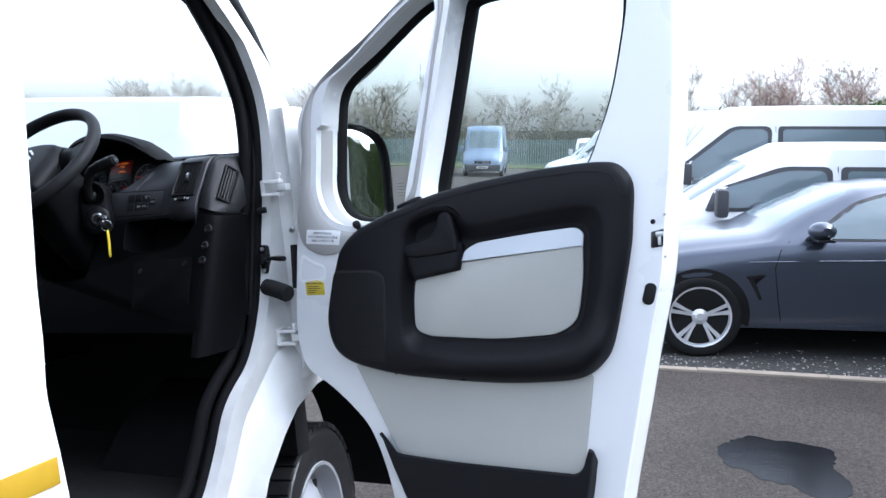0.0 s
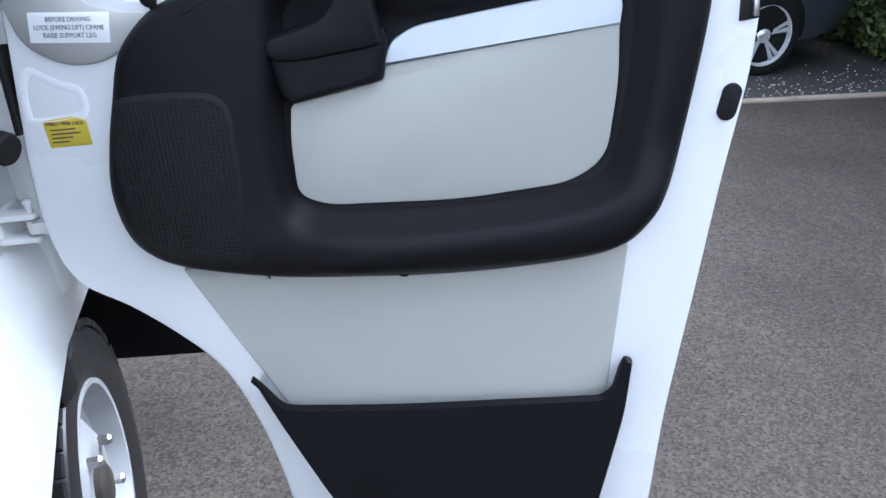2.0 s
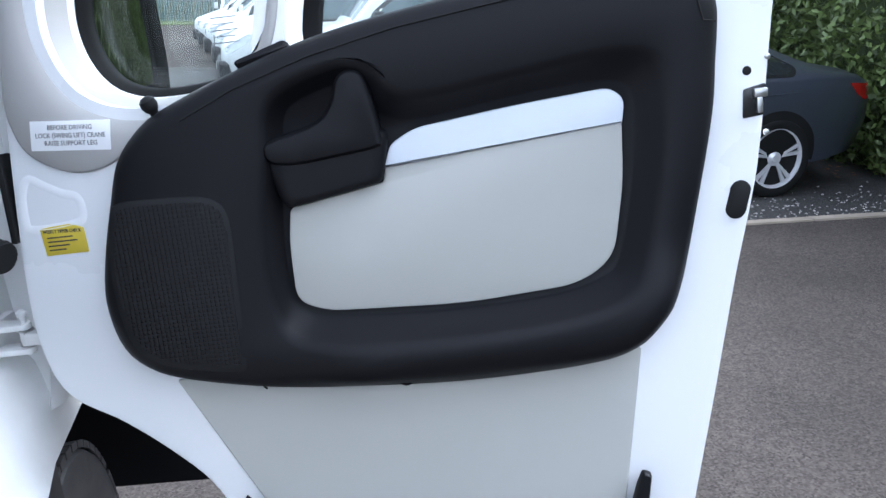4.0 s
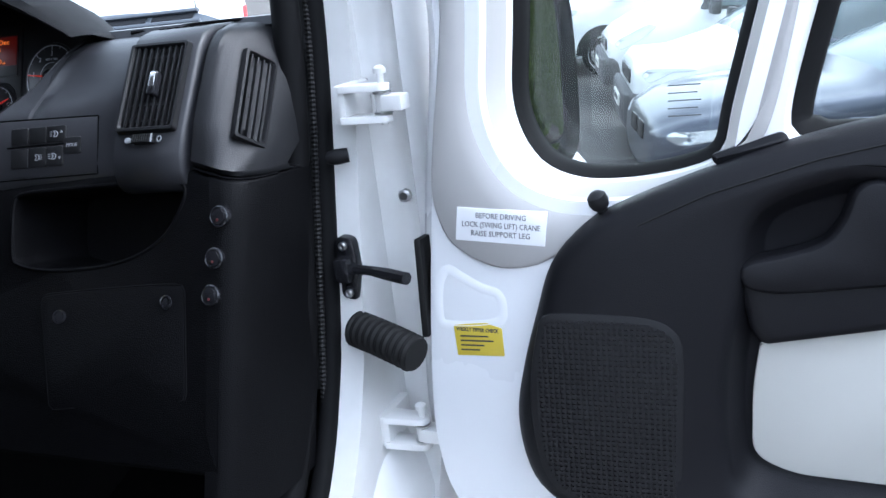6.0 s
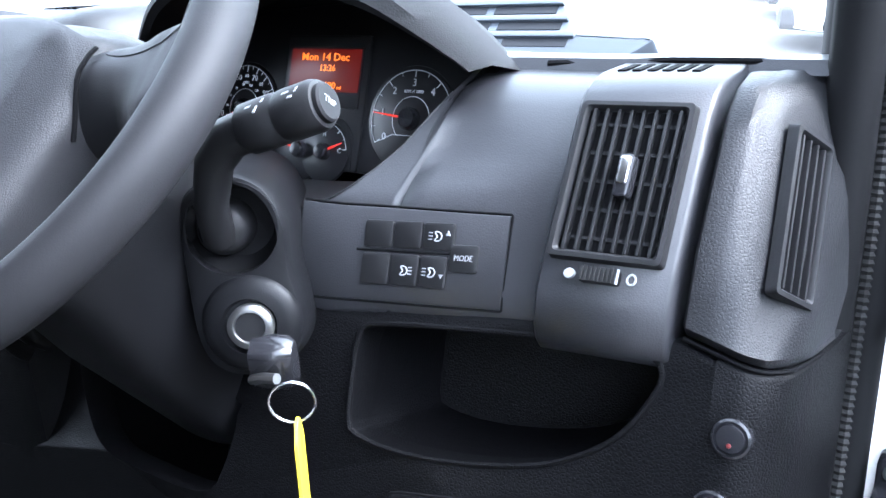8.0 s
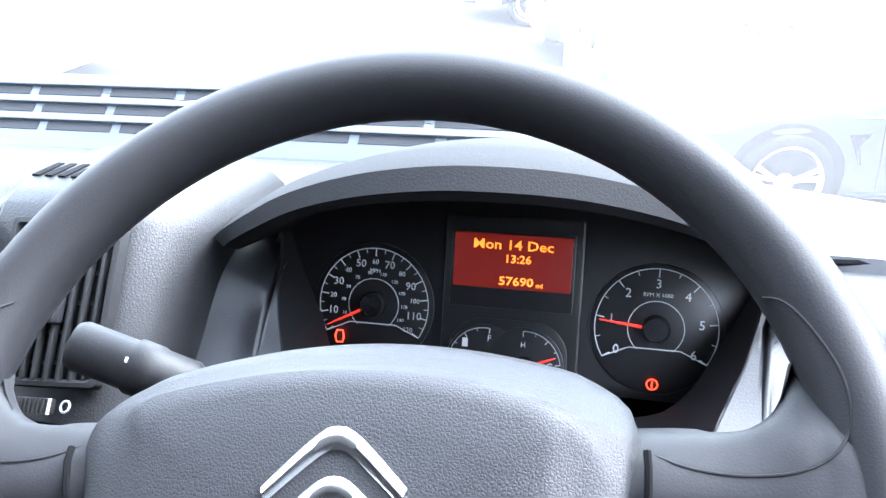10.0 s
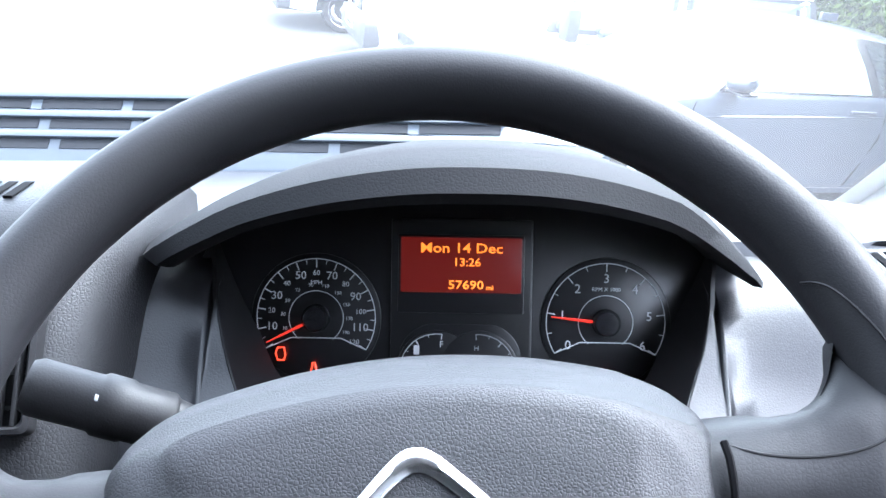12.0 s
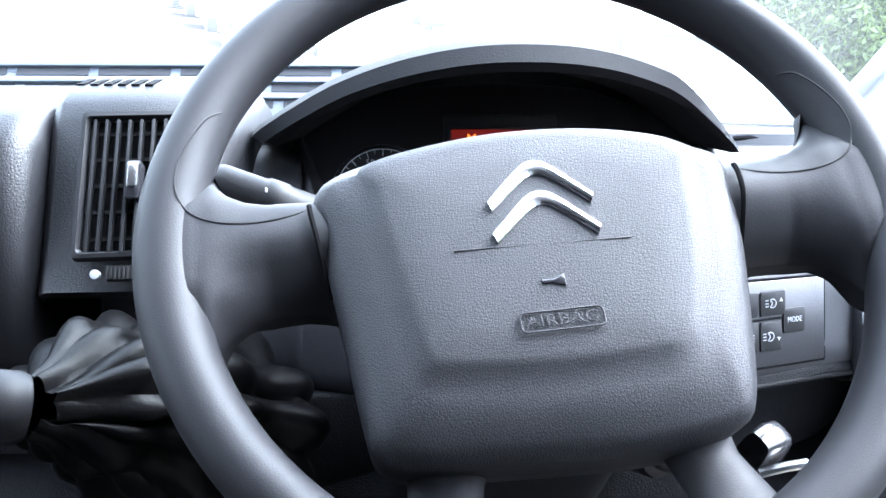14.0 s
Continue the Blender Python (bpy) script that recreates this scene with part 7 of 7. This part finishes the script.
    for sgn in (-1, 1):
        part("front_seat", loft([(rounded([(-0.20, 0), (0.20, 0), (0.20, 0.50), (-0.20, 0.50)], 0.08), -0.05), (rounded([(-0.21, 0), (0.21, 0), (0.19, 0.52), (-0.19, 0.52)], 0.08), 0.05)], axes((2.72, sgn * 0.36, 0.62), (0, 1, 0), (0.22, 0, 1), (1, 0, -0.22))), RUBBER, car)
        part("headrest", box(pose(2.86, sgn * 0.36, 1.17), -0.05, 0.05, -0.11, 0.11, -0.08, 0.08, 0.03), RUBBER, car)

    part("windscreen", on_top(S, 1.40, 2.03, 0.86), VANGLASS, car)
    part("rear_screen", on_top(S, 3.34, 3.92, 0.84), DARKGLASS, car)
    part("roof_fin", box(pose(3.05, 0, 1.405), -0.08, 0.08, -0.02, 0.02, -0.03, 0.03, 0.012), CARGREY, car)
    return car


def van_at(m, name, label, L, W, H, mat, nose=1.0, side="windows", cat="van", bump=None, belt=1.12):
    """A van or minibus, nose towards -x. nose: how far back the windscreen's top lies; side: what its flank shows."""
    van = thing(name, label, cat, m)
    w = W / 2
    hb = belt - 0.14
    S = [(0.00, w * 0.70, 0.36, w * 0.76, 0.50, w * 0.74, 0.72, w * 0.62, 0.78, 0.03), (0.08, w * 0.84, 0.26, w * 0.88, 0.5, w * 0.85, 0.80, w * 0.72, 0.86, 0.04), (0.40, w * 0.94, 0.24, w * 0.98, 0.55, w * 0.94, hb - 0.05, w * 0.80, hb + 0.02, 0.05),
         (0.40 + 0.45 * nose, w * 0.95, 0.24, w, 0.58, w * 0.97, hb + 0.06, w * 0.84, belt + 0.02, 0.05), (0.40 + 1.15 * nose, w * 0.95, 0.24, w, 0.60, w * 0.985, belt, w * 0.86, H - 0.22, 0.05), (0.65 + 1.25 * nose, w * 0.95, 0.24, w, 0.60, w * 0.985, belt, w * 0.87, H - 0.06, 0.05),
         (1.2 + 1.3 * nose, w * 0.95, 0.24, w, 0.60, w * 0.985, belt, w * 0.88, H - 0.03, 0.03), (L * 0.75, w * 0.95, 0.24, w, 0.60, w * 0.985, belt, w * 0.89, H - 0.03, 0.03), (L - 0.12, w * 0.95, 0.26, w * 0.99, 0.60, w * 0.975, belt, w * 0.87, H - 0.04, 0.03), (L, w * 0.92, 0.32, w * 0.95, 0.60, w * 0.94, belt, w * 0.82, H - 0.12, 0.02)]
    part("body", hull(S), mat, van, angle=50)
    xa, xb = 0.40 + 0.62 * nose, 0.62 + 1.25 * nose
    top = min(H - 0.28, belt + 0.66)
    for sgn in (-1, 1):
        part("door_surround", on_side(S, rounded([(xa + 0.02, belt - 0.02), (xa + 1.20, belt), (xa + 1.23, top + 0.04), (xb - 0.06, top + 0.04), (xa + 0.12, belt + 0.20)], [0.03, 0.08, 0.10, 0.1, 0.05]), 0.007, sgn, 0.02), BUMPER, van)
        part("door_window", on_side(S, rounded([(xa + 0.10, belt + 0.02), (xa + 1.15, belt + 0.04), (xa + 1.18, top), (xb - 0.02, top), (xa + 0.22, belt + 0.22)], [0.03, 0.08, 0.10, 0.1, 0.05]), 0.013, sgn, 0.02), VANGLASS, van)
        part("door_gap", tube([(x, sgn * (side_y(S, x, z) + 0.001), z) for x, z in ((xa + 1.27, top + 0.04), (xa + 1.29, belt), (xa + 1.25, 0.7), (xa + 1.1, 0.40))], 0.005, 5), RUBBER, van)
        if side == "windows":
            x0 = xa + 1.38
            while x0 + 1.2 < L - 0.1:
                part("window_surround", on_side(S, rounded([(x0 - 0.03, belt - 0.02), (x0 + 1.28, belt - 0.02), (x0 + 1.28, top + 0.04), (x0 - 0.03, top + 0.04)], 0.05), 0.007, sgn, 0.02), BUMPER, van)
                part("side_window", on_side(S, rounded([(x0, belt + 0.02), (x0 + 1.24, belt + 0.02), (x0 + 1.24, top), (x0, top)], 0.04), 0.013, sgn, 0.02), DARKGLASS, van)
                x0 += 1.32
        elif side == "one":
            x0 = xa + 1.36
            part("window_surround", on_side(S, rounded([(x0 - 0.06, belt - 0.02), (x0 + 1.34, belt - 0.02), (x0 + 1.30, top + 0.04), (x0 - 0.06, top + 0.04)], 0.05), 0.007, sgn, 0.02), BUMPER, van)
            part("side_window", on_side(S, rounded([(x0, belt + 0.02), (x0 + 1.25, belt + 0.02), (x0 + 1.22, top), (x0, top)], 0.04), 0.013, sgn, 0.02), VANGLASS, van)
        else:
            part("flank_crease", tube([(x, sgn * (side_y(S, x, belt + 0.1) + 0.001), belt + 0.1) for x in np.linspace(xa + 1.5, L - 0.2, 6)], 0.008, 6), mat, van)
        part("rub_strip", on_side(S, rounded([(1.25, 0.50), (L - 1.1, 0.50), (L - 1.1, 0.60), (1.25, 0.60)], 0.02), 0.010, sgn, 0.02), BUMPER, van)
        part("headlight", on_side(S, rounded([(0.05, 0.74), (0.10, 0.80), (0.42, hb - 0.04), (0.52, hb - 0.06), (0.34, 0.80), (0.12, 0.68)], 0.03), 0.006, sgn), LAMPGLASS, van)
        part("tail_light", box(I4, L - 0.05, L + 0.005, sgn * (w * 0.90) - 0.05, sgn * (w * 0.90) + 0.05, belt - 0.30, belt + 0.15, 0.02), TAIL, van)
        mr = part("mirror", box(pose(xa + 0.16, sgn * (w + 0.13), belt + 0.10), -0.06, 0.06, -0.10, 0.10, -0.16, 0.12, 0.04), BUMPER if side != "plain" else mat, van)
        part("mirror_arm", box(pose(xa + 0.18, sgn * (w + 0.01), belt + 0.02), -0.05, 0.05, -0.06, 0.06, -0.03, 0.05, 0.015), BUMPER, mr)
        for x in (0.92, L - 1.05):
            arch = [(x + 0.42 * math.cos(a), 0.34 + 0.42 * math.sin(a)) for a in np.linspace(-0.25, math.pi + 0.25, 26)]
            part("wheel_arch", on_side(S, [(a, max(b, 0.255)) for a, b in arch], 0.003, sgn, 0.004, 2), RUBBER, van)
            alloy(van, x, sgn * (w - 0.10), 0.335, 0.335, 0.21, sgn, "trim", SATIN)
    part("windscreen", on_top(S, 0.42 + 0.45 * nose, 0.38 + 1.15 * nose, 0.90), VANGLASS, van)
    part("bumper", loft([(rounded([(-w * 0.86, 0.26), (w * 0.86, 0.26), (w * 0.90, 0.58), (-w * 0.90, 0.58)], 0.08), -0.30), (rounded([(-w * 0.86, 0.26), (w * 0.86, 0.26), (w * 0.90, 0.58), (-w * 0.90, 0.58)], 0.08), 0.06), (rounded([(-w * 0.7, 0.30), (w * 0.7, 0.30), (w * 0.72, 0.55), (-w * 0.72, 0.55)], 0.08), 0.10)], axes((0.02, 0, 0), (0, -1, 0), (0, 0, 1), (-1, 0, 0))), BUMPER if bump is None else bump, van)
    part("grille", box(I4, -0.02, 0.10, -w * 0.42, w * 0.42, 0.62, 0.76, 0.03), BLACK_GLOSS, van)
    pl = part("number_plate", box(I4, -0.095, -0.080, -0.26, 0.26, 0.40, 0.51, 0.004), PLATE, van)
    part("plate_bar", box(I4, -0.0965, -0.0955, -0.20, 0.20, 0.43, 0.48), INK, pl, smooth=False)
    part("rear_line", box(I4, L - 0.002, L + 0.004, -0.01, 0.01, 0.5, H - 0.3, 0.001), RUBBER, van)
    return van


def bay(k, u=0.0, z=0.0):
    """The pose of a vehicle in bay k of the row, its nose u metres back from the bays' edge."""
    o = Vector((0.553, 4.4975, 0)) + BV * (0.915 + 2.75 * k) + BU * u
    return axes((o.x, o.y, z), BU, BV, (0, 0, 1))


car_at(bay(0, 0.06), "coupe", "dark metallic grey two-door coupe parked beside the edging")
ROW_U, ROW_V = Vector((0.968, 0.250, 0)), Vector((-0.250, 0.968, 0))


def parked(x, y):
    """The pose of a van in the row beyond the coupe, its nose at x, y."""
    return axes((x, y, fall(y)), ROW_U, ROW_V, (0, 0, 1))


van_at(parked(-0.10, 7.42), "small_van", "white small van with pale side windows parked in a bay", 3.62, 1.80, 1.68, CARWHITE, 0.95, "one", belt=1.00)
van_at(parked(-0.85, 10.2), "minibus", "white minibus with a dark-framed side window parked in a bay", 4.85, 2.05, 2.14, CARWHITE, 0.9, "one", "minibus", belt=1.16)
van_at(parked(-2.35, 12.85), "panel_van", "white panel van parked in a bay", 5.6, 2.05, 2.15, CARWHITE, 0.9, "plain", belt=1.16)
for k, (L, H, sd) in enumerate(((4.9, 1.95, "plain"), (4.4, 1.80, "one"), (5.2, 2.10, "plain"), (4.6, 1.85, "one"))):
    van_at(parked(-3.4 - 1.15 * k, 16.3 + 3.4 * k), "parked_van", "white van parked at the far end of the row", L, 1.95, H, CARWHITE, 0.9, sd, belt=1.08)
# far grey van and small white van by the fence, facing the yard
van_at(pose(-12.9, 35.6, fall(35.6), 0, 0, 108), "grey_van", "grey high-roofed van parked by the fence", 5.4, 1.95, 2.42, VANGREY, 0.75, "plain", belt=1.2)
van_at(pose(-8.6, 38.8, fall(38.8), 0, 0, 100), "white_van", "small white van parked by the fence", 4.3, 1.8, 1.85, CARWHITE, 0.9, "plain", belt=1.08)
# long white van standing across the yard ahead of the truck
van_at(pose(-10.15, 5.6, 0, 0, 0, 4), "long_van", "long white panel van standing ahead of the truck", 6.2, 2.05, 2.16, CARWHITE, 0.9, "plain", belt=1.16)

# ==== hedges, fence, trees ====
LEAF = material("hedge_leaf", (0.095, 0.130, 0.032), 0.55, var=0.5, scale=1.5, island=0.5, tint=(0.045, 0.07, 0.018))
# Darker than the leaves: shade inside the hedge is put into this green.
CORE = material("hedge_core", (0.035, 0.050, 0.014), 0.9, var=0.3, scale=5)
# Both barks are lightened: the haze over the far trees is in their colour.
BARK = material("hazed_bark", (0.27, 0.245, 0.20), 0.9, var=0.4, scale=6)
BARK_RED = material("hazed_red_bark", (0.30, 0.22, 0.185), 0.9, var=0.4, scale=6)


def hedge_at(name, label, a, b, height, depth, leaves, leaf=0.05, seed=1):
    """A clipped hedge from a to b: an uneven core, coloured dark as inner shade, under a skin of small leaf sprays."""
    h = thing(name, label, "hedge")
    a, b = Vector((*a, fall(a[1]))), Vector((*b, fall(b[1])))
    u = (b - a).normalized()
    v = Vector((-u.y, u.x, 0))
    L = (b - a).length
    rg = np.random.default_rng(seed)

    def surf(s, q):
        """s along the hedge, q round its section: 0 at the near foot, 1 at the far foot."""
        if q < 0.42:
            y, z = 0.0, q / 0.42
        elif q < 0.58:
            y, z = (q - 0.42) / 0.16, 1.0
        else:
            y, z = 1.0, (1 - q) / 0.42
        n = noise.noise(Vector((s * 0.7, q * 9, seed * 3.1))) * 0.22 + noise.noise(Vector((s * 2.3, q * 25, seed))) * 0.10
        bulge = 0.25 * math.sin(min(1, z) * math.pi * 0.9)
        p = a + u * s + v * (depth * y + (-(bulge + n) if y < 0.5 else bulge + n)) + Vector((0, 0, height * z * (1 - 0.05 * (y - 0.5) ** 2) + n * (0.8 if z > 0.95 else 0)))
        return p
    ns, nq = max(6, int(L / 0.5)), 20
    bm = bmesh.new()
    g = [[bm.verts.new(surf(L * i / ns, j / nq) + (v * 0.10 if j < nq / 2 else -v * 0.10) - Vector((0, 0, 0.05))) for j in range(nq + 1)] for i in range(ns + 1)]
    for p, q in zip(g, g[1:]):
        bridge(bm, p, q, False)
    bm.faces.new(g[0])
    bm.faces.new(g[-1])
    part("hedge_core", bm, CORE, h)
    verts, faces = [], []
    for k in range(leaves):
        s, q = rg.uniform(-0.1, L + 0.1), rg.uniform(0.3, 1.0)
        p = surf(min(max(s, 0), L), q) + Vector(rg.normal(0, 0.05, 3))
        d = Vector(rg.normal(0, 1, 3) + np.array([0, 0, 0.3])).normalized() * leaf * rg.uniform(0.7, 1.5)
        e = d.orthogonal().normalized() * leaf * 0.32
        e.rotate(Euler((rg.uniform(0, 6), 0, rg.uniform(0, 6))))
        i = len(verts)
        verts += [p - d * 0.5, p + e, p + d * 0.7, p - e]
        faces.append((i, i + 1, i + 2, i + 3))
    me = bpy.data.meshes.new("leaves")
    me.from_pydata([tuple(x) for x in verts], [], faces)
    me.materials.append(LEAF)
    ob = new("leaves", me)
    ob.parent = h
    return h


hedge_at("hedge", "tall clipped dark green conifer hedge", (8.15, 2.45), (6.0, 11.2), 3.9, 1.8, 60000, 0.075, 1)
hedge_at("hedge", "lower green hedge running on behind the vans", (5.6, 11.9), (1.2, 33.0), 2.35, 1.5, 42000, 0.085, 2)
hedge_at("hedge", "long dark green hedge along the yard's side", (9.0, -22.0), (8.1, 2.7), 4.2, 1.8, 22000, 0.12, 3)


def tree_mesh(seed, height, mat, spread=0.55):
    """A bare tree: a tapered trunk that forks again and again into fine twigs."""
    rg = random.Random(seed)
    verts, faces = [], []

    def limb(p, d, length, r, level):
        segs = 4 if level < 3 else 2
        sides = 6 if level == 0 else (4 if level < 3 else 3)
        pts, rad = [p], [r]
        for i in range(segs):
            d = (d + Vector((rg.gauss(0, 0.10), rg.gauss(0, 0.10), 0.05 + rg.gauss(0, 0.05)))).normalized()
            p = p + d * length / segs
            pts.append(p)
            rad.append(r * (1 - 0.45 * (i + 1) / segs))
        up = d.orthogonal().normalized()
        base = len(verts)
        for q, rr in zip(pts, rad):
            s = d.cross(up)
            verts.extend(tuple(q + rr * (math.cos(k * math.tau / sides) * up + math.sin(k * math.tau / sides) * s)) for k in range(sides))
        for i in range(segs):
            for k in range(sides):
                a, b = base + i * sides + k, base + i * sides + (k + 1) % sides
                faces.append((a, b, b + sides, a + sides))
        if level < 6:
            n = (6, 4, 4, 3, 3, 3)[level]
            for k in range(n):
                t = rg.uniform(0.35, 1.0) if level else rg.uniform(0.3, 1.0)
                i = min(segs - 1, int(t * segs))
                q = pts[i].lerp(pts[i + 1], t * segs - i)
                dd = (d + spread * Vector((rg.gauss(0, 1), rg.gauss(0, 1), rg.uniform(-0.1, 0.7)))).normalized()
                limb(q, dd, length * rg.uniform(0.48, 0.72), max(rad[i + 1] * 0.6, 0.007), level + 1)
    limb(Vector((0, 0, -0.1)), Vector((0, 0, 1)), height * 0.42, height * 0.022, 0)
    me = bpy.data.meshes.new("tree")
    me.from_pydata(verts, [], faces)
    me.materials.append(mat)
    return me


def tree_at(mesh, x, y, s, rz, label="bare winter tree beyond the fence"):
    t = thing("tree", label, "tree", pose(x, y, fall(y), 0, 0, rz) @ Matrix.Diagonal((s, s, s, 1)), "bare trees round the yard")
    ob = new("bare_crown", mesh)
    ob.parent = t
    return t


meshes = [tree_mesh(11 + k, 9.0, BARK) for k in range(4)]
reds = [tree_mesh(31 + k, 8.0, BARK_RED, 0.7) for k in range(2)]
random.seed(21)
for k in range(30):
    x = -62 + k * 2.6 + random.uniform(-1, 1)
    tree_at(meshes[k % 4], x, 58 + random.uniform(-4, 8), random.uniform(0.55, 1.0), random.uniform(0, 360))
for k in range(16):
    tree_at(reds[k % 2], -2 + k * 2.3 + random.uniform(-1, 1), 46 + random.uniform(-4, 6), random.uniform(0.70, 1.0), random.uniform(0, 360), "reddish bare tree behind the parked vans")
for k in range(14):
    tree_at(meshes[(k + 1) % 4], -70 + k * 3 + random.uniform(-1, 1), 34 + 1.5 * k + random.uniform(-2, 2), random.uniform(0.55, 0.85), random.uniform(0, 360))
# shrubs at the foot of the trees
SHRUB = material("shrub", (0.085, 0.085, 0.045), 0.9, var=0.5, scale=1.0, island=0.3)
rg = np.random.default_rng(9)
verts, faces = [], []
for k in range(22000):
    x, y, z = rg.uniform(-62, 30), 54 + rg.uniform(0, 3), abs(rg.normal(0, 1.3)) - 0.3
    d = Vector(rg.normal(0, 1, 3)).normalized() * 0.24
    e = d.orthogonal().normalized() * 0.05
    p = Vector((x, y, min(z, 3.4)))
    i = len(verts)
    verts += [tuple(p - d), tuple(p + e), tuple(p + d), tuple(p - e)]
    faces.append((i, i + 1, i + 2, i + 3))
me = bpy.data.meshes.new("shrubs")
me.from_pydata(verts, [], faces)
me.materials.append(SHRUB)
tagged(new("shrubs", me), "tangled olive-brown shrubs behind the fence", "shrubs", kind="stuff")
tagged(part("verge", box(I4, -70, 30, 46.5, 60, -0.45, -0.27), GRASS, smooth=False), "rough grass verge before the fence", "grass", kind="structure")
FENCE = material("fence_steel", (0.22, 0.29, 0.29), 0.6, 0.2, var=0.3, scale=2)
fence = thing("palisade_fence", "grey-green steel palisade fence along the yard", "fence")
bm = bmesh.new()
for k in range(560):
    x = -66 + k * 0.16
    box(I4, x, x + 0.085, 51.0, 51.03, -0.27, 1.38, bm=bm)
pales = part("pales", bm, FENCE, fence, smooth=False)
tagged(pales, kind="stuff")
for z in (0.05, 1.1):
    part("rail", box(I4, -66, 24, 51.03, 51.08, z, z + 0.06), FENCE, fence, smooth=False)
tagged(part("backdrop", box(I4, -120, 120, 66, 66.5, -0.4, 2.0), material("far_thicket", (0.20, 0.19, 0.16), 0.95, var=0.5, scale=0.4)), "hazy far thicket", "backdrop", kind="structure")
